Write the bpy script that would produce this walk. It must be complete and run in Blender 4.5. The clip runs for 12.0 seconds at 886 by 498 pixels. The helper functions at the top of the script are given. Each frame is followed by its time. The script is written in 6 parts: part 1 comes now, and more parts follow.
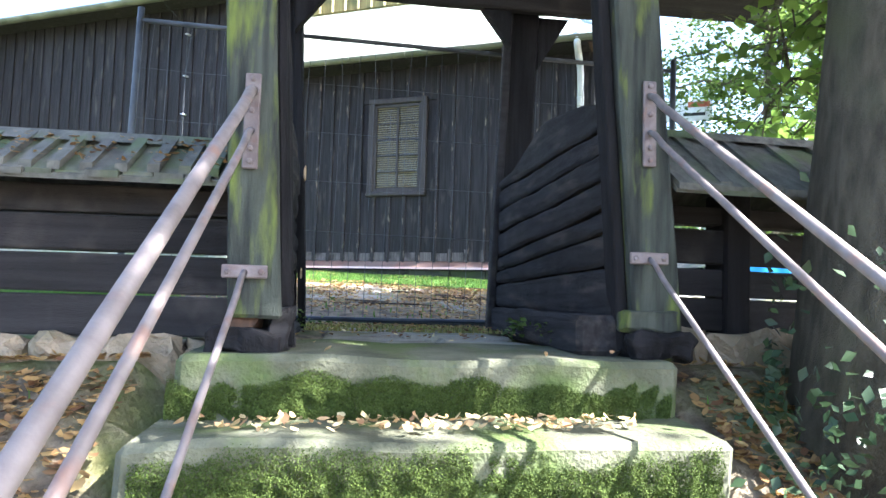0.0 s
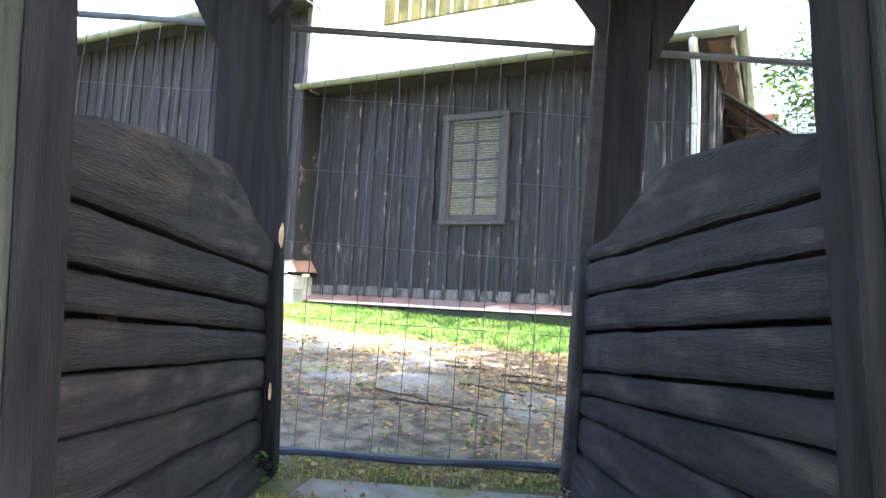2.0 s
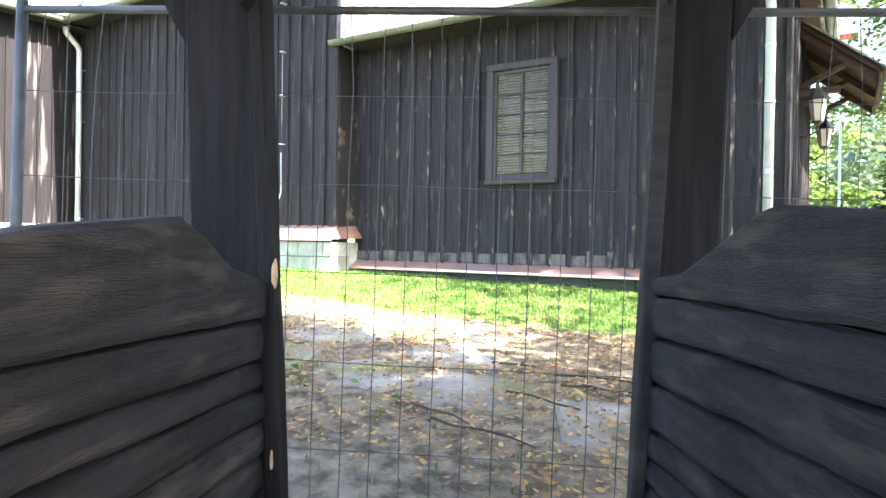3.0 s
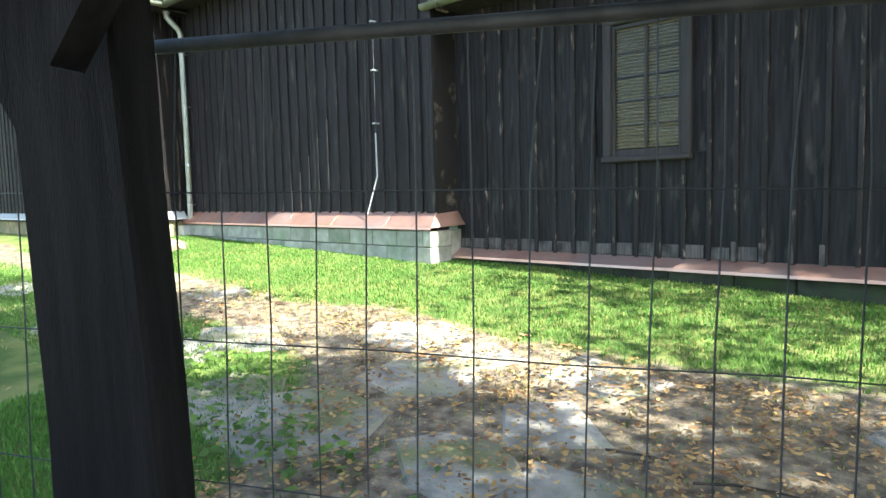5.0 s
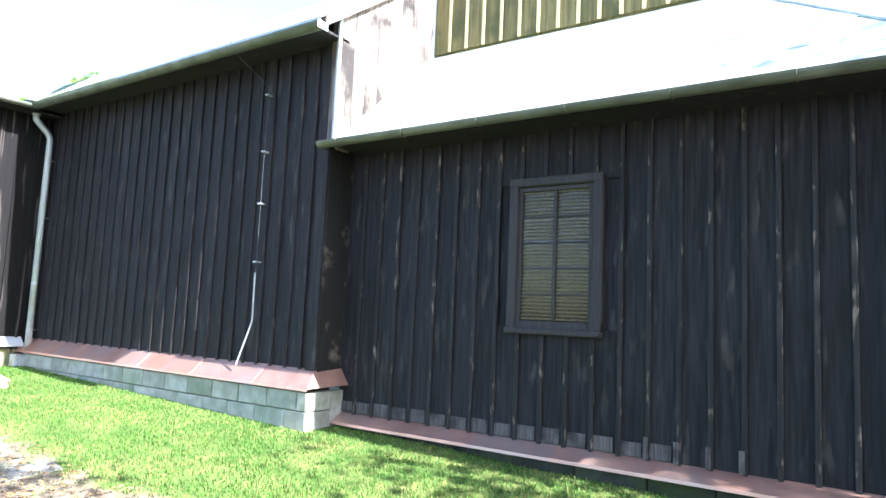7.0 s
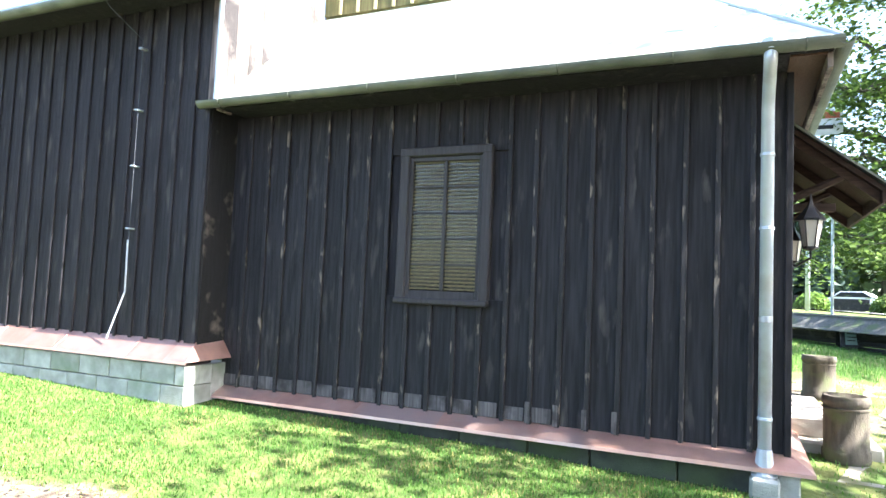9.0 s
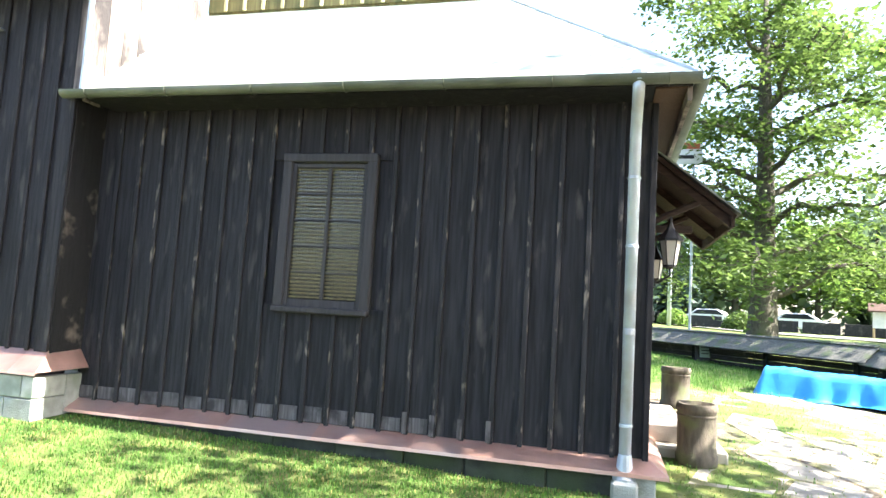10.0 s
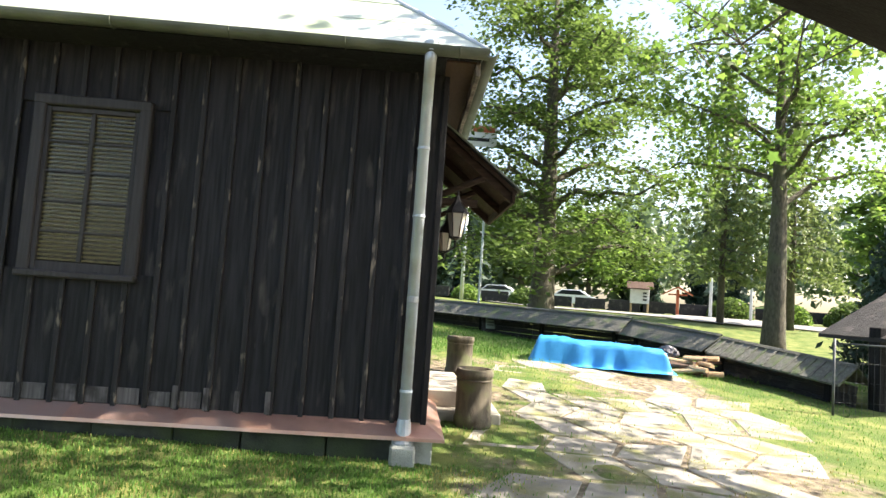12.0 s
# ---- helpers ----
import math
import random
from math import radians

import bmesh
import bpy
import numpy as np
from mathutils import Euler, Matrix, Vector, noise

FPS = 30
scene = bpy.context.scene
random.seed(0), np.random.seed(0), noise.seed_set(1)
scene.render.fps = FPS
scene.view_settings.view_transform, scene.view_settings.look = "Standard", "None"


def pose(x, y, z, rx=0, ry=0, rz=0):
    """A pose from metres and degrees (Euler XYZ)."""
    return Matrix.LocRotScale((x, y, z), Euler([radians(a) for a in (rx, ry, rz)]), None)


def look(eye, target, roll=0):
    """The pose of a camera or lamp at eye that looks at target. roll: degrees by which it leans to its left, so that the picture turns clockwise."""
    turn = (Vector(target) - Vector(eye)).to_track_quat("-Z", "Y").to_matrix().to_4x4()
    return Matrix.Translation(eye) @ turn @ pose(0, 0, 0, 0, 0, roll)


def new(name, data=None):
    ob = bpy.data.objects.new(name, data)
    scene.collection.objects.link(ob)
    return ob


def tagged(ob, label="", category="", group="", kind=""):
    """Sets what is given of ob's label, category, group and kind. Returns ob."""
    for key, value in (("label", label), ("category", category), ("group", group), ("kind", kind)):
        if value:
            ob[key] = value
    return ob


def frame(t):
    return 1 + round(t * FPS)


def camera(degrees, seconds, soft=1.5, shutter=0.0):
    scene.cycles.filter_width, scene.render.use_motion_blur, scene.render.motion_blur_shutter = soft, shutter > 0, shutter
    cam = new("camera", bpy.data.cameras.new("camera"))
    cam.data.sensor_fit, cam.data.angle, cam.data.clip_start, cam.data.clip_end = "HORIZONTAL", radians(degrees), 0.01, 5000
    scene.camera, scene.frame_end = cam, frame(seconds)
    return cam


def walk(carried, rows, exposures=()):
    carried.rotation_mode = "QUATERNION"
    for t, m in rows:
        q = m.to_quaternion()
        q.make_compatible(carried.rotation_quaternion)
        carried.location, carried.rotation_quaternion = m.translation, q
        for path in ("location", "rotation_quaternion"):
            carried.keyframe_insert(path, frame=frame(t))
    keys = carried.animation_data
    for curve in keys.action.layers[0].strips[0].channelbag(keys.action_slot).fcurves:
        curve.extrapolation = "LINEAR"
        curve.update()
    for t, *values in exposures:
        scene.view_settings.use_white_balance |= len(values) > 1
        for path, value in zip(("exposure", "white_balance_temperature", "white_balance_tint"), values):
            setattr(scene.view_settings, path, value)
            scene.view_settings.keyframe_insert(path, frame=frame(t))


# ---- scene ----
cam = camera(67.8, 12.0)
PATH = [
    (0, (0.796, -0.229, 0.242), (0.149, 1.658, 0.385), 1.5),
    (0.5, (0.737, 0.144, 0.33), (0.045, 2.02, 0.378), 2.0),
    (1, (0.638, 0.564, 0.403), (-0.189, 2.379, 0.553), 2.2),
    (1.5, (0.514, 0.881, 0.561), (-0.312, 2.695, 0.724), 1.5),
    (2, (0.47, 1.199, 0.716), (-0.44, 2.972, 0.885), 3.0),
    (2.5, (0.407, 1.443, 0.848), (-0.597, 3.168, 0.966), 2.1),
    (3, (0.321, 1.663, 1.056), (-0.732, 3.363, 1.041), 0.9),
    (3.2, (0.298, 1.751, 1.083), (-0.751, 3.454, 1.04), 0.6),
    (4.8, (-0.066, 2.569, 1.532), (-1.414, 4.038, 1.376), -1.3),
    (5, (-0.117, 2.681, 1.564), (-1.466, 4.148, 1.397), -1.4),
    (5.5, (-0.2, 3.025, 1.63), (-1.642, 4.406, 1.528), -1.3),
    (6, (-0.318, 3.371, 1.753), (-1.704, 4.81, 1.84), -0.4),
    (6.5, (-0.523, 3.386, 1.916), (-1.749, 4.955, 2.104), 1.0),
    (7, (-0.665, 3.49, 2.01), (-1.773, 5.142, 2.216), 2.6),
    (7.2, (-0.675, 3.515, 2.015), (-1.782, 5.175, 2.154), 2.9),
    (8.8, (-0.69, 3.55, 2.0), (-1.561, 5.347, 2.111), 2.3),
    (9, (-0.675, 3.535, 2.005), (-1.495, 5.355, 2.137), 2.5),
    (9.5, (-0.69, 3.525, 2.005), (-1.354, 5.404, 2.169), 3.0),
    (10, (-0.64, 3.55, 1.99), (-1.136, 5.479, 2.175), 3.5),
    (10.5, (-0.57, 3.6, 1.975), (-0.875, 5.570, 2.141), 4.0),
    (11, (-0.515, 3.65, 1.955), (-0.659, 5.639, 2.113), 3.9),
    (11.5, (-0.505, 3.67, 1.945), (-0.531, 5.664, 2.092), 3.3),
    (12, (-0.505, 3.69, 1.935), (-0.412, 5.682, 2.083), 4.0),
]
EXPOSURE = [(0, 3.25, 5900, 13), (1, 3.6, 6100, 14), (2, 3.95, 6300, 15), (3, 3.85, 6500, 15), (5, 2.6, 6300, 4), (5.7, 2.3, 6100, 5), (6.5, 2.45, 5700, 10), (7.2, 2.85, 5700, 13), (9.5, 3.1, 6100, 14), (11, 2.5, 6800, 12), (12, 2.05, 7000, 12)]
walk(cam, [(t, look(eye, target, roll)) for t, eye, target, roll in PATH], EXPOSURE)

# ---- light ----
SUN_DIR = Vector((0.72, -0.03, 0.75)).normalized()
world = bpy.data.worlds.new("world")
scene.world = world
world.use_nodes = True
wn = world.node_tree.nodes
sky = wn.new("ShaderNodeTexSky")
sky.sky_type = "NISHITA"
sky.sun_disc = False
sky.sun_elevation = math.asin(SUN_DIR.z)
sky.sun_rotation = math.atan2(SUN_DIR.x, SUN_DIR.y)
sky.air_density, sky.dust_density = 1.1, 2.5
world.node_tree.links.new(sky.outputs[0], wn["Background"].inputs[0])
wn["Background"].inputs[1].default_value = 0.11
sun = new("sun", bpy.data.lights.new("sun", "SUN"))
sun.data.energy, sun.data.angle, sun.data.color = 5.0, radians(0.55), (1.0, 0.93, 0.82)
sun.matrix_world = look(SUN_DIR * 60, (0, 0, 0))


# ---- materials ----
def material(name, base, dark=None, rough=0.7, metal=0.0, scale=8.0, stretch=(1, 1, 1), bump=0.15, stain=None,
             stain_amount=0.5, stain_scale=1.2, spread=0.25, fine=60.0, coords="Object", spec=0.35, stain_stretch=(1, 1, 1)):
    """A surface with large stains, medium grain and fine relief; each object and island a little different."""
    m = bpy.data.materials.new(name)
    m.use_nodes = True
    nt = m.node_tree
    n, l = nt.nodes, nt.links
    bs = n["Principled BSDF"]
    bs.inputs["Roughness"].default_value, bs.inputs["Metallic"].default_value = rough, metal
    bs.inputs["Specular IOR Level"].default_value = spec
    tc = n.new("ShaderNodeTexCoord")
    info = n.new("ShaderNodeObjectInfo")
    off = n.new("ShaderNodeVectorMath")
    off.operation = "SCALE"
    comb = n.new("ShaderNodeCombineXYZ")
    for i in range(3):
        l.new(info.outputs["Random"], comb.inputs[i])
    l.new(comb.outputs[0], off.inputs[0])
    off.inputs["Scale"].default_value = 37.0
    add = n.new("ShaderNodeVectorMath")
    l.new(tc.outputs[coords], add.inputs[0])
    l.new(off.outputs[0], add.inputs[1])
    mp = n.new("ShaderNodeMapping")
    mp.inputs["Scale"].default_value = stretch
    l.new(add.outputs[0], mp.inputs[0])
    grain = n.new("ShaderNodeTexNoise")
    grain.inputs["Scale"].default_value, grain.inputs["Detail"].default_value = scale, 5.0
    l.new(mp.outputs[0], grain.inputs["Vector"])
    small = n.new("ShaderNodeTexNoise")
    small.inputs["Scale"].default_value, small.inputs["Detail"].default_value = fine, 3.0
    l.new(mp.outputs[0], small.inputs["Vector"])
    ramp = n.new("ShaderNodeValToRGB")
    dark = dark or tuple(c * 0.55 for c in base)
    ramp.color_ramp.elements[0].color, ramp.color_ramp.elements[1].color = (*dark, 1), (*base, 1)
    ramp.color_ramp.elements[0].position, ramp.color_ramp.elements[1].position = 0.32, 0.66
    l.new(grain.outputs[0], ramp.inputs[0])
    colour = ramp.outputs[0]
    if stain:
        big = n.new("ShaderNodeTexNoise")
        big.inputs["Scale"].default_value, big.inputs["Detail"].default_value = stain_scale, 6.0
        mp2 = n.new("ShaderNodeMapping")
        mp2.inputs["Scale"].default_value = stain_stretch
        l.new(add.outputs[0], mp2.inputs[0])
        l.new(mp2.outputs[0], big.inputs["Vector"])
        edge = n.new("ShaderNodeMapRange")
        edge.inputs[1].default_value, edge.inputs[2].default_value = 0.62 - 0.3 * stain_amount, 0.78 - 0.3 * stain_amount
        l.new(big.outputs[0], edge.inputs[0])
        mix = n.new("ShaderNodeMix")
        mix.data_type = "RGBA"
        l.new(edge.outputs[0], mix.inputs[0])
        l.new(colour, mix.inputs[6])
        mix.inputs[7].default_value = (*stain, 1)
        colour = mix.outputs[2]
    hsv = n.new("ShaderNodeHueSaturation")
    geo = n.new("ShaderNodeNewGeometry")
    both = n.new("ShaderNodeMath")
    l.new(info.outputs["Random"], both.inputs[0])
    l.new(geo.outputs["Random Per Island"], both.inputs[1])
    val = n.new("ShaderNodeMapRange")
    val.inputs[2].default_value = 2.0
    val.inputs[3].default_value, val.inputs[4].default_value = 1 - spread, 1 + spread
    l.new(both.outputs[0], val.inputs[0])
    l.new(val.outputs[0], hsv.inputs["Value"])
    l.new(colour, hsv.inputs["Color"])
    l.new(hsv.outputs[0], bs.inputs["Base Color"])
    rr = n.new("ShaderNodeMapRange")
    rr.inputs[3].default_value, rr.inputs[4].default_value = max(0.05, rough - 0.12), min(1, rough + 0.12)
    l.new(small.outputs[0], rr.inputs[0])
    l.new(rr.outputs[0], bs.inputs["Roughness"])
    if bump:
        mul = n.new("ShaderNodeMath")
        l.new(grain.outputs[0], mul.inputs[0])
        l.new(small.outputs[0], mul.inputs[1])
        bp = n.new("ShaderNodeBump")
        bp.inputs["Strength"].default_value, bp.inputs["Distance"].default_value = bump, 0.02
        l.new(mul.outputs[0], bp.inputs["Height"])
        l.new(bp.outputs[0], bs.inputs["Normal"])
    return m


def leafy(name, base, dark, through_light=0.35, rough=0.5):
    """Leaves and blades: varied greens, light shining through."""
    m = bpy.data.materials.new(name)
    m.use_nodes = True
    nt = m.node_tree
    n, l = nt.nodes, nt.links
    bs = n["Principled BSDF"]
    bs.inputs["Roughness"].default_value = rough
    bs.inputs["Specular IOR Level"].default_value = 0.3
    geo = n.new("ShaderNodeNewGeometry")
    ramp = n.new("ShaderNodeValToRGB")
    ramp.color_ramp.elements[0].color, ramp.color_ramp.elements[1].color = (*dark, 1), (*base, 1)
    l.new(geo.outputs["Random Per Island"], ramp.inputs[0])
    l.new(ramp.outputs[0], bs.inputs["Base Color"])
    tr = n.new("ShaderNodeBsdfTranslucent")
    bright = n.new("ShaderNodeHueSaturation")
    bright.inputs["Value"].default_value = 1.45
    bright.inputs["Saturation"].default_value = 1.0
    l.new(ramp.outputs[0], bright.inputs["Color"])
    l.new(bright.outputs[0], tr.inputs[0])
    mix = n.new("ShaderNodeMixShader")
    mix.inputs[0].default_value = through_light
    l.new(bs.outputs[0], mix.inputs[1])
    l.new(tr.outputs[0], mix.inputs[2])
    l.new(mix.outputs[0], n["Material Output"].inputs[0])
    return m


TALL, LONG = (9, 9, 0.5), (0.5, 9, 9)
M_BOARD = material("tarred boards", (0.028, 0.0275, 0.032), (0.0115, 0.0112, 0.0132), 0.66, scale=3.5, stretch=TALL, bump=0.35, stain=(0.07, 0.064, 0.06), stain_amount=0.10, stain_scale=2.5, spread=0.3, spec=0.2, stain_stretch=(4, 4, 0.8))
M_SPLASH = material("greyed splash boards", (0.16, 0.15, 0.15), (0.06, 0.055, 0.055), 0.8, scale=4, stretch=TALL, bump=0.35, stain=(0.04, 0.037, 0.038), stain_amount=0.5, stain_scale=5)
M_GREYWOOD = material("bleached boards", (0.34, 0.29, 0.26), (0.10, 0.08, 0.075), 0.8, scale=3, stretch=TALL, bump=0.4, stain=(0.035, 0.03, 0.03), stain_amount=0.45, stain_scale=1.6)
M_PATCHY = material("black board with pale patches", (0.016, 0.0155, 0.017), (0.008, 0.0078, 0.0085), 0.7, scale=3.5, stretch=TALL, bump=0.4, stain=(0.22, 0.18, 0.15), stain_amount=0.06, stain_scale=3.5)
M_STREAK = material("dark boards with bleached streaks", (0.013, 0.0125, 0.0138), (0.007, 0.0068, 0.0075), 0.75, scale=3, stretch=TALL, bump=0.4, stain=(0.16, 0.14, 0.13), stain_amount=0.14, stain_scale=1.6, stain_stretch=(6, 6, 0.4), spec=0.12)
M_BEAM = material("dark weathered beams", (0.032, 0.030, 0.033), (0.011, 0.0105, 0.012), 0.7, scale=3.0, stretch=LONG, bump=0.6, stain=(0.085, 0.075, 0.07), stain_amount=0.2, stain_scale=3, spread=0.3)
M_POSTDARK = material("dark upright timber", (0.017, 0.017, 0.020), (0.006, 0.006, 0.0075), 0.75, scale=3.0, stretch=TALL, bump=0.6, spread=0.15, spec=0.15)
M_ALGAE = material("green algae on old post", (0.075, 0.088, 0.075), (0.022, 0.026, 0.026), 0.8, scale=3.0, stretch=(9, 9, 0.8), bump=0.7, stain=(0.14, 0.18, 0.045), stain_amount=0.28, stain_scale=3.0, spread=0.1, stain_stretch=(5, 5, 1.0), spec=0.2)
M_PALEWOOD = material("fresh split wood", (0.55, 0.40, 0.24), (0.30, 0.20, 0.12), 0.8, scale=5, stretch=LONG, bump=0.3, spread=0.35)
# weathered wood; the yellow of the sun on it is in both base colours
M_YELLOWBOARD = material("old boards in sunlit yellow", (0.24, 0.22, 0.09), (0.12, 0.10, 0.05), 0.85, scale=3, stretch=TALL, bump=0.3, stain=(0.10, 0.11, 0.05), stain_amount=0.4, stain_scale=2)
M_YELLOWBATTEN = material("battens in pale sunlit yellow", (0.68, 0.62, 0.34), (0.5, 0.45, 0.25), 0.8, scale=4, stretch=TALL, bump=0.2)
# pale stain blotches serve as wear and as painted glints of grazing sun
M_BATTEN = material("tarred battens with pale wear and sun glints", (0.028, 0.0275, 0.0315), (0.0115, 0.0112, 0.0132), 0.6, scale=3.5, stretch=TALL, bump=0.4, stain=(0.30, 0.25, 0.20), stain_amount=0.075, stain_scale=4.0, spread=0.2, spec=0.3, stain_stretch=(4, 4, 1.1))
M_WINFRAME = material("dark window timber", (0.05, 0.046, 0.048), (0.028, 0.026, 0.028), 0.6, scale=5, stretch=TALL, bump=0.3)
M_MESH = material("woven yellow screen", (0.19, 0.165, 0.08), (0.07, 0.06, 0.03), 0.75, scale=20, stretch=(1, 1, 6), bump=0.5, fine=120, spread=0.1)
M_COPPER = material("new copper flashing", (0.80, 0.50, 0.40), (0.58, 0.33, 0.26), 0.42, 0.85, scale=2.5, bump=0.08, stain=(0.62, 0.45, 0.40), stain_amount=0.5, spread=0.15)
# blue of the reflected sky is put into the base colour, metalness kept low
M_ZINC = material("zinc sheet tinted with sky reflection", (0.50, 0.56, 0.62), (0.38, 0.43, 0.48), 0.42, 0.35, scale=3, bump=0.08, stain=(0.38, 0.40, 0.42), stain_amount=0.4, stain_scale=3)
M_GUTTER = material("weathered gutter metal", (0.20, 0.22, 0.18), (0.12, 0.135, 0.11), 0.55, 0.5, scale=3, bump=0.1, stain=(0.11, 0.13, 0.09), stain_amount=0.4)
M_ROOF = material("pale metal roof sheets", (0.60, 0.66, 0.60), (0.45, 0.52, 0.45), 0.42, 0.35, scale=1.5, bump=0.08, stain=(0.44, 0.52, 0.36), stain_amount=0.35, stain_scale=0.9, spread=0.08)
M_BLOCK = material("grey concrete block", (0.42, 0.43, 0.40), (0.27, 0.28, 0.25), 0.9, scale=6, bump=0.4, stain=(0.20, 0.24, 0.18), stain_amount=0.4, stain_scale=2)
# moss plus the shadow below the flashing, mixed into the block colour
M_DARKBLOCK = material("mossy plinth darkened for shade", (0.06, 0.066, 0.054), (0.026, 0.03, 0.026), 0.9, scale=6, bump=0.4, stain=(0.05, 0.07, 0.03), stain_amount=0.5)
M_YELLOWSTONE = material("yellowish rubble plinth", (0.34, 0.29, 0.18), (0.17, 0.14, 0.09), 0.9, scale=5, bump=0.5, stain=(0.16, 0.17, 0.10), stain_amount=0.4)
M_STEP = material("worn sandstone step", (0.15, 0.155, 0.112), (0.07, 0.077, 0.05), 0.9, scale=5, bump=0.5, stain=(0.085, 0.12, 0.04), stain_amount=0.5, stain_scale=3.2, spec=0.2)
M_SLAB = material("grey paving slab", (0.35, 0.33, 0.29), (0.185, 0.176, 0.158), 0.85, scale=5, bump=0.5, stain=(0.17, 0.17, 0.085), stain_amount=0.45, stain_scale=2.5, spread=0.3, spec=0.2)
M_RUBBLE = material("pale rubble stone", (0.32, 0.255, 0.18), (0.13, 0.11, 0.08), 0.9, scale=5, bump=0.7, stain=(0.16, 0.15, 0.10), stain_amount=0.35, stain_scale=4, spec=0.2)
M_RAIL = material("dull painted steel tube", (0.20, 0.175, 0.175), (0.13, 0.112, 0.112), 0.6, 0.15, scale=14, bump=0.1, stain=(0.20, 0.13, 0.11), stain_amount=0.2, stain_scale=9, spread=0.05)
M_PLATE = material("rusting steel plate", (0.19, 0.165, 0.17), (0.11, 0.09, 0.095), 0.65, 0.2, scale=14, bump=0.2, stain=(0.16, 0.09, 0.07), stain_amount=0.3, stain_scale=9)
M_GALV = material("galvanised fence steel", (0.09, 0.10, 0.112), (0.045, 0.052, 0.06), 0.6, 0.3, scale=10, bump=0.1, spread=0.1)
M_ROOFBOARD = material("grey-green roof boards", (0.14, 0.14, 0.125), (0.07, 0.072, 0.064), 0.85, scale=3, stretch=(9, 0.5, 9), bump=0.5, stain=(0.09, 0.12, 0.06), stain_amount=0.4, stain_scale=3, spread=0.3)
M_BARK = material("grey-brown bark", (0.115, 0.105, 0.08), (0.045, 0.041, 0.032), 0.9, scale=4.5, stretch=(4, 4, 1.5), bump=0.9, stain=(0.09, 0.10, 0.06), stain_amount=0.35, stain_scale=1.5, spread=0.05)
M_LEAF = leafy("fresh green leaves", (0.16, 0.25, 0.05), (0.06, 0.12, 0.025), 0.5)
M_LEAF2 = leafy("deep green leaves", (0.12, 0.18, 0.045), (0.05, 0.09, 0.02), 0.45)
M_FARLEAF = leafy("far woodland leaves", (0.12, 0.17, 0.085), (0.05, 0.085, 0.055), 0.3)
M_NEEDLE = leafy("blue-green needles", (0.05, 0.085, 0.06), (0.02, 0.04, 0.03), 0.2)
M_LARCH = leafy("soft larch needles", (0.17, 0.22, 0.07), (0.08, 0.12, 0.045), 0.4)
M_GRASS = leafy("grass blades", (0.135, 0.26, 0.05), (0.06, 0.14, 0.028), 0.4, 0.65)
M_DRY = leafy("fallen leaves", (0.42, 0.28, 0.11), (0.13, 0.062, 0.032), 0.15, 0.7)
M_DRYPALE = leafy("pale yellow fallen leaves", (0.62, 0.53, 0.30), (0.36, 0.20, 0.10), 0.15, 0.7)
# dry grass colour, reused on the lawn to paint sun dapples
M_DRYDAPPLE = leafy("yellow grass for dry spots and sun dapples", (0.36, 0.33, 0.11), (0.16, 0.17, 0.05), 0.3, 0.6)
M_IVY = leafy("dark ivy leaves", (0.05, 0.09, 0.045), (0.02, 0.04, 0.02), 0.2, 0.4)
M_MOSS = leafy("thick green moss", (0.075, 0.11, 0.022), (0.034, 0.055, 0.013), 0.1, 0.95)
M_TARP = material("blue woven tarpaulin", (0.035, 0.27, 0.60), (0.025, 0.21, 0.50), 0.4, scale=4, bump=0.15, spread=0.02)
M_BARREL = material("mossy grey-brown barrel", (0.14, 0.12, 0.09), (0.06, 0.05, 0.04), 0.85, scale=4, stretch=(3, 3, 0.7), bump=0.5, stain=(0.11, 0.12, 0.06), stain_amount=0.4, stain_scale=4)
M_PALESTONE = material("pale limestone slab", (0.52, 0.49, 0.43), (0.36, 0.33, 0.28), 0.85, scale=4, bump=0.3)
M_WHITE = material("white painted metal", (0.75, 0.76, 0.77), (0.62, 0.63, 0.64), 0.35, scale=4, bump=0.03, spread=0.05)
M_BLACKMETAL = material("black painted metal", (0.03, 0.03, 0.032), (0.018, 0.018, 0.02), 0.4, 0.5, scale=9, bump=0.05)
M_RED = material("orange-red stained wood", (0.42, 0.12, 0.06), (0.28, 0.07, 0.04), 0.6, scale=5, stretch=TALL, bump=0.2)
M_BROWNWOOD = material("brown stained wood", (0.10, 0.055, 0.035), (0.045, 0.026, 0.018), 0.65, scale=5, stretch=TALL, bump=0.3)
M_CANOPY = material("dark brown canopy boards", (0.06, 0.038, 0.028), (0.028, 0.018, 0.014), 0.75, scale=5, stretch=LONG, bump=0.3, spec=0.2)
M_ROAD = material("pale sunlit asphalt", (0.24, 0.235, 0.225), (0.18, 0.175, 0.17), 0.9, scale=3, bump=0.2)
M_RUBBER = material("black rubber", (0.02, 0.02, 0.02), None, 0.8, scale=20, bump=0.1)
M_GREENBOX = material("pale green cabinet", (0.33, 0.42, 0.38), (0.26, 0.34, 0.30), 0.5, scale=4, bump=0.05)
M_FOIL = material("crumpled dark foil", (0.10, 0.10, 0.115), (0.05, 0.05, 0.06), 0.3, 0.3, scale=9, bump=0.6)
M_TWIG = material("dead twig bark", (0.07, 0.055, 0.045), None, 0.9, scale=9, bump=0.3)
M_HOSE = material("blue-black hose", (0.03, 0.045, 0.07), None, 0.4, scale=9, bump=0.05)


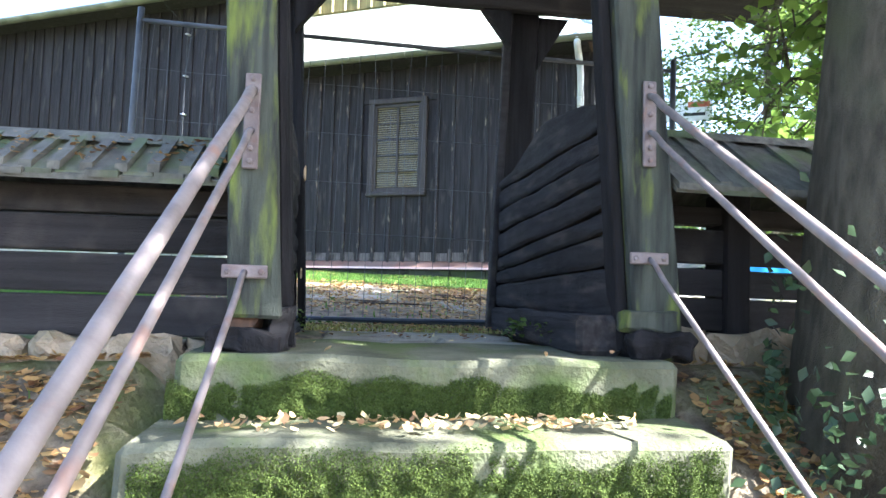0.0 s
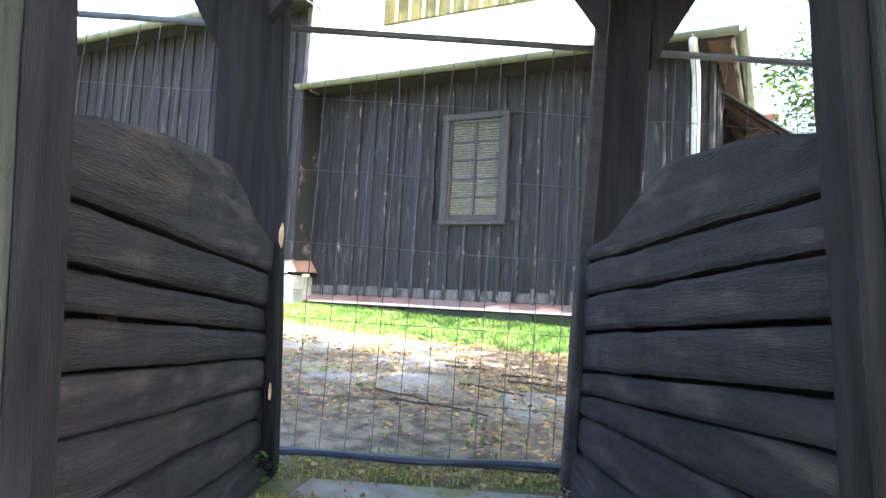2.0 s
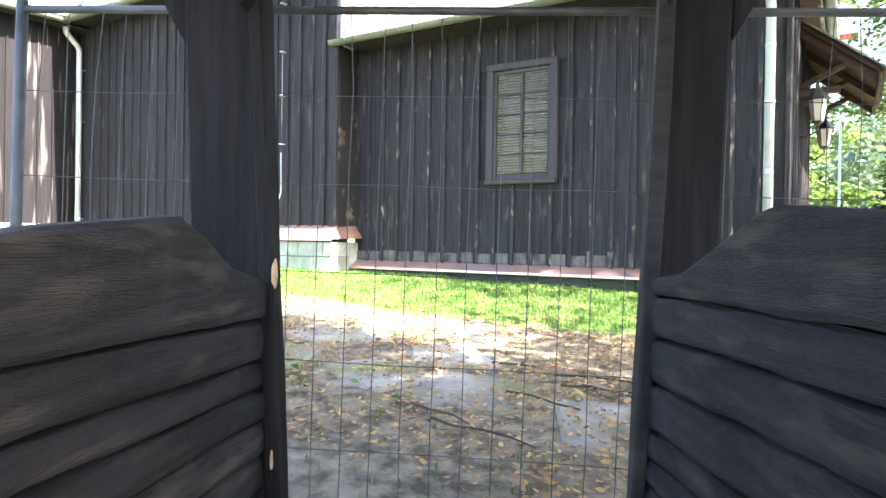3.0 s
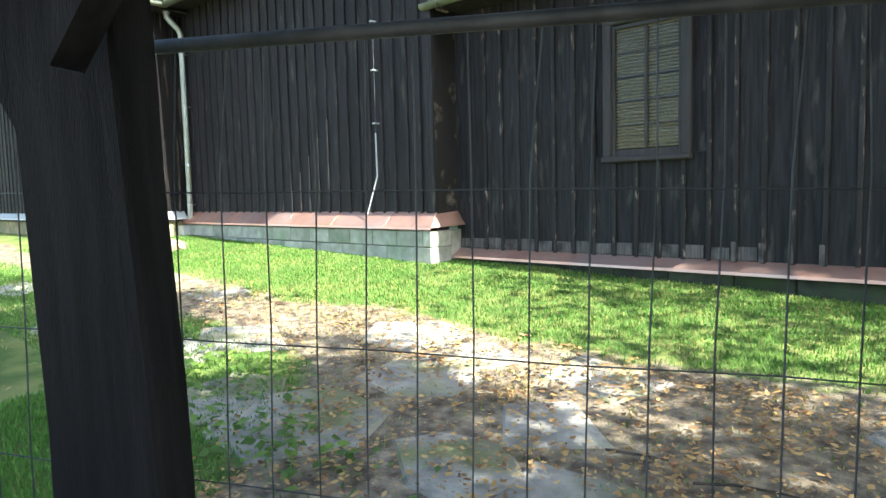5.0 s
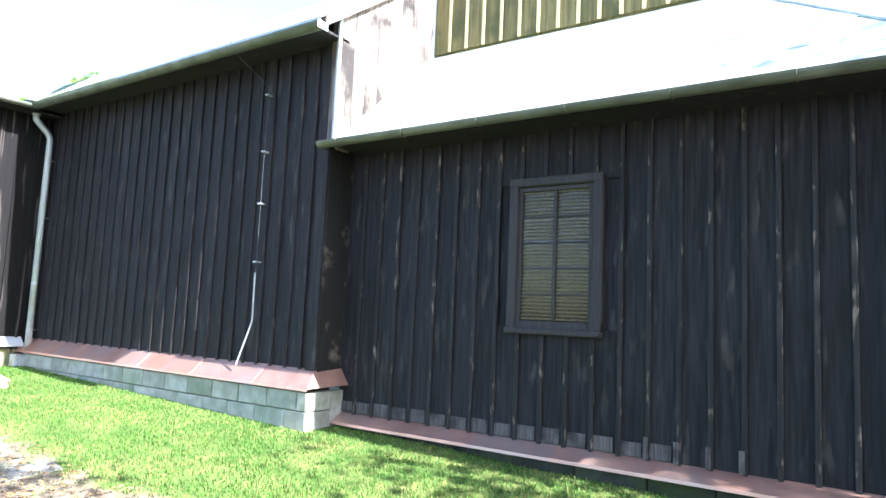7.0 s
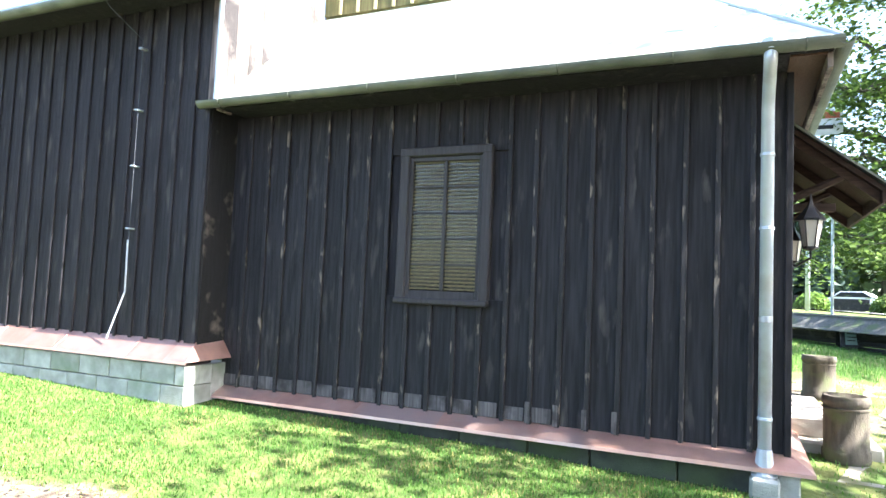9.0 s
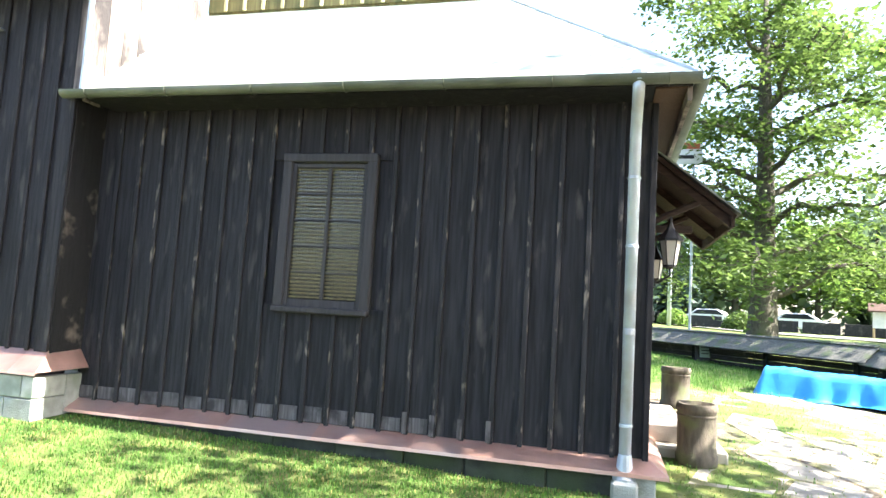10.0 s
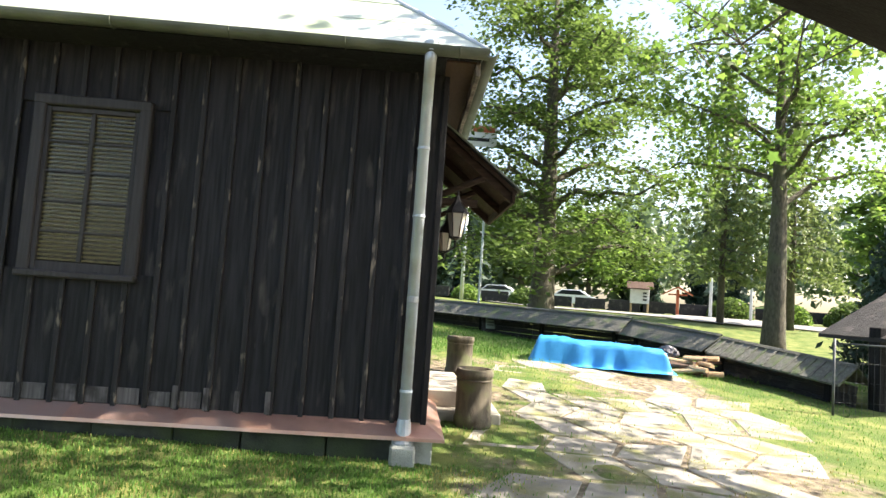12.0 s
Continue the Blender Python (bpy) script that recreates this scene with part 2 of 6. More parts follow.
def glassy(name, colour, rough=0.05, alpha=0.5):
    m = bpy.data.materials.new(name)
    m.use_nodes = True
    nt = m.node_tree
    n, l = nt.nodes, nt.links
    g = n.new("ShaderNodeBsdfGlossy")
    g.inputs["Roughness"].default_value = rough
    t = n.new("ShaderNodeBsdfTransparent")
    t.inputs[0].default_value = (*colour, 1)
    f = n.new("ShaderNodeFresnel")
    f.inputs[0].default_value = 1.45
    mix = n.new("ShaderNodeMixShader")
    l.new(f.outputs[0], mix.inputs[0])
    l.new(t.outputs[0], mix.inputs[1])
    l.new(g.outputs[0], mix.inputs[2])
    l.new(mix.outputs[0], n["Material Output"].inputs[0])
    return m


M_GLASS = glassy("window glass", (0.9, 0.92, 0.88))
M_CARGLASS = material("dark car glass", (0.03, 0.035, 0.04), None, 0.1, scale=2, bump=0)


def ground_material():
    m = bpy.data.materials.new("churchyard soil and turf")
    m.use_nodes = True
    nt = m.node_tree
    n, l = nt.nodes, nt.links
    bs = n["Principled BSDF"]
    bs.inputs["Roughness"].default_value = 0.95
    bs.inputs["Specular IOR Level"].default_value = 0.2
    tc = n.new("ShaderNodeTexCoord")
    at = n.new("ShaderNodeAttribute")
    at.attribute_name = "turf"

    def noise_at(scale, detail=5):
        t = n.new("ShaderNodeTexNoise")
        t.inputs["Scale"].default_value, t.inputs["Detail"].default_value = scale, detail
        l.new(tc.outputs["Object"], t.inputs["Vector"])
        return t

    def ramp_of(src, a, b, p=0.35, q=0.65):
        r = n.new("ShaderNodeValToRGB")
        r.color_ramp.elements[0].color, r.color_ramp.elements[1].color = (*a, 1), (*b, 1)
        r.color_ramp.elements[0].position, r.color_ramp.elements[1].position = p, q
        l.new(src.outputs[0], r.inputs[0])
        return r

    soil = ramp_of(noise_at(9), (0.075, 0.06, 0.045), (0.235, 0.195, 0.14))
    turf = ramp_of(noise_at(2.2, 9), (0.06, 0.10, 0.022), (0.17, 0.18, 0.06), 0.4, 0.7)
    mixer = n.new("ShaderNodeMix")
    mixer.data_type = "RGBA"
    edge = n.new("ShaderNodeMath")
    edge.operation = "ADD"
    l.new(at.outputs["Fac"], edge.inputs[0])
    sub = n.new("ShaderNodeMapRange")
    sub.inputs[3].default_value, sub.inputs[4].default_value = -0.5, 0.5
    l.new(noise_at(3.2, 8).outputs[0], sub.inputs[0])
    l.new(sub.outputs[0], edge.inputs[1])
    clampr = n.new("ShaderNodeMapRange")
    clampr.inputs[1].default_value, clampr.inputs[2].default_value = 0.35, 0.6
    l.new(edge.outputs[0], clampr.inputs[0])
    l.new(clampr.outputs[0], mixer.inputs[0])
    l.new(soil.outputs[0], mixer.inputs[6])
    l.new(turf.outputs[0], mixer.inputs[7])
    l.new(mixer.outputs[2], bs.inputs["Base Color"])
    bp = n.new("ShaderNodeBump")
    bp.inputs["Strength"].default_value, bp.inputs["Distance"].default_value = 0.7, 0.03
    l.new(noise_at(40).outputs[0], bp.inputs["Height"])
    l.new(bp.outputs[0], bs.inputs["Normal"])
    return m


M_GROUND = ground_material()


# ---- building helpers ----
def finish(bm, name, mat, parent=None, smooth=False):
    me = bpy.data.meshes.new(name)
    bm.to_mesh(me)
    bm.free()
    if smooth:
        for p in me.polygons:
            p.use_smooth = True
    if mat:
        me.materials.append(mat)
    ob = new(name, me)
    if parent:
        ob.parent = parent
    return ob


def part(name, bm, mat, parent, label="", smooth=False):
    ob = finish(bm, name, mat, parent, smooth)
    return tagged(ob, label=label) if label else ob


def base(name, m, label, category, group="", kind=""):
    ob = new(name)
    ob.matrix_basis = m
    return tagged(ob, label, category, group, kind)


def block(bm, lo, hi, bevel=0.0, m=None, rough=0.0, cuts=0):
    """A box between two corners, its edges rounded, its corners moved a little."""
    lo, hi = Vector(lo), Vector(hi)
    made = bmesh.ops.create_cube(bm, size=1.0)["verts"]
    for v in made:
        v.co = Vector(((lo[i] + hi[i]) / 2 + v.co[i] * (hi[i] - lo[i]) for i in range(3)))
        if rough:
            v.co += Vector((random.uniform(-rough, rough) for i in range(3)))
    faces = list({f for v in made for f in v.link_faces})
    if cuts:
        span = max(range(3), key=lambda i: hi[i] - lo[i])
        edges = [e for e in {e for f in faces for e in f.edges} if abs((e.verts[0].co - e.verts[1].co)[span]) > 0.5 * (hi[span] - lo[span])]
        got = bmesh.ops.subdivide_edges(bm, edges=edges, cuts=cuts)
        made = list({v for f in faces if f.is_valid for v in f.verts} | {g for g in got["geom"] if isinstance(g, bmesh.types.BMVert)})
        for v in made:
            v.co += Vector((random.uniform(-rough, rough) for i in range(3)))
        faces = list({f for v in made for f in v.link_faces})
    if bevel:
        edges = [e for e in {e for f in faces for e in f.edges} if len(e.link_faces) == 2 and e.calc_face_angle(0) > 0.6]
        got = bmesh.ops.bevel(bm, geom=edges, offset=bevel, segments=1, affect="EDGES", clamp_overlap=True)
        made = list({v for v in made if v.is_valid} | set(got["verts"]))
    if m is not None:
        bmesh.ops.transform(bm, matrix=m, verts=[v for v in made if v.is_valid])
    return bm


def boxed(lo, hi, bevel=0.0, m=None, rough=0.0, cuts=0):
    return block(bmesh.new(), lo, hi, bevel, m, rough, cuts)


def tube(bm, pts, r, seg=8, cap=True):
    """A round bar along points; r: one radius or one for each point."""
    pts = [Vector(p) for p in pts]
    rs = r if isinstance(r, (list, tuple)) else [r] * len(pts)
    rings = []
    side = None
    for i, p in enumerate(pts):
        d = (pts[min(i + 1, len(pts) - 1)] - pts[max(i - 1, 0)]).normalized()
        if side is None:
            side = d.orthogonal().normalized()
        side = (side - d * side.dot(d)).normalized()
        up = d.cross(side)
        rings.append([bm.verts.new(p + rs[i] * (math.cos(a) * side + math.sin(a) * up)) for a in (2 * math.pi * k / seg for k in range(seg))])
    for a, b in zip(rings, rings[1:]):
        for k in range(seg):
            bm.faces.new((a[k], a[(k + 1) % seg], b[(k + 1) % seg], b[k]))
    if cap:
        bm.faces.new(rings[0][::-1])
        bm.faces.new(rings[-1])
    return bm


def prism(bm, outline, y0, y1, axis="y"):
    """An outline of (a, z) pairs pushed along an axis: 'y' gives x, z outlines; 'x' gives y, z outlines; 'z' gives x, y outlines."""
    def at(p, d):
        return {"y": (p[0], d, p[1]), "x": (d, p[0], p[1]), "z": (p[0], p[1], d)}[axis]
    a = [bm.verts.new(at(p, y0)) for p in outline]
    b = [bm.verts.new(at(p, y1)) for p in outline]
    n = len(a)
    bm.faces.new(a)
    bm.faces.new(b[::-1])
    for i in range(n):
        bm.faces.new((a[i], b[i], b[(i + 1) % n], a[(i + 1) % n]))
    bmesh.ops.recalc_face_normals(bm, faces=bm.faces[:])
    return bm


def lathe(bm, profile, seg=20):
    """Profile of (radius, z) turned round the z axis."""
    rings = [[bm.verts.new((r * math.cos(2 * math.pi * k / seg), r * math.sin(2 * math.pi * k / seg), z)) for k in range(seg)] for r, z in profile]
    for a, b in zip(rings, rings[1:]):
        for k in range(seg):
            bm.faces.new((a[k], a[(k + 1) % seg], b[(k + 1) % seg], b[k]))
    bm.faces.new(rings[0][::-1])
    bm.faces.new(rings[-1])
    return bm


def half_gutter(bm, p0, p1, r=0.075, t=0.006):
    """An open half-round gutter between two points."""
    p0, p1 = Vector(p0), Vector(p1)
    d = (p1 - p0).normalized()
    side = d.cross(Vector((0, 0, 1))).normalized()
    ring = []
    for rad, order in ((r, range(0, 11)), (r - t, range(10, -1, -1))):
        for k in order:
            a = math.pi + math.pi * k / 10
            ring.append(side * rad * math.cos(a) + Vector((0, 0, 1)) * rad * math.sin(a))
    a = [bm.verts.new(p0 + v) for v in ring]
    b = [bm.verts.new(p1 + v) for v in ring]
    n = len(a)
    for i in range(n):
        bm.faces.new((a[i], a[(i + 1) % n], b[(i + 1) % n], b[i]))
    bm.faces.new([a[i] for i in range(n)][::-1])
    bm.faces.new(b)
    bmesh.ops.recalc_face_normals(bm, faces=bm.faces[:])
    return bm


def raw(name, verts, faces, mat, parent=None, smooth=False):
    me = bpy.data.meshes.new(name)
    me.from_pydata(verts, [], faces)
    me.materials.append(mat)
    if smooth:
        me.polygons.foreach_set("use_smooth", [True] * len(me.polygons))
    ob = new(name, me)
    ob.parent = parent
    return ob


def sheet_of_quads(name, centres, sizes, mat, rng, parent=None, flat=0.0, long=1.6, z_up=False):
    """Many small folded leaves: centres (n, 3), sizes (n,). flat 1 lays them level."""
    n = len(centres)
    nrm = rng.normal(size=(n, 3))
    nrm[:, 2] = np.abs(nrm[:, 2]) + flat * 6
    nrm /= np.linalg.norm(nrm, axis=1)[:, None]
    t = rng.normal(size=(n, 3))
    t -= nrm * (t * nrm).sum(1)[:, None]
    t /= np.linalg.norm(t, axis=1)[:, None]
    b = np.cross(nrm, t)
    s = sizes[:, None]
    tip, tail = centres + t * s * long / 2, centres - t * s * long / 2
    fold = nrm * s * 0.12
    left, right = centres + b * s * 0.5 + fold - t * s * 0.1, centres - b * s * 0.5 + fold - t * s * 0.1
    verts = np.stack([tail, left, tip, right], 1).reshape(-1, 3)
    me = bpy.data.meshes.new(name)
    me.vertices.add(4 * n)
    me.vertices.foreach_set("co", verts.ravel())
    k = np.arange(n)[:, None] * 4
    tri = np.concatenate([k + [0, 2, 1], k + [0, 3, 2]], 1).reshape(-1)
    me.loops.add(6 * n)
    me.loops.foreach_set("vertex_index", tri)
    me.polygons.add(2 * n)
    me.polygons.foreach_set("loop_start", np.arange(2 * n) * 3)
    me.update()
    me.validate()
    me.materials.append(mat)
    ob = new(name, me)
    ob.parent = parent
    return ob


def lobed_leaves(name, centres, sizes, mat, rng, parent=None, lobes=5, deep=0.45):
    """Broad leaves with pointed lobes, each a shallow fan round its middle; deep 0 gives rounded leaves."""
    n = len(centres)
    nrm = rng.normal(size=(n, 3)) * 0.75
    nrm[:, 2] = np.abs(nrm[:, 2]) + 0.5
    nrm /= np.linalg.norm(nrm, axis=1)[:, None]
    t = rng.normal(size=(n, 3))
    t[:, 2] -= 0.6
    t -= nrm * (t * nrm).sum(1)[:, None]
    t /= np.linalg.norm(t, axis=1)[:, None]
    b = np.cross(nrm, t)
    s = sizes[:, None]
    rim = 2 * lobes
    ring = [centres]
    for k in range(rim):
        a = 2 * math.pi * k / rim
        tip = k % 2 == 0
        reach = (0.56 if tip else 0.56 * (1 - deep)) * (1.12 if k == 0 else 0.8 if abs(k - lobes) <= 1 else 1.0)
        droop = rng.uniform(0.0, 0.16, n)[:, None] if tip else 0.02
        ring.append(centres + s * (reach * (math.cos(a) * t + math.sin(a) * b) - droop * nrm))
    verts = np.stack(ring, 1).reshape(-1, 3)
    w = rim + 1
    k = np.arange(n)[:, None] * w
    tri = np.concatenate([k + [0, 1 + i, 1 + (i + 1) % rim] for i in range(rim)], 1).reshape(-1)
    me = bpy.data.meshes.new(name)
    me.vertices.add(w * n)
    me.vertices.foreach_set("co", verts.ravel())
    me.loops.add(3 * rim * n)
    me.loops.foreach_set("vertex_index", tri)
    me.polygons.add(rim * n)
    me.polygons.foreach_set("loop_start", np.arange(rim * n) * 3)
    me.update()
    me.materials.append(mat)
    ob = new(name, me)
    ob.parent = parent
    return ob


def fallen(name, centres, sizes, mat, rng, flat=0.6):
    """Fallen leaves: six-cornered curled ovals lying about."""
    n = len(centres)
    nrm = rng.normal(size=(n, 3))
    nrm[:, 2] = np.abs(nrm[:, 2]) + flat * 6
    nrm /= np.linalg.norm(nrm, axis=1)[:, None]
    t = rng.normal(size=(n, 3))
    t -= nrm * (t * nrm).sum(1)[:, None]
    t /= np.linalg.norm(t, axis=1)[:, None]
    b = np.cross(nrm, t)
    s = sizes[:, None]
    curl = nrm * s * rng.uniform(-0.1, 0.45, n)[:, None]
    side = b * s * rng.uniform(0.28, 0.5, n)[:, None]
    ring = [centres - t * s * 0.75 + curl, centres - t * s * 0.3 + side, centres + t * s * 0.25 + side * 0.9, centres + t * s * 0.8 + curl * 0.6,
            centres + t * s * 0.2 - side + curl * 0.7, centres - t * s * 0.35 - side * 0.9 + curl * 0.3]
    verts = np.stack(ring, 1).reshape(-1, 3)
    k = np.arange(n)[:, None] * 6
    tri = np.concatenate([k + [0, 5, 1], k + [1, 5, 2], k + [2, 5, 4], k + [2, 4, 3]], 1).reshape(-1)
    me = bpy.data.meshes.new(name)
    me.vertices.add(6 * n)
    me.vertices.foreach_set("co", verts.ravel())
    me.loops.add(12 * n)
    me.loops.foreach_set("vertex_index", tri)
    me.polygons.add(4 * n)
    me.polygons.foreach_set("loop_start", np.arange(4 * n) * 3)
    me.update()
    me.materials.append(mat)
    return new(name, me)


def blades(name, xy, z, heights, mat, rng, width=0.006):
    """Grass: one bent blade of three triangles for each place."""
    n = len(xy)
    a = rng.uniform(0, 2 * math.pi, n)
    d = np.stack([np.cos(a), np.sin(a), 0 * a], 1)
    w = np.stack([-np.sin(a), np.cos(a), 0 * a], 1) * (width * rng.uniform(0.6, 1.4, n))[:, None]
    p = np.concatenate([xy, z[:, None]], 1)
    lean = rng.uniform(0.1, 0.7, n)[:, None]
    h = heights[:, None]
    up = np.array([0, 0, 1.0])
    mid = p + up * h * 0.6 + d * lean * h * 0.3
    tip = p + up * h * (1 - 0.3 * lean) + d * lean * h * 0.9
    verts = np.stack([p - w, p + w, mid - w * 0.8, mid + w * 0.8, tip], 1).reshape(-1, 3)
    k = np.arange(n)[:, None] * 5
    tri = np.concatenate([k + [0, 1, 3], k + [0, 3, 2], k + [2, 3, 4]], 1).reshape(-1)
    me = bpy.data.meshes.new(name)
    me.vertices.add(5 * n)
    me.vertices.foreach_set("co", verts.ravel())
    me.loops.add(9 * n)
    me.loops.foreach_set("vertex_index", tri)
    me.polygons.add(3 * n)
    me.polygons.foreach_set("loop_start", np.arange(3 * n) * 3)
    me.update()
    me.materials.append(mat)
    return new(name, me)


GATE = pose(0.045, -0.09, 0, 0, 0, 26.5)
GC, GS = math.cos(radians(26.5)), math.sin(radians(26.5))


def gate_to_world(u, n):
    return u * GC - n * GS + 0.045, u * GS + n * GC - 0.09


def to_gate(x, y):
    x, y = x - 0.045, y + 0.09
    return x * GC + y * GS, -x * GS + y * GC


# ---- ground ----
def smooth_between(a, b, x):
    t = np.clip((x - a) / (b - a), 0, 1)
    return t * t * (3 - 2 * t)


def height(x, y):
    """The lie of the land: a gentle yard rising to the church, a bank falling away before the gate, a rise beyond."""
    x, y = np.asarray(x, float), np.asarray(y, float)
    u, n = to_gate(x, y)
    yard = 0.15 + 0.065 * (np.clip(y, -5, 17) - 4.7) - 0.033 * (np.clip(x, -16, 7) + 1)
    yard = yard + 1.15 * smooth_between(19, 46, y)
    at_gate = -0.02 + 0.02 * (n - 2)
    yard = at_gate + (yard - at_gate) * smooth_between(3.5, 4.6, n)
    bank = -0.06 - 0.52 * np.clip(1.95 - n, 0, 2.6)
    z = np.where(n < 1.95, bank, yard)
    z = z + np.where(n < 1.9, 0.03 * np.sin(3.1 * x + 1.7 * y) * np.sin(2.3 * y), 0.012 * np.sin(2.9 * x) * np.sin(2.3 * y + 1))
    inside = (u > -0.02) & (u < 1.78) & (n < 2.35)
    return np.where(inside, np.minimum(z, 0.0) - 0.22 - 0.1 * np.clip(1.9 - n, 0, 2), z)


def turf_at(x, y):
    """1 where the turf is closed, 0 where the ground is trodden bare."""
    x, y = np.asarray(x, float), np.asarray(y, float)
    u, n = to_gate(x, y)
    t = smooth_between(6.6, 7.6, y + 0.12 * np.sin(1.7 * x) - 0.05 * (x + 2))
    near_left = smooth_between(-2.6, -3.6, x + 0.7 * (y - 4.2)) * smooth_between(6.2, 5.2, y)
    t = np.maximum(t, near_left)
    east = np.clip(0.42 + 0.3 * np.sin(1.3 * x + 0.4 * y) * np.sin(0.9 * y + 1), 0, 1)
    east = np.maximum(east, smooth_between(3.2, 4.8, x - 0.12 * (y - 8)))
    east = np.maximum(east, 0.9 * smooth_between(15.0, 17, y))
    t = np.where(x > -0.2, np.where(y < 9.0, np.minimum(t, 0.3 + 0.7 * smooth_between(1.2, -0.3, x)), east), t)
    t = np.maximum(t, smooth_between(24, 28, y))
    return np.where(n < 3.9, np.where(n < 1.9, 0.22 + 0.3 * np.sin(2 * x) * np.sin(3 * y), 0.45), t)


def make_ground():
    xs = np.concatenate([-20 - np.geomspace(1, 480, 22)[::-1], np.arange(-20, 9.01, 0.2), 9 + np.geomspace(1, 480, 22)])
    ys = np.concatenate([-5 - np.geomspace(1, 480, 20)[::-1], np.arange(-5, 20.01, 0.2), 20 + np.geomspace(1, 580, 24)])
    gx, gy = np.meshgrid(xs, ys)
    gz = height(gx, gy)
    verts = np.stack([gx, gy, gz], -1).reshape(-1, 3)
    w = len(xs)
    faces = [(j * w + i, j * w + i + 1, (j + 1) * w + i + 1, (j + 1) * w + i) for j in range(len(ys) - 1) for i in range(w - 1)]
    ob = raw("ground", verts.tolist(), faces, M_GROUND, smooth=True)
    a = ob.data.attributes.new("turf", "FLOAT", "POINT")
    a.data.foreach_set("value", turf_at(gx, gy).ravel())
    return tagged(ob, "sloping churchyard ground of turf and trodden soil", "ground", kind="structure")


make_ground()


# ---- the church ----
WALL_Y, WEST_X, EAST_X = 9.8, -6.35, -0.3
NAVE_Y, NAVE_X0, NAVE_X1 = 9.37, -13.4, -6.35
SPACING = 0.273


def clad(wall, x0, x1, z0, z1, y, spacing, holes=(), axis="x", board=M_BOARD, batten=M_BOARD, skew=0.0):
    """Upright boards with cover battens on a wall face; axis x faces -y, axis y faces +x."""
    count = max(1, round((x1 - x0) / spacing))
    step = (x1 - x0) / count
    shapes = {}

    def piece(kind, w, t, h, mat):
        key = (kind, round(h, 3), round(w, 3))
        if key not in shapes:
            me = bpy.data.meshes.new(kind)
            bm = boxed((-w / 2, -t, 0), (w / 2, 0, h), 0.004)
            bm.to_mesh(me)
            bm.free()
            me.materials.append(mat)
            shapes[key] = me
        return shapes[key]

    def put(kind, at, z, w, t, h, proud, mat):
        ob = new(kind, piece(kind, w, t, h, mat))
        ob.parent = wall
        wob = random.uniform(-0.003, 0.003)
        ob.matrix_basis = pose(at, y - proud + wob, z, 0, random.uniform(-0.12, 0.12), 0) if axis == "x" else pose(y + proud + wob, at, z, 0, 0, 90)

    def spans(a, b):
        got = [(z0, z1)]
        for hx0, hx1, hz0, hz1 in holes:
            if a < hx1 and b > hx0:
                got = [(z0, hz0), (hz1, z1)]
        return got

    for i in range(count):
        a = x0 + i * step
        for za, zb in spans(a + 0.02, a + step - 0.02):
            top = zb - (skew * (i + 0.5) * step if skew else 0)
            if top - za > 0.05:
                put("board", a + step / 2, za, step - 0.006, 0.025, top - za, 0.0, board)
        if i:
            for za, zb in spans(a - 0.02, a + 0.02):
                top = zb - (skew * i * step if skew else 0)
                if top - za > 0.05:
                    put("batten", a, za, 0.045, 0.028, top - za, 0.025, batten)


def solid(name, lo, hi, mat, label, category="wall", kind="structure"):
    return tagged(finish(boxed(lo, hi, 0.004), name, mat), label, category, kind=kind)


# choir south wall with its window opening
WX0, WX1, WZ0, WZ1 = -3.95, -3.02, 1.95, 3.468
choir = base("wall_choir", pose(0, 0, 0), "tarred black board-and-batten church wall above copper flashing", "wall", kind="structure")
core = bmesh.new()
block(core, (WEST_X, WALL_Y + 0.002, 0.3), (WX0, WALL_Y + 0.25, 4.35))
block(core, (WX1, WALL_Y + 0.002, 0.3), (EAST_X, WALL_Y + 0.25, 4.35))
block(core, (WX0, WALL_Y + 0.002, 0.3), (WX1, WALL_Y + 0.25, WZ0))
block(core, (WX0, WALL_Y + 0.002, WZ1), (WX1, WALL_Y + 0.25, 4.35))
part("wall_core", core, M_BOARD, choir)
HOLE = (WX0, WX1, WZ0, WZ1)
clad(choir, WEST_X, EAST_X, 0.78, 4.25, WALL_Y, SPACING, [HOLE], batten=M_BATTEN)
bm = bmesh.new()
for k in range(22):
    w = WEST_X + (k + 0.5) * SPACING
    if w < -2.2:
        h = 0.93 + random.uniform(-0.012, 0.012) + 0.01
        block(bm, (w - 0.105, WALL_Y - 0.036, 0.80), (w + 0.105, WALL_Y - 0.0255, h), 0.003)
part("splash_board", bm, M_SPLASH, choir, "greyed short boards along the foot of the wall")
for k, hh in ((14, 0.205), (15, 0.20), (16, 0.19), (17, 0.20)):
    part("patch_batten", boxed((WEST_X + k * SPACING * 1.003 - 0.024, WALL_Y - 0.062, 0.79), (WEST_X + k * SPACING * 1.003 + 0.024, WALL_Y - 0.054, 0.79 + hh), 0.003), M_SPLASH, choir)
part("corner_board", boxed((EAST_X - 0.02, WALL_Y - 0.05, 0.75), (EAST_X + 0.035, WALL_Y + 0.1, 4.25), 0.006), M_BOARD, choir)

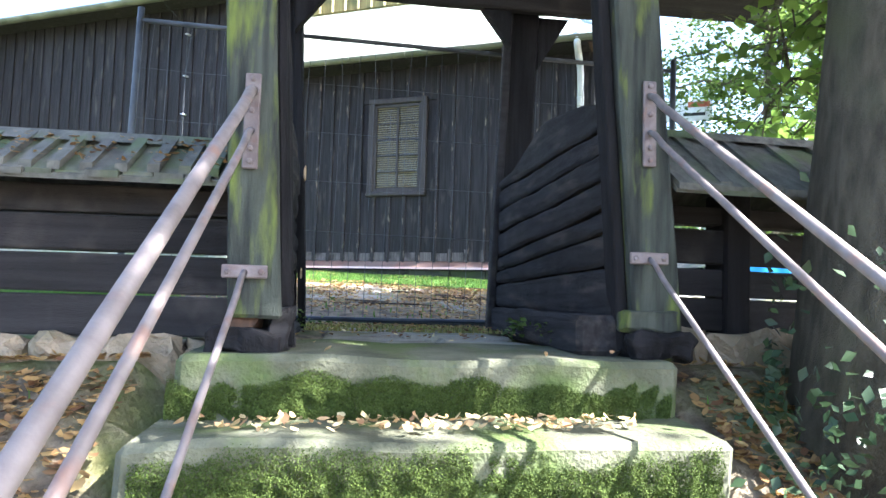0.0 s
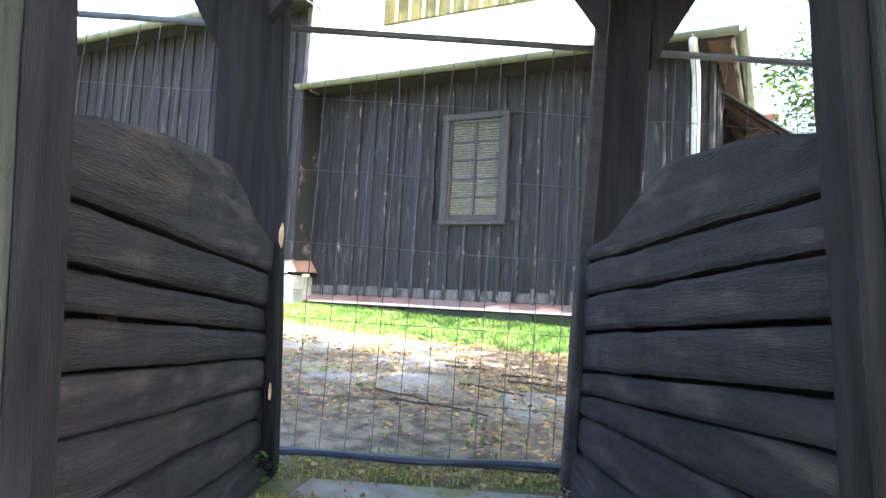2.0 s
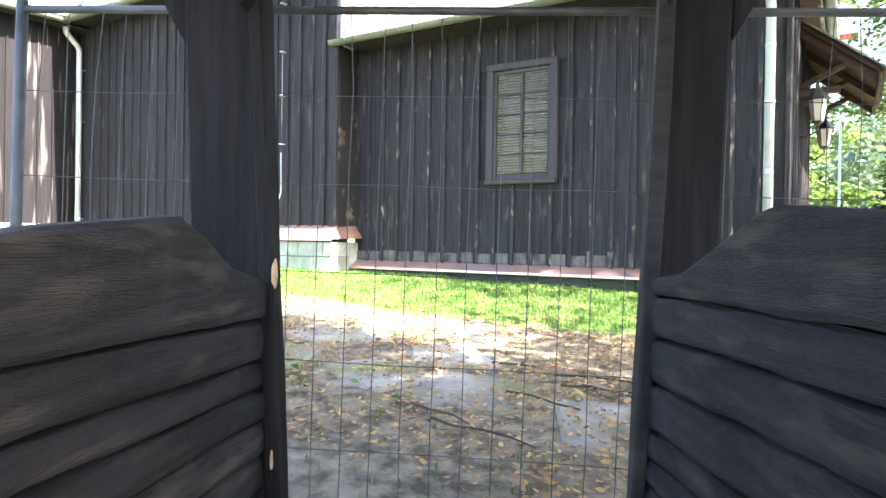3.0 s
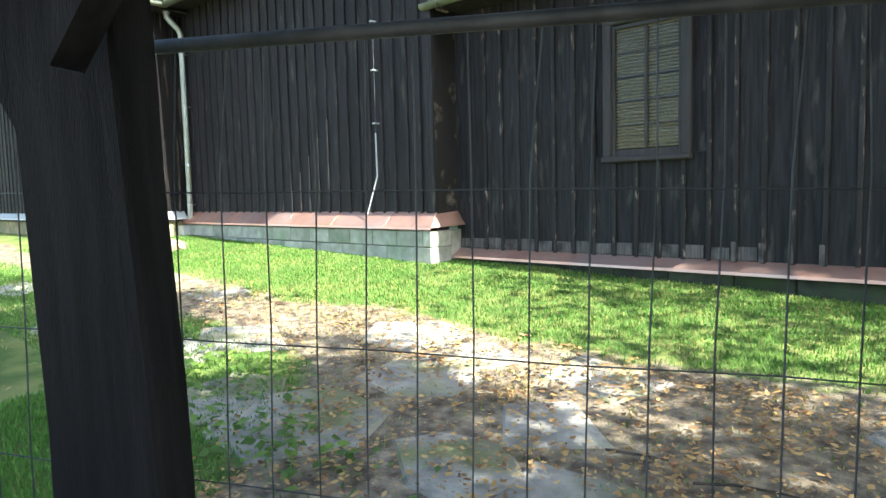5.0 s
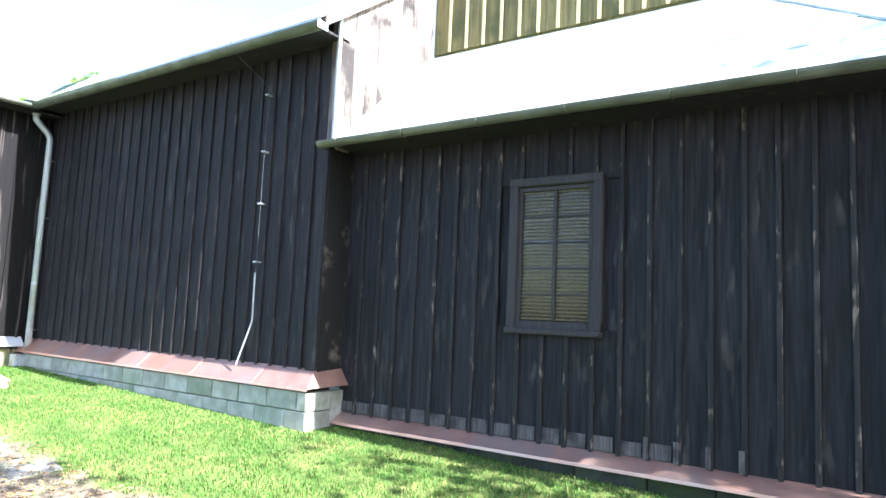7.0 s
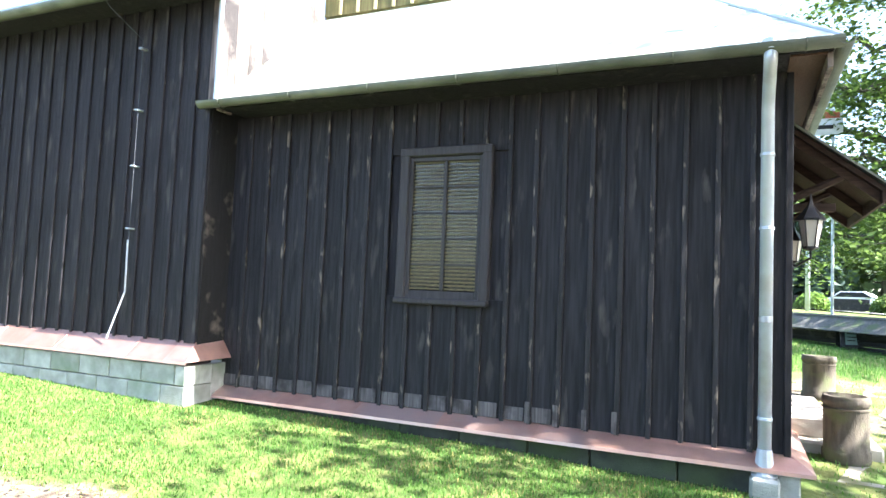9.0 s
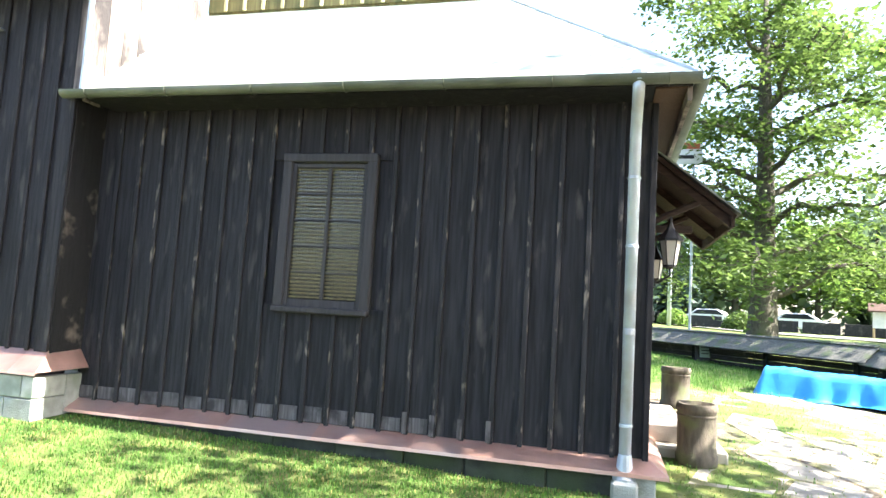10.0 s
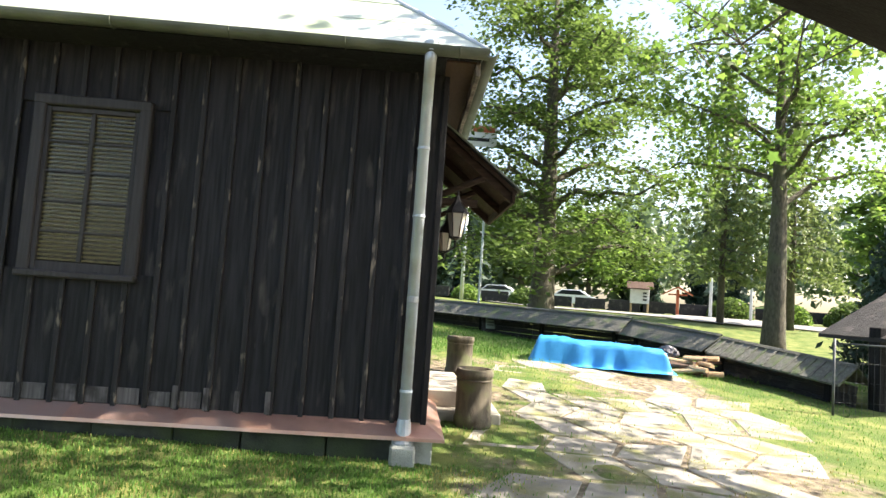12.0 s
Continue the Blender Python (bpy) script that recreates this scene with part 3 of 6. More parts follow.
# the window
win = base("window_1", pose((WX0 + WX1) / 2, WALL_Y, 0), "small dark wooden window with ten screened panes", "window", kind="structure")
hw = (WX1 - WX0) / 2
fr = bmesh.new()
for lo, hi in (((-hw - 0.06, -0.075, WZ0 - 0.02), (-hw + 0.05, 0.1, WZ1 + 0.06)), ((hw - 0.05, -0.075, WZ0 - 0.02), (hw + 0.06, 0.1, WZ1 + 0.06)),
               ((-hw - 0.062, -0.08, WZ1 - 0.03), (hw + 0.062, 0.1, WZ1 + 0.065))):
    block(fr, lo, hi, 0.012)
part("window_frame", fr, M_WINFRAME, win)
part("window_sill", boxed((-hw - 0.065, -0.11, WZ0 - 0.075), (hw + 0.065, 0.1, WZ0 - 0.01), 0.015), M_WINFRAME, win)
sash = bmesh.new()
px0, px1, pz0, pz1 = -hw + 0.09, hw - 0.09, WZ0 + 0.07, WZ1 - 0.085
for lo, hi in (((px0 - 0.045, -0.05, pz0 - 0.085), (px0, 0.0, pz1 + 0.045)), ((px1, -0.05, pz0 - 0.085), (px1 + 0.045, 0.0, pz1 + 0.045)),
               ((px0, -0.048, pz1), (px1, 0.0, pz1 + 0.045)), ((px0, -0.048, pz0 - 0.085), (px1, 0.0, pz0)), ((-0.02, -0.046, pz0), (0.02, 0.0, pz1))):
    block(sash, lo, hi, 0.006)
part("sash", sash, M_WINFRAME, win)
rows = 5
for r in range(1, rows):
    z = pz0 + r * (pz1 - pz0) / rows
    part("glazing_bar", boxed((px0, -0.043, z - 0.01), (px1, -0.004, z + 0.01), 0.003), M_WINFRAME, win)
for r in range(rows):
    for c in range(2):
        za, zb = pz0 + r * (pz1 - pz0) / rows + 0.01, pz0 + (r + 1) * (pz1 - pz0) / rows - 0.01
        xa, xb = (px0, -0.02) if c == 0 else (0.02, px1)
        part("pane", boxed((xa, -0.014, za), (xb, -0.01, zb)), M_GLASS, win)
screen = bmesh.new()
zz = pz0 + 0.01
while zz < pz1 - 0.02:
    block(screen, (px0, -0.028, zz), (px1, -0.020, zz + 0.019), 0.003)
    zz += 0.038
# added dark sheet standing in for the unlit room behind the slats
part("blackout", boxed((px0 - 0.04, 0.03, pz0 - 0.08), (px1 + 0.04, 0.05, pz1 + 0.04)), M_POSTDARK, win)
part("screen", screen, M_MESH, win, "woven yellowish screen behind the panes")

# choir: other walls, plinth and flashing
east = base("wall_east", pose(0, 0, 0), "dark boarded east wall beside the church door", "wall", kind="structure")
part("wall_core", boxed((EAST_X - 0.25, WALL_Y + 0.25, 0.3), (EAST_X - 0.002, 13.4, 4.35)), M_BOARD, east)
clad(east, WALL_Y + 0.1, 13.4, 0.78, 4.25, EAST_X, SPACING, axis="y")
plinth = base("plinth_choir", pose(0, 0, 0), "low mossy plinth with shade in its colour under copper flashing", "plinth", kind="structure")
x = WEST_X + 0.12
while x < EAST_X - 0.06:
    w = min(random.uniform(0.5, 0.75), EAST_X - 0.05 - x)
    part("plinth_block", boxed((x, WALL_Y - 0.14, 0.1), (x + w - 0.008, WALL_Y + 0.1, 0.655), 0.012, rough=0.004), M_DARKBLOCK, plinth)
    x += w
bm = bmesh.new()
for i in range(int((13.4 - WALL_Y) / 0.6)):
    block(bm, (EAST_X - 0.2, WALL_Y - 0.14 + i * 0.6, 0.1), (EAST_X + 0.1, WALL_Y - 0.14 + i * 0.6 + 0.592, 0.655), 0.012)
part("plinth_block", bm, M_BLOCK, plinth)


def flashing(parent, x0, x1, y_wall, z_top, out, drop, mat, step=1.0, end=0.0):
    """Sloping sheet along the foot of a wall, in overlapping lengths with a turned-down edge."""
    x = x0
    while x < x1 - 0.01:
        b = min(x + step, x1)
        lift = 0.003 if int(round((x - x0) / step)) % 2 else 0.0
        e = end if b >= x1 - 0.01 else 0.0
        bm = bmesh.new()
        prof = [(y_wall + 0.01, z_top + lift), (y_wall - out, z_top - drop + lift), (y_wall - out - 0.004, z_top - drop - 0.03), (y_wall - out + 0.004, z_top - drop - 0.03), (y_wall - out + 0.006, z_top - drop - 0.006), (y_wall + 0.01, z_top - 0.01)]
        prism(bm, prof, x, b + 0.012, "x")
        for v in bm.verts:
            if e and v.co.x > b and v.co.y < y_wall - 0.05:
                v.co.x += e
        part("sheet", bm, mat, parent)
        x = b


cop = base("copper_flashing", pose(0, 0, 0), "pinkish new copper flashing along the foot of the choir wall", "flashing", kind="structure")
flashing(cop, WEST_X + 0.02, EAST_X + 0.03, WALL_Y - 0.03, 0.795, 0.19, 0.10, M_COPPER, 0.98, 0.16)
bm = bmesh.new()
prism(bm, [(EAST_X + 0.02, 0.795), (EAST_X + 0.2, 0.695), (EAST_X + 0.2, 0.66), (EAST_X + 0.02, 0.78)], WALL_Y - 0.22, 12.3, "y")
for v in bm.verts:
    if v.co.y < WALL_Y and v.co.x < EAST_X + 0.1:
        v.co.y = WALL_Y - 0.03
part("sheet", bm, M_COPPER, cop)

# nave
nave = base("wall_nave", pose(0, 0, 0), "tall tarred board-and-batten nave wall with a thin conductor wire", "wall", kind="structure")
part("wall_core", boxed((NAVE_X0, NAVE_Y + 0.002, 0.6), (NAVE_X1 - 0.02, NAVE_Y + 0.25, 5.7)), M_BOARD, nave)
clad(nave, NAVE_X0, NAVE_X1, 1.30, 5.6, NAVE_Y, 0.262)
part("corner_board", boxed((NAVE_X1 - 0.16, NAVE_Y - 0.06, 1.3), (NAVE_X1 + 0.012, NAVE_Y - 0.03, 5.5), 0.006), M_BOARD, nave)
part("wall_return", boxed((NAVE_X1 - 0.02, NAVE_Y - 0.028, 1.2), (NAVE_X1 + 0.022, WALL_Y + 0.02, 4.3), 0.006), M_PATCHY, nave, "dark return board with pale patches at the nave corner")
part("wall_return", boxed((NAVE_X1 - 0.15, NAVE_Y + 0.25, 1.2), (NAVE_X1 - 0.02, 11.3, 5.6)), M_BOARD, nave)
nplinth = base("plinth_nave", pose(0, 0, 0), "light grey concrete block plinth below copper flashing", "plinth", kind="structure")
for row, (za, zb) in enumerate(((0.35, 0.83), (0.84, 1.06))):
    x = NAVE_X0 + (0.2 if row else 0.0)
    while x < NAVE_X1 + 0.04:
        w = min(0.52, NAVE_X1 + 0.07 - x)
        part("block", boxed((x, NAVE_Y - 0.22, za), (x + w - 0.008, NAVE_Y + 0.2, zb), 0.008, rough=0.002), M_BLOCK, nplinth)
        x += w
part("block", boxed((NAVE_X1 - 0.2, NAVE_Y + 0.2, 0.3), (NAVE_X1 + 0.066, WALL_Y + 0.1, 1.06), 0.01), M_BLOCK, nplinth)
ncop = base("copper_flashing", pose(0, 0, 0), "copper flashing along the foot of the nave wall", "flashing", kind="structure")
flashing(ncop, NAVE_X0, NAVE_X1, NAVE_Y - 0.03, 1.32, 0.24, 0.21, M_COPPER, 0.62, 0.10)
bm = bmesh.new()
bmesh.ops.create_grid(bm, x_segments=1, y_segments=1, size=1)
vs = [v for v in bm.verts]
for v, co in zip(vs, ((NAVE_X1, NAVE_Y - 0.03, 1.32), (NAVE_X1 + 0.11, NAVE_Y - 0.27, 1.11), (NAVE_X1 + 0.02, WALL_Y - 0.03, 1.32), (NAVE_X1 + 0.16, WALL_Y - 0.035, 1.13))):
    v.co = co
bmesh.ops.solidify(bm, geom=bm.faces[:], thickness=0.006)
part("sheet", bm, M_COPPER, ncop)

# nave gable above the choir roof, and the upper wall behind it
gable = base("wall_gable", pose(0, 0, 0), "sunlit bleached grey boards of the nave gable", "wall", kind="structure")
GX = -6.2
bm = bmesh.new()
prism(bm, [(NAVE_Y - 0.1, 4.1), (11.25, 5.6), (11.25, 7.25), (NAVE_Y - 0.1, 5.78)], GX - 0.14, GX - 0.03, "x")
part("wall_core", bm, M_GREYWOOD, gable)
y = NAVE_Y - 0.08
while y < 11.2:
    b = min(y + 0.235, 11.24)
    zlo = 4.0 + 0.87 * max(0, y - 9.3)
    bm = bmesh.new()
    prism(bm, [(y + 0.004, zlo), (b - 0.004, zlo), (b - 0.004, 5.72 + 0.72 * (b - 9.27)), (y + 0.004, 5.72 + 0.72 * (y - 9.27))], GX - 0.03, GX, "x")
    part("board", bm, M_GREYWOOD, gable)
    y = b
bm = bmesh.new()
prism(bm, [(NAVE_Y - 0.45, 5.40), (11.3, 7.16), (11.3, 7.32), (NAVE_Y - 0.45, 5.56)], GX - 0.02, GX + 0.07, "x")
part("verge_board", bm, M_GREYWOOD, gable)
part("corner_strip", boxed((GX - 0.03, NAVE_Y - 0.14, 4.1), (GX + 0.01, NAVE_Y - 0.09, 5.65), 0.004), M_ZINC, gable, "pale metal strip on the corner")
upper = base("wall_upper", pose(0, 0, 0), "upper church wall coloured sunlit yellow with pale battens above the roof", "wall", kind="structure")
part("wall_core", boxed((GX, 11.28, 5.5), (-1.9, 11.45, 8.0)), M_YELLOWBOARD, upper)
clad(upper, GX, -1.9, 5.9, 8.0, 11.28, 0.29, board=M_YELLOWBOARD, batten=M_YELLOWBATTEN)


def roof_sheets(thing, origin, along, up, rows, mat, trim=None):
    """Flat-seamed metal sheets laid in rows on a slope; trim(row, a) cuts the length of each row."""
    along, up = Vector(along).normalized(), Vector(up).normalized()
    nrm = along.cross(up).normalized()
    if nrm.z < 0:
        nrm = -nrm
    origin = Vector(origin)
    for r, (v0, v1, u0a, u1a, u0b, u1b) in enumerate(rows):
        k0 = u0a
        first = True
        while k0 < u1a - 0.01:
            k1 = min(k0 + (random.uniform(0.9, 1.4) if not first else random.uniform(0.5, 1.2)), u1a)
            first = False
            f0, f1 = (k0 - u0a) / (u1a - u0a), (k1 - u0a) / (u1a - u0a)
            q = [(k0, v0), (k1, v0), (u0b + f1 * (u1b - u0b), v1), (u0b + f0 * (u1b - u0b), v1)]
            lift = 0.004 + random.uniform(0, 0.006)
            bm = bmesh.new()
            lo = [bm.verts.new(origin + along * a + up * b + nrm * 0.0) for a, b in q]
            hi = [bm.verts.new(origin + along * a + up * b + nrm * (lift + (0.006 if i < 2 else 0))) for i, (a, b) in enumerate(q)]
            bm.faces.new(hi)
            for i in range(4):
                bm.faces.new((lo[i], lo[(i + 1) % 4], hi[(i + 1) % 4], hi[i]))
            bmesh.ops.recalc_face_normals(bm, faces=bm.faces[:])
            part("roof_sheet", bm, mat, thing)
            k0 = k1


SL = 0.87
slope_len = math.hypot(1, SL)
EAVE_Y, EAVE_Z, EAVE_X = 9.26, 4.10, 0.02
roof = base("roof_choir", pose(0, 0, 0), "pale grey-green sheet metal roof with low hip over the choir", "roof", kind="structure")
deck = bmesh.new()
y1 = 11.3
a = [(GX, EAVE_Y, EAVE_Z), (EAVE_X, EAVE_Y, EAVE_Z), (EAVE_X - (y1 - EAVE_Y), y1, EAVE_Z + SL * (y1 - EAVE_Y)), (GX, y1, EAVE_Z + SL * (y1 - EAVE_Y))]
va = [deck.verts.new(p) for p in a]
deck.faces.new(va)
ve = [deck.verts.new(p) for p in ((EAVE_X, 15.0, EAVE_Z), (EAVE_X - (y1 - EAVE_Y), 13.0, EAVE_Z + SL * (y1 - EAVE_Y)))]
deck.faces.new((va[1], ve[0], ve[1], va[2]))
vt = [deck.verts.new((GX, 13.0, EAVE_Z + SL * (y1 - EAVE_Y))), ]
deck.faces.new((va[2], ve[1], vt[0], va[3]))
bmesh.ops.recalc_face_normals(deck, faces=deck.faces[:])
bmesh.ops.solidify(deck, geom=deck.faces[:], thickness=0.06)
part("roof_deck", deck, M_ROOF, roof)
rows_r = []
v, vmax = 0.0, (y1 - EAVE_Y) * slope_len
while v < vmax - 0.02:
    v2 = min(v + 0.52, vmax)
    rows_r.append((v, v2, 0.0, EAVE_X - GX - v / slope_len, 0.0, EAVE_X - GX - v2 / slope_len))
    v = v2
roof_sheets(roof, (GX, EAVE_Y, EAVE_Z + 0.004), (1, 0, 0), (0, 1, SL), rows_r, M_ROOF)
rows_e = [(r[0], r[1], r[0] / slope_len, 4.5, r[1] / slope_len, 4.2) for r in rows_r]
roof_sheets(roof, (EAVE_X, EAVE_Y, EAVE_Z + 0.004), (0, 1, 0), (-1, 0, SL), rows_e, M_ROOF)
bm = bmesh.new()
tube(bm, [(EAVE_X, EAVE_Y, EAVE_Z + 0.015), (EAVE_X - (y1 - EAVE_Y), y1, EAVE_Z + SL * (y1 - EAVE_Y) + 0.02)], 0.022, 8)
part("hip_cap", bm, M_ZINC, roof)
part("soffit", boxed((GX, EAVE_Y + 0.06, EAVE_Z - 0.075), (EAVE_X - 0.04, WALL_Y + 0.05, EAVE_Z - 0.055)), M_BOARD, roof)
part("fascia", boxed((EAVE_X - 0.08, EAVE_Y + 0.1, EAVE_Z - 0.2), (EAVE_X - 0.04, 14.5, EAVE_Z - 0.06), 0.004), M_GREYWOOD, roof)
part("east_soffit", boxed((EAST_X - 0.02, EAVE_Y + 0.1, EAVE_Z - 0.09), (EAVE_X - 0.05, 14.5, EAVE_Z - 0.07)), M_BROWNWOOD, roof)

gut = base("gutter", pose(0, 0, 0), "weathered half-round metal gutter under the choir eave", "gutter", kind="structure")
part("trough", half_gutter(bmesh.new(), (WEST_X - 0.08, 9.24, 4.09), (0.04, 9.24, 4.085), 0.075), M_GUTTER, gut)
part("trough", half_gutter(bmesh.new(), (0.05, 9.18, 4.085), (0.05, 14.0, 4.05), 0.07), M_GUTTER, gut)
bm = bmesh.new()
for k in range(7):
    xx = WEST_X + 0.25 + k * 0.98
    tube(bm, [(xx + 0.085 * 0, 9.24 + 0.08 * math.cos(a), 4.085 + 0.08 * math.sin(a)) for a in np.linspace(math.pi, 2 * math.pi, 9)], 0.006, 6)
part("bracket", bm, M_GUTTER, gut)


def downpipe(x, y_top, y, z_top, z_bot, r, mat, label, elbow=0.3, foot=True):
    d = base("downpipe", pose(x, y, 0), label, "downpipe", kind="structure")
    bm = bmesh.new()
    tube(bm, [(0, y_top - y, z_top), (0, y_top - y, z_top - 0.10), (0, (y_top - y) * 0.75, z_top - 0.17), (0, (y_top - y) * 0.2, z_top - elbow), (0, 0, z_top - elbow - 0.1), (0, 0, z_bot)], r, 14)
    part("pipe", bm, mat, d, smooth=True)
    part("outlet", lathe(bmesh.new(), [(r * 1.25, z_top - 0.03), (r * 1.3, z_top + 0.05), (r * 1.2, z_top + 0.06)], 14), mat, d).location = (0, y_top - y, 0)
    for z in (z_bot + 0.45, (z_bot + z_top) / 2 + 0.3, z_top - elbow - 0.5):
        b = lathe(bmesh.new(), [(r * 1.02, z), (r * 1.14, z + 0.004), (r * 1.14, z + 0.026), (r * 1.02, z + 0.03)], 14)
        block(b, (-0.008, 0.0, z + 0.004), (0.008, 0.12, z + 0.02))
        part("pipe_clip", b, mat, d)
    for z in (z_bot + 1.25,):
        part("joint", lathe(bmesh.new(), [(r * 1.0, z), (r * 1.05, z + 0.01), (r * 1.05, z + 0.05), (r * 1.0, z + 0.06)], 14), mat, d)
    if foot:
        part("shoe", lathe(bmesh.new(), [(r * 1.1, z_bot + 0.22), (r * 1.5, z_bot + 0.05), (r * 1.9, z_bot + 0.02), (r * 1.9, z_bot)], 14), mat, d)
        part("stone_base", boxed((-0.11, -0.13, z_bot - 0.35), (0.11, 0.1, z_bot), 0.02, rough=0.01), M_BLOCK, d, "small concrete block under the pipe")
    return d


downpipe(-0.466, 9.24, 9.66, 4.07, 0.62, 0.052, M_ZINC, "dented zinc downpipe at the church corner")
downpipe(-13.2, 8.95, 9.22, 5.3, 1.0, 0.055, M_ZINC, "zinc downpipe in the inner corner of nave and transept", foot=False)
hopper = base("drain_box", pose(-13.2, 9.1, 0.78), "small open metal drain box below a downpipe", "drain")
bm = bmesh.new()
for lo, hi in (((-0.11, -0.11, 0), (0.11, -0.09, 0.26)), ((-0.11, 0.09, 0), (0.11, 0.11, 0.26)), ((-0.11, -0.09, 0), (-0.09, 0.09, 0.26)), ((0.09, -0.09, 0), (0.11, 0.09, 0.26))):
    block(bm, lo, hi, 0.003)
part("box", bm, M_ZINC, hopper)
part("spout", boxed((-0.09, -0.28, -0.06), (0.09, -0.11, -0.03), 0.004), M_ZINC, hopper)

# nave roof and gutter
nroof = base("roof_nave", pose(0, 0, 0), "pale sheet metal nave roof with a small ladder hook", "roof", kind="structure")
NSL = 0.72
nsl = math.hypot(1, NSL)
bm = bmesh.new()
for p in ((NAVE_X0 - 4, 8.85, 5.48), (GX + 0.05, 8.85, 5.48), (GX + 0.05, 13.0, 5.48 + NSL * 4.15), (NAVE_X0 - 4, 13.0, 5.48 + NSL * 4.15)):
    bm.verts.new(p)
bm.faces.new(bm.verts[:])
bmesh.ops.solidify(bm, geom=bm.faces[:], thickness=0.05)
part("roof_deck", bm, M_ROOF, nroof)
rows_n, v = [], 0.0
while v < 5.0:
    rows_n.append((v, v + 0.55, 0.0, 7.2, 0.0, 7.2))
    v += 0.55
roof_sheets(nroof, (GX - 7.15, 8.85, 5.485), (1, 0, 0), (0, 1, NSL), rows_n, M_ROOF)
bm = bmesh.new()
tube(bm, [(-9.2, 9.9, 6.27), (-9.35, 9.95, 6.62), (-9.05, 9.95, 6.62), (-9.2, 9.9, 6.27)], 0.02, 6)
part("roof_hook", bm, M_ZINC, nroof)
part("soffit", boxed((NAVE_X0, 8.9, 5.38), (GX, NAVE_Y + 0.05, 5.41)), M_BOARD, nroof)
ngut = base("gutter", pose(0, 0, 0), "long half-round gutter under the nave eave", "gutter", kind="structure")
part("trough", half_gutter(bmesh.new(), (-13.05, 8.82, 5.40), (GX + 0.12, 8.82, 5.40), 0.085), M_GUTTER, ngut)
part("end_cap", boxed((GX + 0.115, 8.735, 5.31), (GX + 0.125, 8.905, 5.405), 0.01), M_WHITE, ngut, "pale gutter end cap")

wire = base("conductor_wire", pose(0, 0, 0), "thin lightning conductor wire clipped to the nave wall", "wire")
bm = bmesh.new()
tube(bm, [(-7.75, 8.8, 5.5), (-7.7, 8.95, 5.3), (-7.48, 9.28, 4.98), (-7.473, 9.28, 4.85)], 0.005, 6)
tube(bm, [(-7.473, 9.28, 4.88), (-7.476, 9.28, 3.8), (-7.473, 9.28, 2.45)], 0.005, 6)
part("wire", bm, M_GALV, wire)
bm = bmesh.new()
tube(bm, [(-7.473, 9.27, 2.48), (-7.46, 9.27, 1.85), (-7.63, 9.2, 1.28)], 0.011, 8)
part("lower_rod", bm, M_ZINC, wire)
for z in (4.855, 4.08, 3.38, 2.61):
    part("clip", boxed((-7.505, 9.24, z), (-7.445, 9.34, z + 0.02), 0.003), M_ZINC, wire)

# transept to the west
tr = base("wall_transept", pose(0, 0, 0), "transept walls of dark boards, bleached on the sunny side", "wall", kind="structure")
TX, TY = -13.4, 7.62
part("wall_core", boxed((TX - 0.25, TY + 0.002, 0.6), (TX - 0.002, NAVE_Y + 0.3, 5.4)), M_BOARD, tr)
part("wall_core", boxed((TX - 9.5, TY + 0.002, 0.6), (TX - 0.25, TY + 0.25, 5.4)), M_BOARD, tr)
clad(tr, TY + 0.02, NAVE_Y, 1.32, 5.35, TX, 0.30, axis="y", board=M_STREAK, batten=M_STREAK)
clad(tr, TX - 9.5, TX, 1.32, 5.35, TY, 0.30)
tplinth = base("plinth_transept", pose(0, 0, 0), "yellowish rubble plinth under a zinc drip sheet", "plinth", kind="structure")
for i in range(5):
    part("stone", boxed((TX - 0.3, TY - 0.02 + i * 0.36, 0.4), (TX + 0.05, TY + 0.33 + i * 0.36, 1.14), 0.02, rough=0.008), M_YELLOWSTONE, tplinth)
for i in range(14):
    part("stone", boxed((TX - 9.5 + i * 0.66, TY - 0.05, 0.4), (TX - 8.85 + i * 0.66, TY + 0.2, 1.14), 0.02, rough=0.008), M_YELLOWSTONE, tplinth)
zfl = base("zinc_flashing", pose(0, 0, 0), "bluish zinc drip sheet at the foot of the transept", "flashing", kind="structure")
flashing(zfl, TX - 9.5, TX, TY - 0.03, 1.34, 0.13, 0.13, M_ZINC, 1.9, 0.1)
bm = bmesh.new()
prism(bm, [(TX + 0.02, 1.34), (TX + 0.15, 1.21), (TX + 0.15, 1.17), (TX + 0.02, 1.32)], TY - 0.16, NAVE_Y - 0.2, "y")
part("sheet", bm, M_ZINC, zfl)
troof = base("roof_transept", pose(0, 0, 0), "pale metal transept roof with eave gutters", "roof", kind="structure")
bm = bmesh.new()
for p in ((TX + 0.42, 7.2, 5.38), (TX + 0.42, 8.85, 5.46), (TX - 4.2, 12.5, 8.6), (TX - 4.2, 9.6, 8.6)):
    bm.verts.new(p)
bm.verts.ensure_lookup_table()
bm.faces.new(bm.verts[:])
q = [bm.verts.new(p) for p in ((TX - 10, 7.2, 5.38), (TX - 10, 9.6, 8.6))]
bm.verts.ensure_lookup_table()
bm.faces.new((bm.verts[0], bm.verts[3], q[1], q[0]))
bmesh.ops.recalc_face_normals(bm, faces=bm.faces[:])
bmesh.ops.solidify(bm, geom=bm.faces[:], thickness=0.05)
part("roof_deck", bm, M_ROOF, troof)
part("trough", half_gutter(bmesh.new(), (TX + 0.44, 7.15, 5.33), (TX + 0.40, 8.85, 5.40), 0.075), M_GUTTER, troof)
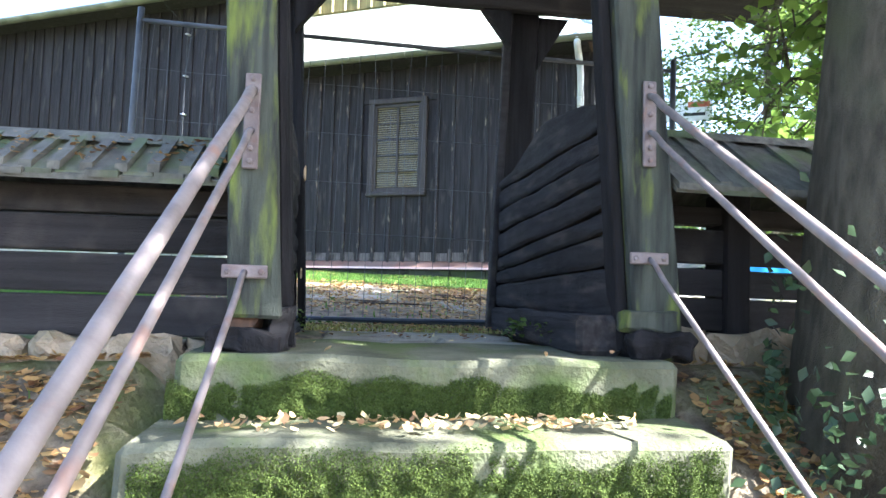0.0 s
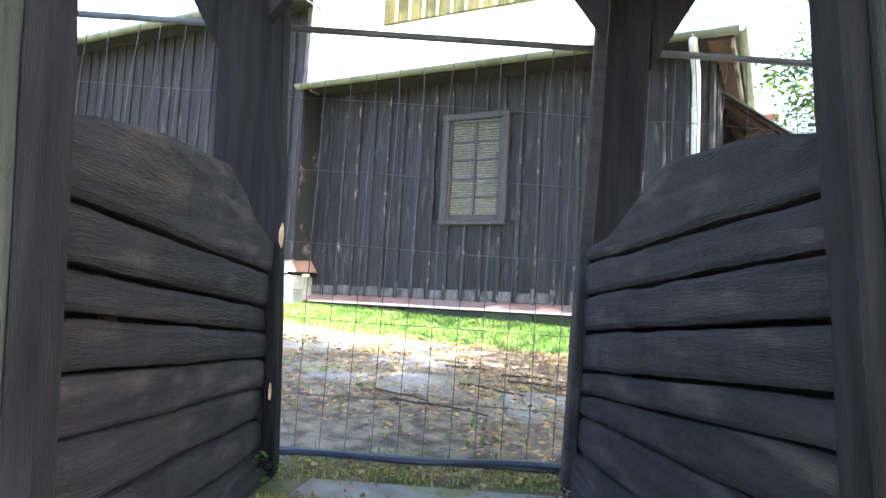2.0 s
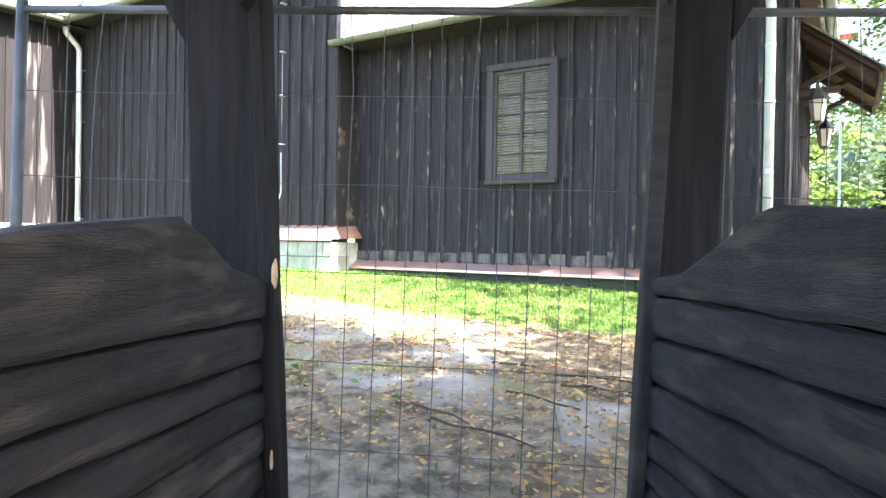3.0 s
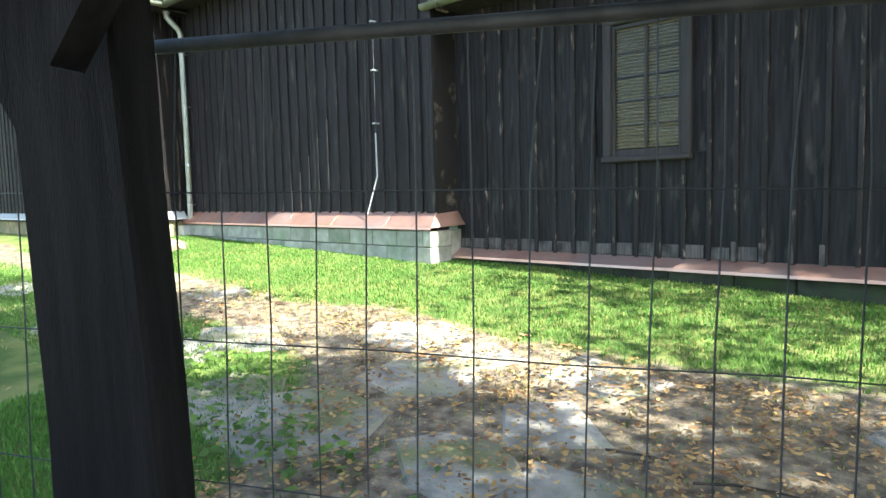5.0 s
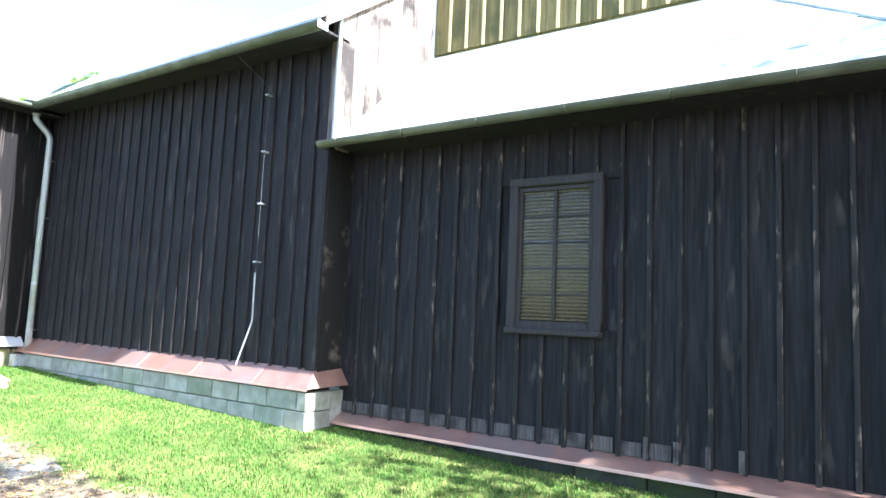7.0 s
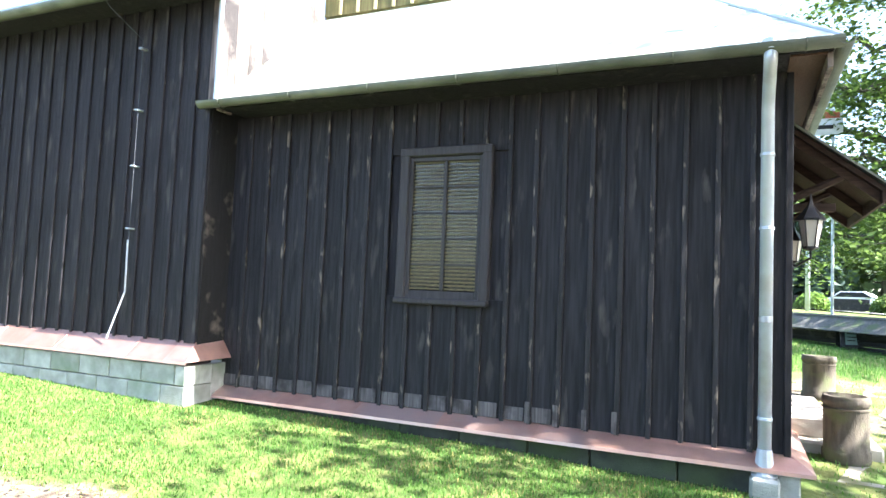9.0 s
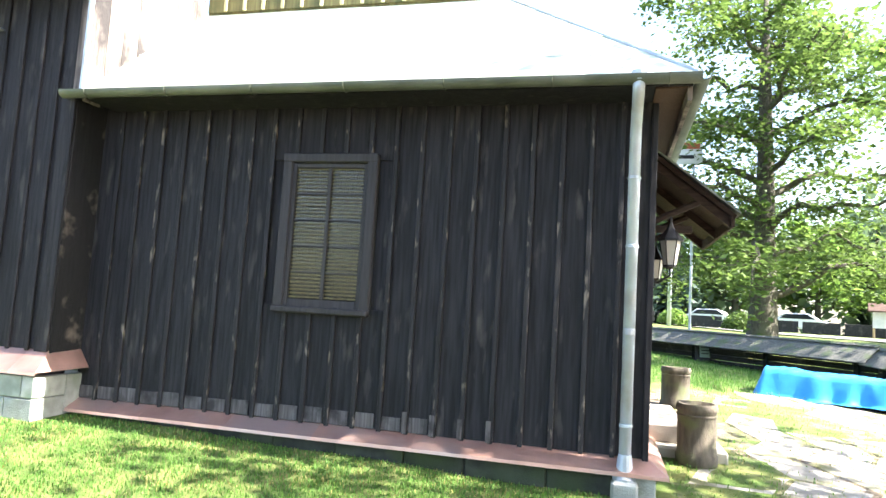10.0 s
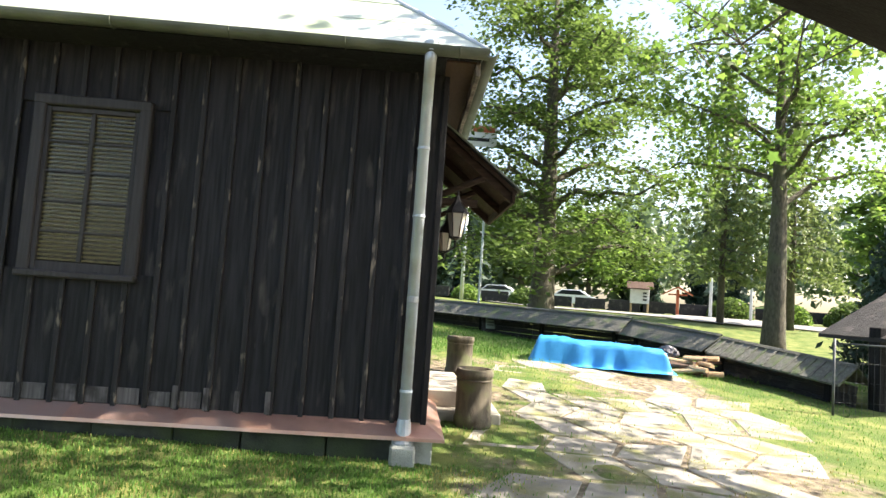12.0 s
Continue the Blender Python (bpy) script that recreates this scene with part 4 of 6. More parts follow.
part("trough", half_gutter(bmesh.new(), (TX - 10, 7.15, 5.30), (TX + 0.46, 7.15, 5.33), 0.075), M_GUTTER, troof)
part("soffit", boxed((TX - 10, 7.22, 5.30), (TX + 0.36, TY + 0.05, 5.33)), M_BOARD, troof)
part("soffit", boxed((TX, TY + 0.06, 5.30), (TX + 0.36, NAVE_Y, 5.33)), M_BOARD, troof)
win2 = base("window_2", pose(-16.2, TY, 0), "dark transept window behind a crossed wire grille", "window", kind="structure")
bm = bmesh.new()
for lo, hi in (((-0.75, -0.07, 3.4), (-0.65, 0, 4.9)), ((0.65, -0.07, 3.4), (0.75, 0, 4.9)), ((-0.75, -0.07, 4.8), (0.75, 0, 4.9))):
    block(bm, lo, hi, 0.01)
part("window_frame", bm, M_WINFRAME, win2)
part("window_sill", boxed((-0.85, -0.16, 3.34), (0.85, 0, 3.41), 0.01), M_WINFRAME, win2)
part("pane", boxed((-0.65, -0.045, 3.41), (0.65, -0.04, 4.8)), M_CARGLASS, win2)
bm = bmesh.new()
for k in range(-6, 12):
    for s in (1, -1):
        a, b = (-0.65 + 0.13 * k, 3.41), (-0.65 + 0.13 * k + s * 1.39, 4.8)
        pts = []
        for i in range(12):
            x = a[0] + (b[0] - a[0]) * i / 11
            if -0.65 <= x <= 0.65:
                pts.append((x, -0.055 - 0.004 * s, 3.41 + 1.39 * i / 11))
        if len(pts) > 1:
            tube(bm, pts, 0.005, 4)
part("grille", bm, M_GALV, win2)
cab = base("meter_cabinet", pose(-15.6, TY - 0.25, 0.62), "pale green electric cabinet against the transept", "cabinet")
part("body", boxed((-0.28, -0.12, 0.0), (0.28, 0.14, 1.35), 0.012), M_GREENBOX, cab)
part("door", boxed((-0.25, -0.13, 0.42), (0.25, -0.122, 1.30), 0.004), M_GREENBOX, cab)
part("cap", boxed((-0.31, -0.16, 1.35), (0.31, 0.16, 1.39), 0.008), M_GREENBOX, cab)
tower = base("church_tower", pose(-23.4, 10.3, 3.0), "dark boarded bell tower rising behind the roof", "tower", kind="structure")
bm = bmesh.new()
prism(bm, [(-0.95, 0), (0.95, 0), (0.45, 9), (-0.45, 9)], -0.8, 0.8, "y")
part("wall", bm, M_BOARD, tower)
part("corner_board", boxed((0.78, -0.86, 0), (0.95, -0.8, 9), 0.01, Matrix.Rotation(radians(-3.2), 4, "Y")), M_SPLASH, tower)
part("lamp_box", boxed((0.0, -0.9, 5.7), (0.25, -0.8, 6.15), 0.02), M_WHITE, tower, "small white floodlight box")
part("roof", lathe(bmesh.new(), [(0.9, 8.9), (0.85, 9.1), (0.05, 11)], 4), M_ROOF, tower)

# rubble heap by the transept
rng = np.random.default_rng(4)
for name, cx, cy, rad, cnt in (("stone_heap", -11.8, 7.75, 0.75, 110), ("stone_heap", -13.4, 6.9, 0.5, 45)):
    heap = base(name, pose(cx, cy, float(height(cx, cy))), "low heap of pale broken stones on the grass", "stones")
    for i in range(cnt):
        r, a = rad * math.sqrt(random.random()), random.uniform(0, 6.28)
        bm = bmesh.new()
        bmesh.ops.create_icosphere(bm, subdivisions=1, radius=random.uniform(0.03, 0.085))
        for v in bm.verts:
            v.co *= random.uniform(0.6, 1.25)
        ob = part("stone", bm, M_RUBBLE, heap)
        ob.location = (r * math.cos(a), r * math.sin(a) * 0.7, 0.03 + 0.22 * (1 - r / rad))

# porch roof, lanterns, steps and barrels at the east door
porch = base("porch_canopy", pose(EAST_X, 11.9, 0.10), "brown boarded lean-to canopy on brackets over the church door", "canopy")
porch.scale = (0.87, 1, 1)
bm = bmesh.new()
prism(bm, [(0.0, 3.72), (1.02, 3.02), (1.04, 3.06), (0.0, 3.78)], -1.05, 1.25, "y")
part("roof_boarding", bm, M_CANOPY, porch)
bm = bmesh.new()
prism(bm, [(0.0, 3.79), (1.08, 3.06), (1.08, 3.085), (0.0, 3.82)], -1.09, 1.29, "y")
part("roof_sheet", bm, M_GUTTER, porch)
for yy in (-1.0, 0.0, 1.15):
    bm = bmesh.new()
    prism(bm, [(0.0, 3.62), (0.97, 2.94), (0.97, 3.04), (0.0, 3.72)], yy, yy + 0.09, "y")
    part("rafter", bm, M_CANOPY, porch)
    part("brace", tube(bmesh.new(), [(0.02, yy + 0.045, 2.95), (0.62, yy + 0.045, 3.2)], 0.04, 6), M_CANOPY, porch)
part("tie_beam", boxed((0.0, -1.0, 2.86), (0.55, -0.92, 2.94), 0.008), M_CANOPY, porch)
part("edge_board", boxed((0.98, -1.05, 2.93), (1.02, 1.25, 3.05), 0.005), M_CANOPY, porch)


def lantern(m, scale=1.0):
    b = base("wall_lantern", m, "old-fashioned glazed wall lantern on a scrolled arm", "lantern", "lanterns by the door")
    b.scale = (scale,) * 3
    part("arm", tube(bmesh.new(), [(-0.22, 0, -0.3), (-0.12, 0, -0.34), (0, 0, -0.26), (0, 0, -0.17)], 0.012, 8), M_BLACKMETAL, b)
    part("back_plate", boxed((-0.24, -0.05, -0.42), (-0.22, 0.05, -0.18), 0.006), M_BLACKMETAL, b)
    part("glass", lathe(bmesh.new(), [(0.065, -0.15), (0.105, 0.1)], 6), M_PANE, b)
    fr = bmesh.new()
    for k in range(6):
        a = k * math.pi / 3
        tube(fr, [(0.066 * math.cos(a), 0.066 * math.sin(a), -0.15), (0.107 * math.cos(a), 0.107 * math.sin(a), 0.1)], 0.006, 5)
    part("frame", fr, M_BLACKMETAL, b)
    part("hood", lathe(bmesh.new(), [(0.135, 0.1), (0.13, 0.12), (0.05, 0.22), (0.03, 0.25), (0.012, 0.3), (0.008, 0.36)], 6), M_BLACKMETAL, b)
    part("foot", lathe(bmesh.new(), [(0.02, -0.19), (0.07, -0.165), (0.068, -0.15)], 6), M_BLACKMETAL, b)
    return b


M_PANE = material("frosted lantern glass", (0.62, 0.60, 0.54), (0.5, 0.48, 0.42), 0.25, scale=3, bump=0.02)
lantern(pose(EAST_X + 0.25, 10.75, 2.75))
lantern(pose(EAST_X + 0.25, 13.0, 2.75))


def barrel(m, label, h=0.7, r=0.21):
    b = base("stone_planter", m, label, "planter", "barrel planters")
    prof = [(r * 0.99, 0), (r * 1.02, 0.02), (r * 1.02, h * 0.17), (r * 0.95, h * 0.19), (r * 0.95, h * 0.86), (r * 1.02, h * 0.88), (r * 1.02, h * 0.95), (r * 0.98, h * 0.97), (r * 0.98, h), (r * 0.8, h), (r * 0.78, h * 0.9)]
    part("body", lathe(bmesh.new(), prof, 28), M_BARREL, b, smooth=True)
    part("soil", lathe(bmesh.new(), [(r * 0.79, h * 0.86), (r * 0.79, h * 0.9)], 20), M_DARKBLOCK, b)
    part("band", lathe(bmesh.new(), [(r * 0.97, h * 0.80), (r * 1.0, h * 0.805), (r * 1.0, h * 0.825), (r * 0.97, h * 0.83)], 28), M_BARREL, b)
    return b


bz = float(height(0.36, 11.2))
barrel(pose(0.31, 11.2, bz - 0.01, 1, -1, 20), "tall mossy barrel-shaped stone planter on the paving", 0.64)
barrel(pose(0.38, 14.4, 0.72, 0, 1, 70), "smaller barrel-shaped planter beyond the door steps", 0.62, 0.22)
steps2 = base("door_steps", pose(EAST_X, 12.4, 0), "two broad pale stone steps before the church door", "steps", kind="structure")
part("tread", boxed((0.0, -1.1, 0.3), (0.95, 1.3, 0.66), 0.02, rough=0.008), M_PALESTONE, steps2)
part("tread", boxed((0.0, -0.85, 0.66), (0.55, 1.1, 0.86), 0.02, rough=0.008), M_PALESTONE, steps2)
part("door", boxed((-0.03, -0.5, 0.86), (0.04, 0.6, 2.8), 0.01), M_BROWNWOOD, steps2, "dark brown church door")


# ---- stairs ----
stairs = base("stone_stairs", GATE, "worn mossy stone steps with fallen leaves", "stairs", kind="structure")
RISE, RUN = 0.205, 0.335
for i in range(9):
    zt = 0.035 - i * RISE
    nf = 1.765 - i * RUN
    u0, u1 = (0.05, 1.76) if i == 0 else (0.0 - 0.015 * i, 1.74 + 0.01 * i)
    part("step", boxed((u0, nf, zt - RISE - 0.1), (u1, nf + (0.62 if i == 0 else RUN + 0.06), zt), 0.022, rough=0.012, cuts=6), M_STEP, stairs)
rng = np.random.default_rng(11)


def moss_patch(name, centres, size, parent, mat=M_MOSS, flat=0.0):
    n = len(centres)
    return sheet_of_quads(name, centres, size * rng.uniform(0.6, 1.4, n), mat, rng, parent, flat, 1.2)


cs = []
for i in range(4):
    zt, nf = 0.035 - i * RISE, 1.765 - i * RUN
    for k in range((120000, 70000, 16000, 8000)[i]):
        u = rng.uniform(0.03, 1.72)
        d = rng.beta(2.0, 1.3)
        line = 0.31 + 0.11 * math.sin(4.1 * u + 2 * i) + 0.10 * math.sin(9.7 * u + i) + 0.07 * math.sin(23 * u + 3 * i)
        line += 0.35 * math.exp(-((u - 1.2) / 0.25) ** 2) if i == 0 else -0.15
        if d > line + rng.normal(0, 0.05):
            cs.append((u, nf - 0.004 - (rng.uniform(0, 0.008) + 0.022 * max(0, noise.noise(Vector((u * 22, d * 4, i))) + 0.35)) * min(1, 3 * max(0, d - line + 0.1)), zt - d * RISE))
ob = moss_patch("moss", np.array(cs), 0.0045, stairs)
tagged(ob, "thick green moss on the risers", kind="stuff")

# flagstones inside the gate
flags = base("flagstone_floor", GATE, "worn flagstones on the floor of the gate", "paving", kind="structure")
for lo, hi in (((0.45, 2.37, -0.1), (0.98, 2.85, 0.03)), ((1.0, 2.37, -0.1), (1.45, 2.78, 0.035)), ((0.47, 2.88, -0.1), (0.85, 3.2, 0.035)), ((0.88, 2.86, -0.1), (1.43, 3.25, 0.03)), ((0.45, 3.23, -0.1), (1.4, 3.5, 0.04))):
    part("flagstone", boxed(lo, hi, 0.02, rough=0.02), M_SLAB, flags)

# ---- hand rails ----
def rail(u, n0, lift, mirror, radii):
    r = base("hand_rail", GATE @ Matrix.Translation((u, n0 - 1.9, lift)), "dull steel tube hand rail bolted to the mossy gate post", "railing", "stair railings")
    k = RISE / RUN
    sw = mirror
    n0 = 1.9
    for z0, rad in ((0.93, radii[0]), (0.79, radii[1]), (0.31, radii[2])):
        b = bmesh.new()
        far = -1.6
        tube(b, [(0, n0, z0), (sw * 0.05, n0 - 0.05, z0 - 0.02), (sw * 0.13, n0 - 0.13, z0 - 0.13 * k), (sw * (n0 - far), far, z0 - (n0 - far) * k)], rad, 12)
        part("tube", b, M_RAIL, r, smooth=True)
    pl = bmesh.new()
    block(pl, (-0.026, 1.899, 0.66), (0.026, 1.912, 0.99), 0.004)
    part("bracket_plate", pl, M_PLATE, r, "upright bolted steel plate")
    block_l = bmesh.new()
    block(block_l, (-0.075, 1.897, 0.29), (0.075, 1.911, 0.335), 0.004)
    part("bracket_plate", block_l, M_PLATE, r, "small level steel plate")
    for dx, z in ((0, 0.97), (0, 0.86), (0, 0.73), (0, 0.685), (-0.055, 0.312), (0.055, 0.312)):
        b = lathe(bmesh.new(), [(0.011, 0), (0.011, 0.008), (0.006, 0.011)], 6)
        part("bolt", b, M_PLATE, r).matrix_basis = pose(dx, 1.90, z, 90, 0, 0)
    for n0 in (0.3, -1.3):
        part("baluster", tube(bmesh.new(), [(sw * (1.9 - n0), n0, 0.93 - (1.9 - n0) * k), (sw * (1.9 - n0), n0, 0.0 - (1.95 - n0) * k - 0.25)], 0.02, 8), M_RAIL, r)


rail(0.245, 1.81, -0.005, -0.008, (0.0185, 0.013, 0.011))
rail(1.70, 1.875, 0.09, -0.067, (0.0145, 0.0115, 0.0095))

# ---- the lychgate ----
gate = base("lychgate", GATE, "old roofed timber gateway with plank side walls", "gateway")


def wavy_timber(lo, hi, bevel=0.012, rough=0.005, cuts=6):
    return boxed(lo, hi, bevel, rough=rough, cuts=cuts)


def leaning(b, lean, z0=0.65):
    """Tilts a timber along the width of the gate, turning about the height z0."""
    for v in b.verts:
        v.co.x += lean * (v.co.z - z0)
    return b


def gnarled(lo, hi, amount, seed):
    """A worn block with many small hollows and lumps."""
    b = bmesh.new()
    bmesh.ops.create_cube(b, size=1.0)
    bmesh.ops.subdivide_edges(b, edges=b.edges[:], cuts=7, use_grid_fill=True)
    for v in b.verts:
        p = Vector(((lo[i] + hi[i]) / 2 + v.co[i] * (hi[i] - lo[i]) for i in range(3)))
        corner = sum(abs(c) > 0.45 for c in v.co)
        if corner >= 2:
            mid = Vector(((lo[i] + hi[i]) / 2 for i in range(3)))
            p += (mid - p) * (0.07 if corner == 2 else 0.14)
        q = p * 9 + Vector((seed * 3.7, seed * 1.3, seed))
        p += amount * (noise.noise_vector(q) + 0.5 * noise.noise_vector(q * 2.7))
        v.co = p
    return b


part("front_post", leaning(wavy_timber((0.165, 1.825, 0.15), (0.337, 1.965, 2.58)), -0.055), M_ALGAE, gate, "gate post streaked with yellow-green algae")
part("front_post", leaning(wavy_timber((1.615, 1.89, 0.02), (1.80, 2.03, 2.58)), -0.07), M_ALGAE, gate, "gate post streaked with yellow-green algae")
part("sill_foot", gnarled((0.12, 1.82, 0.02), (0.37, 2.06, 0.105), 0.03, 1), M_POSTDARK, gate, "dark rotting foot of the post")
part("sill_foot", gnarled((0.325, 1.84, 0.03), (0.40, 2.04, 0.20), 0.02, 2), M_BEAM, gate, "grey splintered end of the sill")
part("sill_foot", gnarled((0.18, 1.87, 0.09), (0.29, 2.0, 0.17), 0.02, 3), M_BROWNWOOD, gate, "brown rotten heartwood")
part("sill_foot", gnarled((1.60, 1.86, 0.125), (1.83, 2.1, 0.205), 0.02, 4), M_ALGAE, gate, "mossy end of the sill beam")
part("sill_foot", gnarled((1.63, 1.84, 0.02), (1.88, 2.11, 0.13), 0.03, 5), M_POSTDARK, gate, "dark stone under the post")
part("jamb", leaning(wavy_timber((0.339, 1.89, 0.05), (0.375, 1.97, 2.4), 0.008), -0.055), M_POSTDARK, gate)
part("jamb", leaning(wavy_timber((1.565, 1.93, 0.05), (1.613, 2.02, 2.4), 0.008), -0.07), M_POSTDARK, gate)
part("back_post", leaning(wavy_timber((-0.015, 3.53, 0.03), (0.243, 3.64, 2.58)), -0.03, 1.2), M_POSTDARK, gate)
part("back_post", leaning(wavy_timber((1.50, 3.53, 0.03), (1.70, 3.64, 2.58)), 0.03, 1.2), M_POSTDARK, gate)
part("jamb", leaning(wavy_timber((0.245, 3.50, 0.03), (0.295, 3.60, 2.1), 0.008), -0.05, 0.8), M_POSTDARK, gate)
part("jamb", leaning(wavy_timber((1.452, 3.50, 0.03), (1.497, 3.58, 2.1), 0.008), 0.04, 0.8), M_BEAM, gate)
# pale split wood and nicks
for u, n0, z in ((0.295, 3.51, 0.95), (0.298, 3.51, 0.35), (0.300, 1.99, 0.93), (0.345, 1.93, 0.42)):
    b = bmesh.new()
    bmesh.ops.create_icosphere(b, subdivisions=2, radius=0.035)
    for v in b.verts:
        v.co = Vector((v.co.x * 0.25, v.co.y * 0.6, v.co.z * random.uniform(1.0, 1.7)))
    part("split", b, M_PALEWOOD, gate, "pale splintered wood").location = (u, n0, z)
# lintels, plates, braces
part("lintel", wavy_timber((-0.45, 3.375, 2.01), (2.15, 3.45, 2.2)), M_BEAM, gate)
part("lintel", wavy_timber((-0.35, 1.92, 2.3), (2.35, 2.10, 2.5)), M_BEAM, gate)
for u0, s in ((0.21, 1), (1.51, -1)):
    b = bmesh.new()
    prism(b, [(u0, 1.78), (u0 + s * 0.19, 2.03), (u0, 2.03)], 3.40, 3.47, "y")
    part("brace", b, M_POSTDARK, gate)
for u0, s in ((-0.025, -1), (1.72, 1)):
    b = bmesh.new()
    prism(b, [(u0, 1.70), (u0 + s * 0.20, 2.04), (u0, 2.04)], 3.54, 3.63, "y")
    part("brace", b, M_POSTDARK, gate)
for u0, u1 in ((0.02, 0.22), (1.53, 1.72)):
    part("side_plate", wavy_timber((u0, 1.9, 2.57), (u1, 3.75, 2.69)), M_BEAM, gate)
# roof: ridge along the wall line
for s in (-1, 1):
    b = bmesh.new()
    nm = 2.8
    prism(b, [(nm, 3.12), (nm + s * 1.55, 2.50), (nm + s * 1.55, 2.54), (nm, 3.16)], -0.55, 3.75, "x")
    part("roof_boarding", b, M_BEAM, gate)
    for k in range(17):
        b = bmesh.new()
        u = -0.57 + k * 0.257
        prism(b, [(nm, 3.165), (nm + s * 1.57, 2.534), (nm + s * 1.57, 2.56), (nm, 3.19)], u, u + 0.25, "x")
        part("roof_board", b, M_ROOFBOARD, gate)
    for k in range(7):
        b = bmesh.new()
        u = -0.4 + k * 0.68
        reach = 1.3
        prism(b, [(nm, 3.03), (nm + s * reach, 3.03 - 0.40 * reach), (nm + s * reach, 3.115 - 0.40 * reach), (nm, 3.115)], u, u + 0.09, "x")
        part("rafter", b, M_BEAM, gate)


def plank_wall(u_back, u_front, thick, side, n0, n1, tops, seams):
    """The plank side of the gate: long planks between falling seams, bowed along the top with a cut corner.
    seams: heights (front, back); side -1 puts the thickness to the west of the face, 1 to the east."""
    def top_at(n):
        for (a, za), (b, zb) in zip(tops, tops[1:]):
            if a <= n <= b:
                return za + (zb - za) * (n - a) / (b - a)
        return tops[-1][1]
    for k, ((f0, b0), (f1, b1)) in enumerate(zip(seams, seams[1:])):
        b = bmesh.new()
        off = random.uniform(-0.009, 0.009)
        cut0, cut1 = random.uniform(0.003, 0.008), random.uniform(0.003, 0.010)
        grid = []
        ns = sorted(set([n0 + (n1 - n0) * i / 34 for i in range(35)] + [t[0] for t in tops[1:-1]]))
        for n in ns:
            f = (n - n0) / (n1 - n0)
            lo = f0 + (b0 - f0) * f + cut0 + 0.005 * noise.noise(Vector((n * 5, k * 7, 0))) + 0.003 * noise.noise(Vector((n * 19, k * 7, 0)))
            hi = f1 + (b1 - f1) * f - cut1 + 0.005 * noise.noise(Vector((n * 5, k * 7, 9))) + 0.003 * noise.noise(Vector((n * 23, k * 7, 2)))
            hi = max(min(hi, top_at(n)), lo + 0.004)
            bulge = 0.006 * math.sin(7 * n + 5 * k) + 0.008 * noise.noise(Vector((n * 6, k * 5, 4)))
            face = u_front + (u_back - u_front) * f + off + bulge
            rim = min(0.014, (hi - lo) * 0.4)
            mid = (lo + hi) / 2
            ring = [(face + side * 0.014, lo), (face + side * 0.003, lo + rim), (face + 0.004 * noise.noise(Vector((n * 9, k, 7))), mid), (face + side * 0.003, hi - rim), (face + side * 0.016, hi), (face + side * thick, hi), (face + side * thick, lo)]
            grid.append([b.verts.new((p, n, z)) for p, z in ring])
        for a, c in zip(grid, grid[1:]):
            for i in range(7):
                b.faces.new((a[i], a[(i + 1) % 7], c[(i + 1) % 7], c[i]))
        b.faces.new(grid[0])
        b.faces.new(grid[-1][::-1])
        bmesh.ops.recalc_face_normals(b, faces=b.faces[:])
        part("plank", b, M_BEAM2, gate)


M_BEAM2 = material("dark weathered planks", (0.043, 0.041, 0.046), (0.015, 0.0145, 0.0165), 0.75, scale=4.0, stretch=(9, 0.45, 9), bump=1.0, stain=(0.10, 0.085, 0.075), stain_amount=0.25, stain_scale=4, spread=0.35, fine=40, stain_stretch=(4, 0.7, 4), spec=0.3)
plank_wall(0.27, 0.305, 0.07, -1, 1.97, 3.52, [(1.97, 0.985), (2.15, 1.03), (2.45, 1.075), (2.95, 1.113), (3.25, 0.975), (3.52, 0.93)],
           [(0.06, 0.06), (0.18, 0.13), (0.31, 0.25), (0.45, 0.365), (0.57, 0.48), (0.675, 0.577), (0.76, 0.672), (0.875, 0.805), (1.3, 1.3)])
plank_wall(1.475, 1.585, 0.07, 1, 1.98, 3.52, [(1.98, 1.02), (2.3, 1.10), (2.74, 1.14), (2.85, 1.125), (3.3, 0.985), (3.52, 0.96)],
           [(0.17, 0.19), (0.375, 0.325), (0.515, 0.405), (0.61, 0.495), (0.73, 0.643), (0.845, 0.78), (0.945, 0.908), (1.3, 1.3)])
# added dark sheets that make the plank gaps read as shade
part("backing", boxed((1.662, 2.03, 0.2), (1.670, 3.5, 0.965)), M_POSTDARK, gate)
part("backing", boxed((0.18, 2.0, 0.06), (0.188, 3.5, 0.93)), M_POSTDARK, gate)
part("sill_beam", wavy_timber((1.455, 1.95, 0.02), (1.64, 3.55, 0.185), 0.02, 0.008), M_BEAM2, gate)
part("sill_beam", wavy_timber((0.19, 2.0, 0.0), (0.31, 3.55, 0.07), 0.02, 0.006), M_BEAM2, gate)

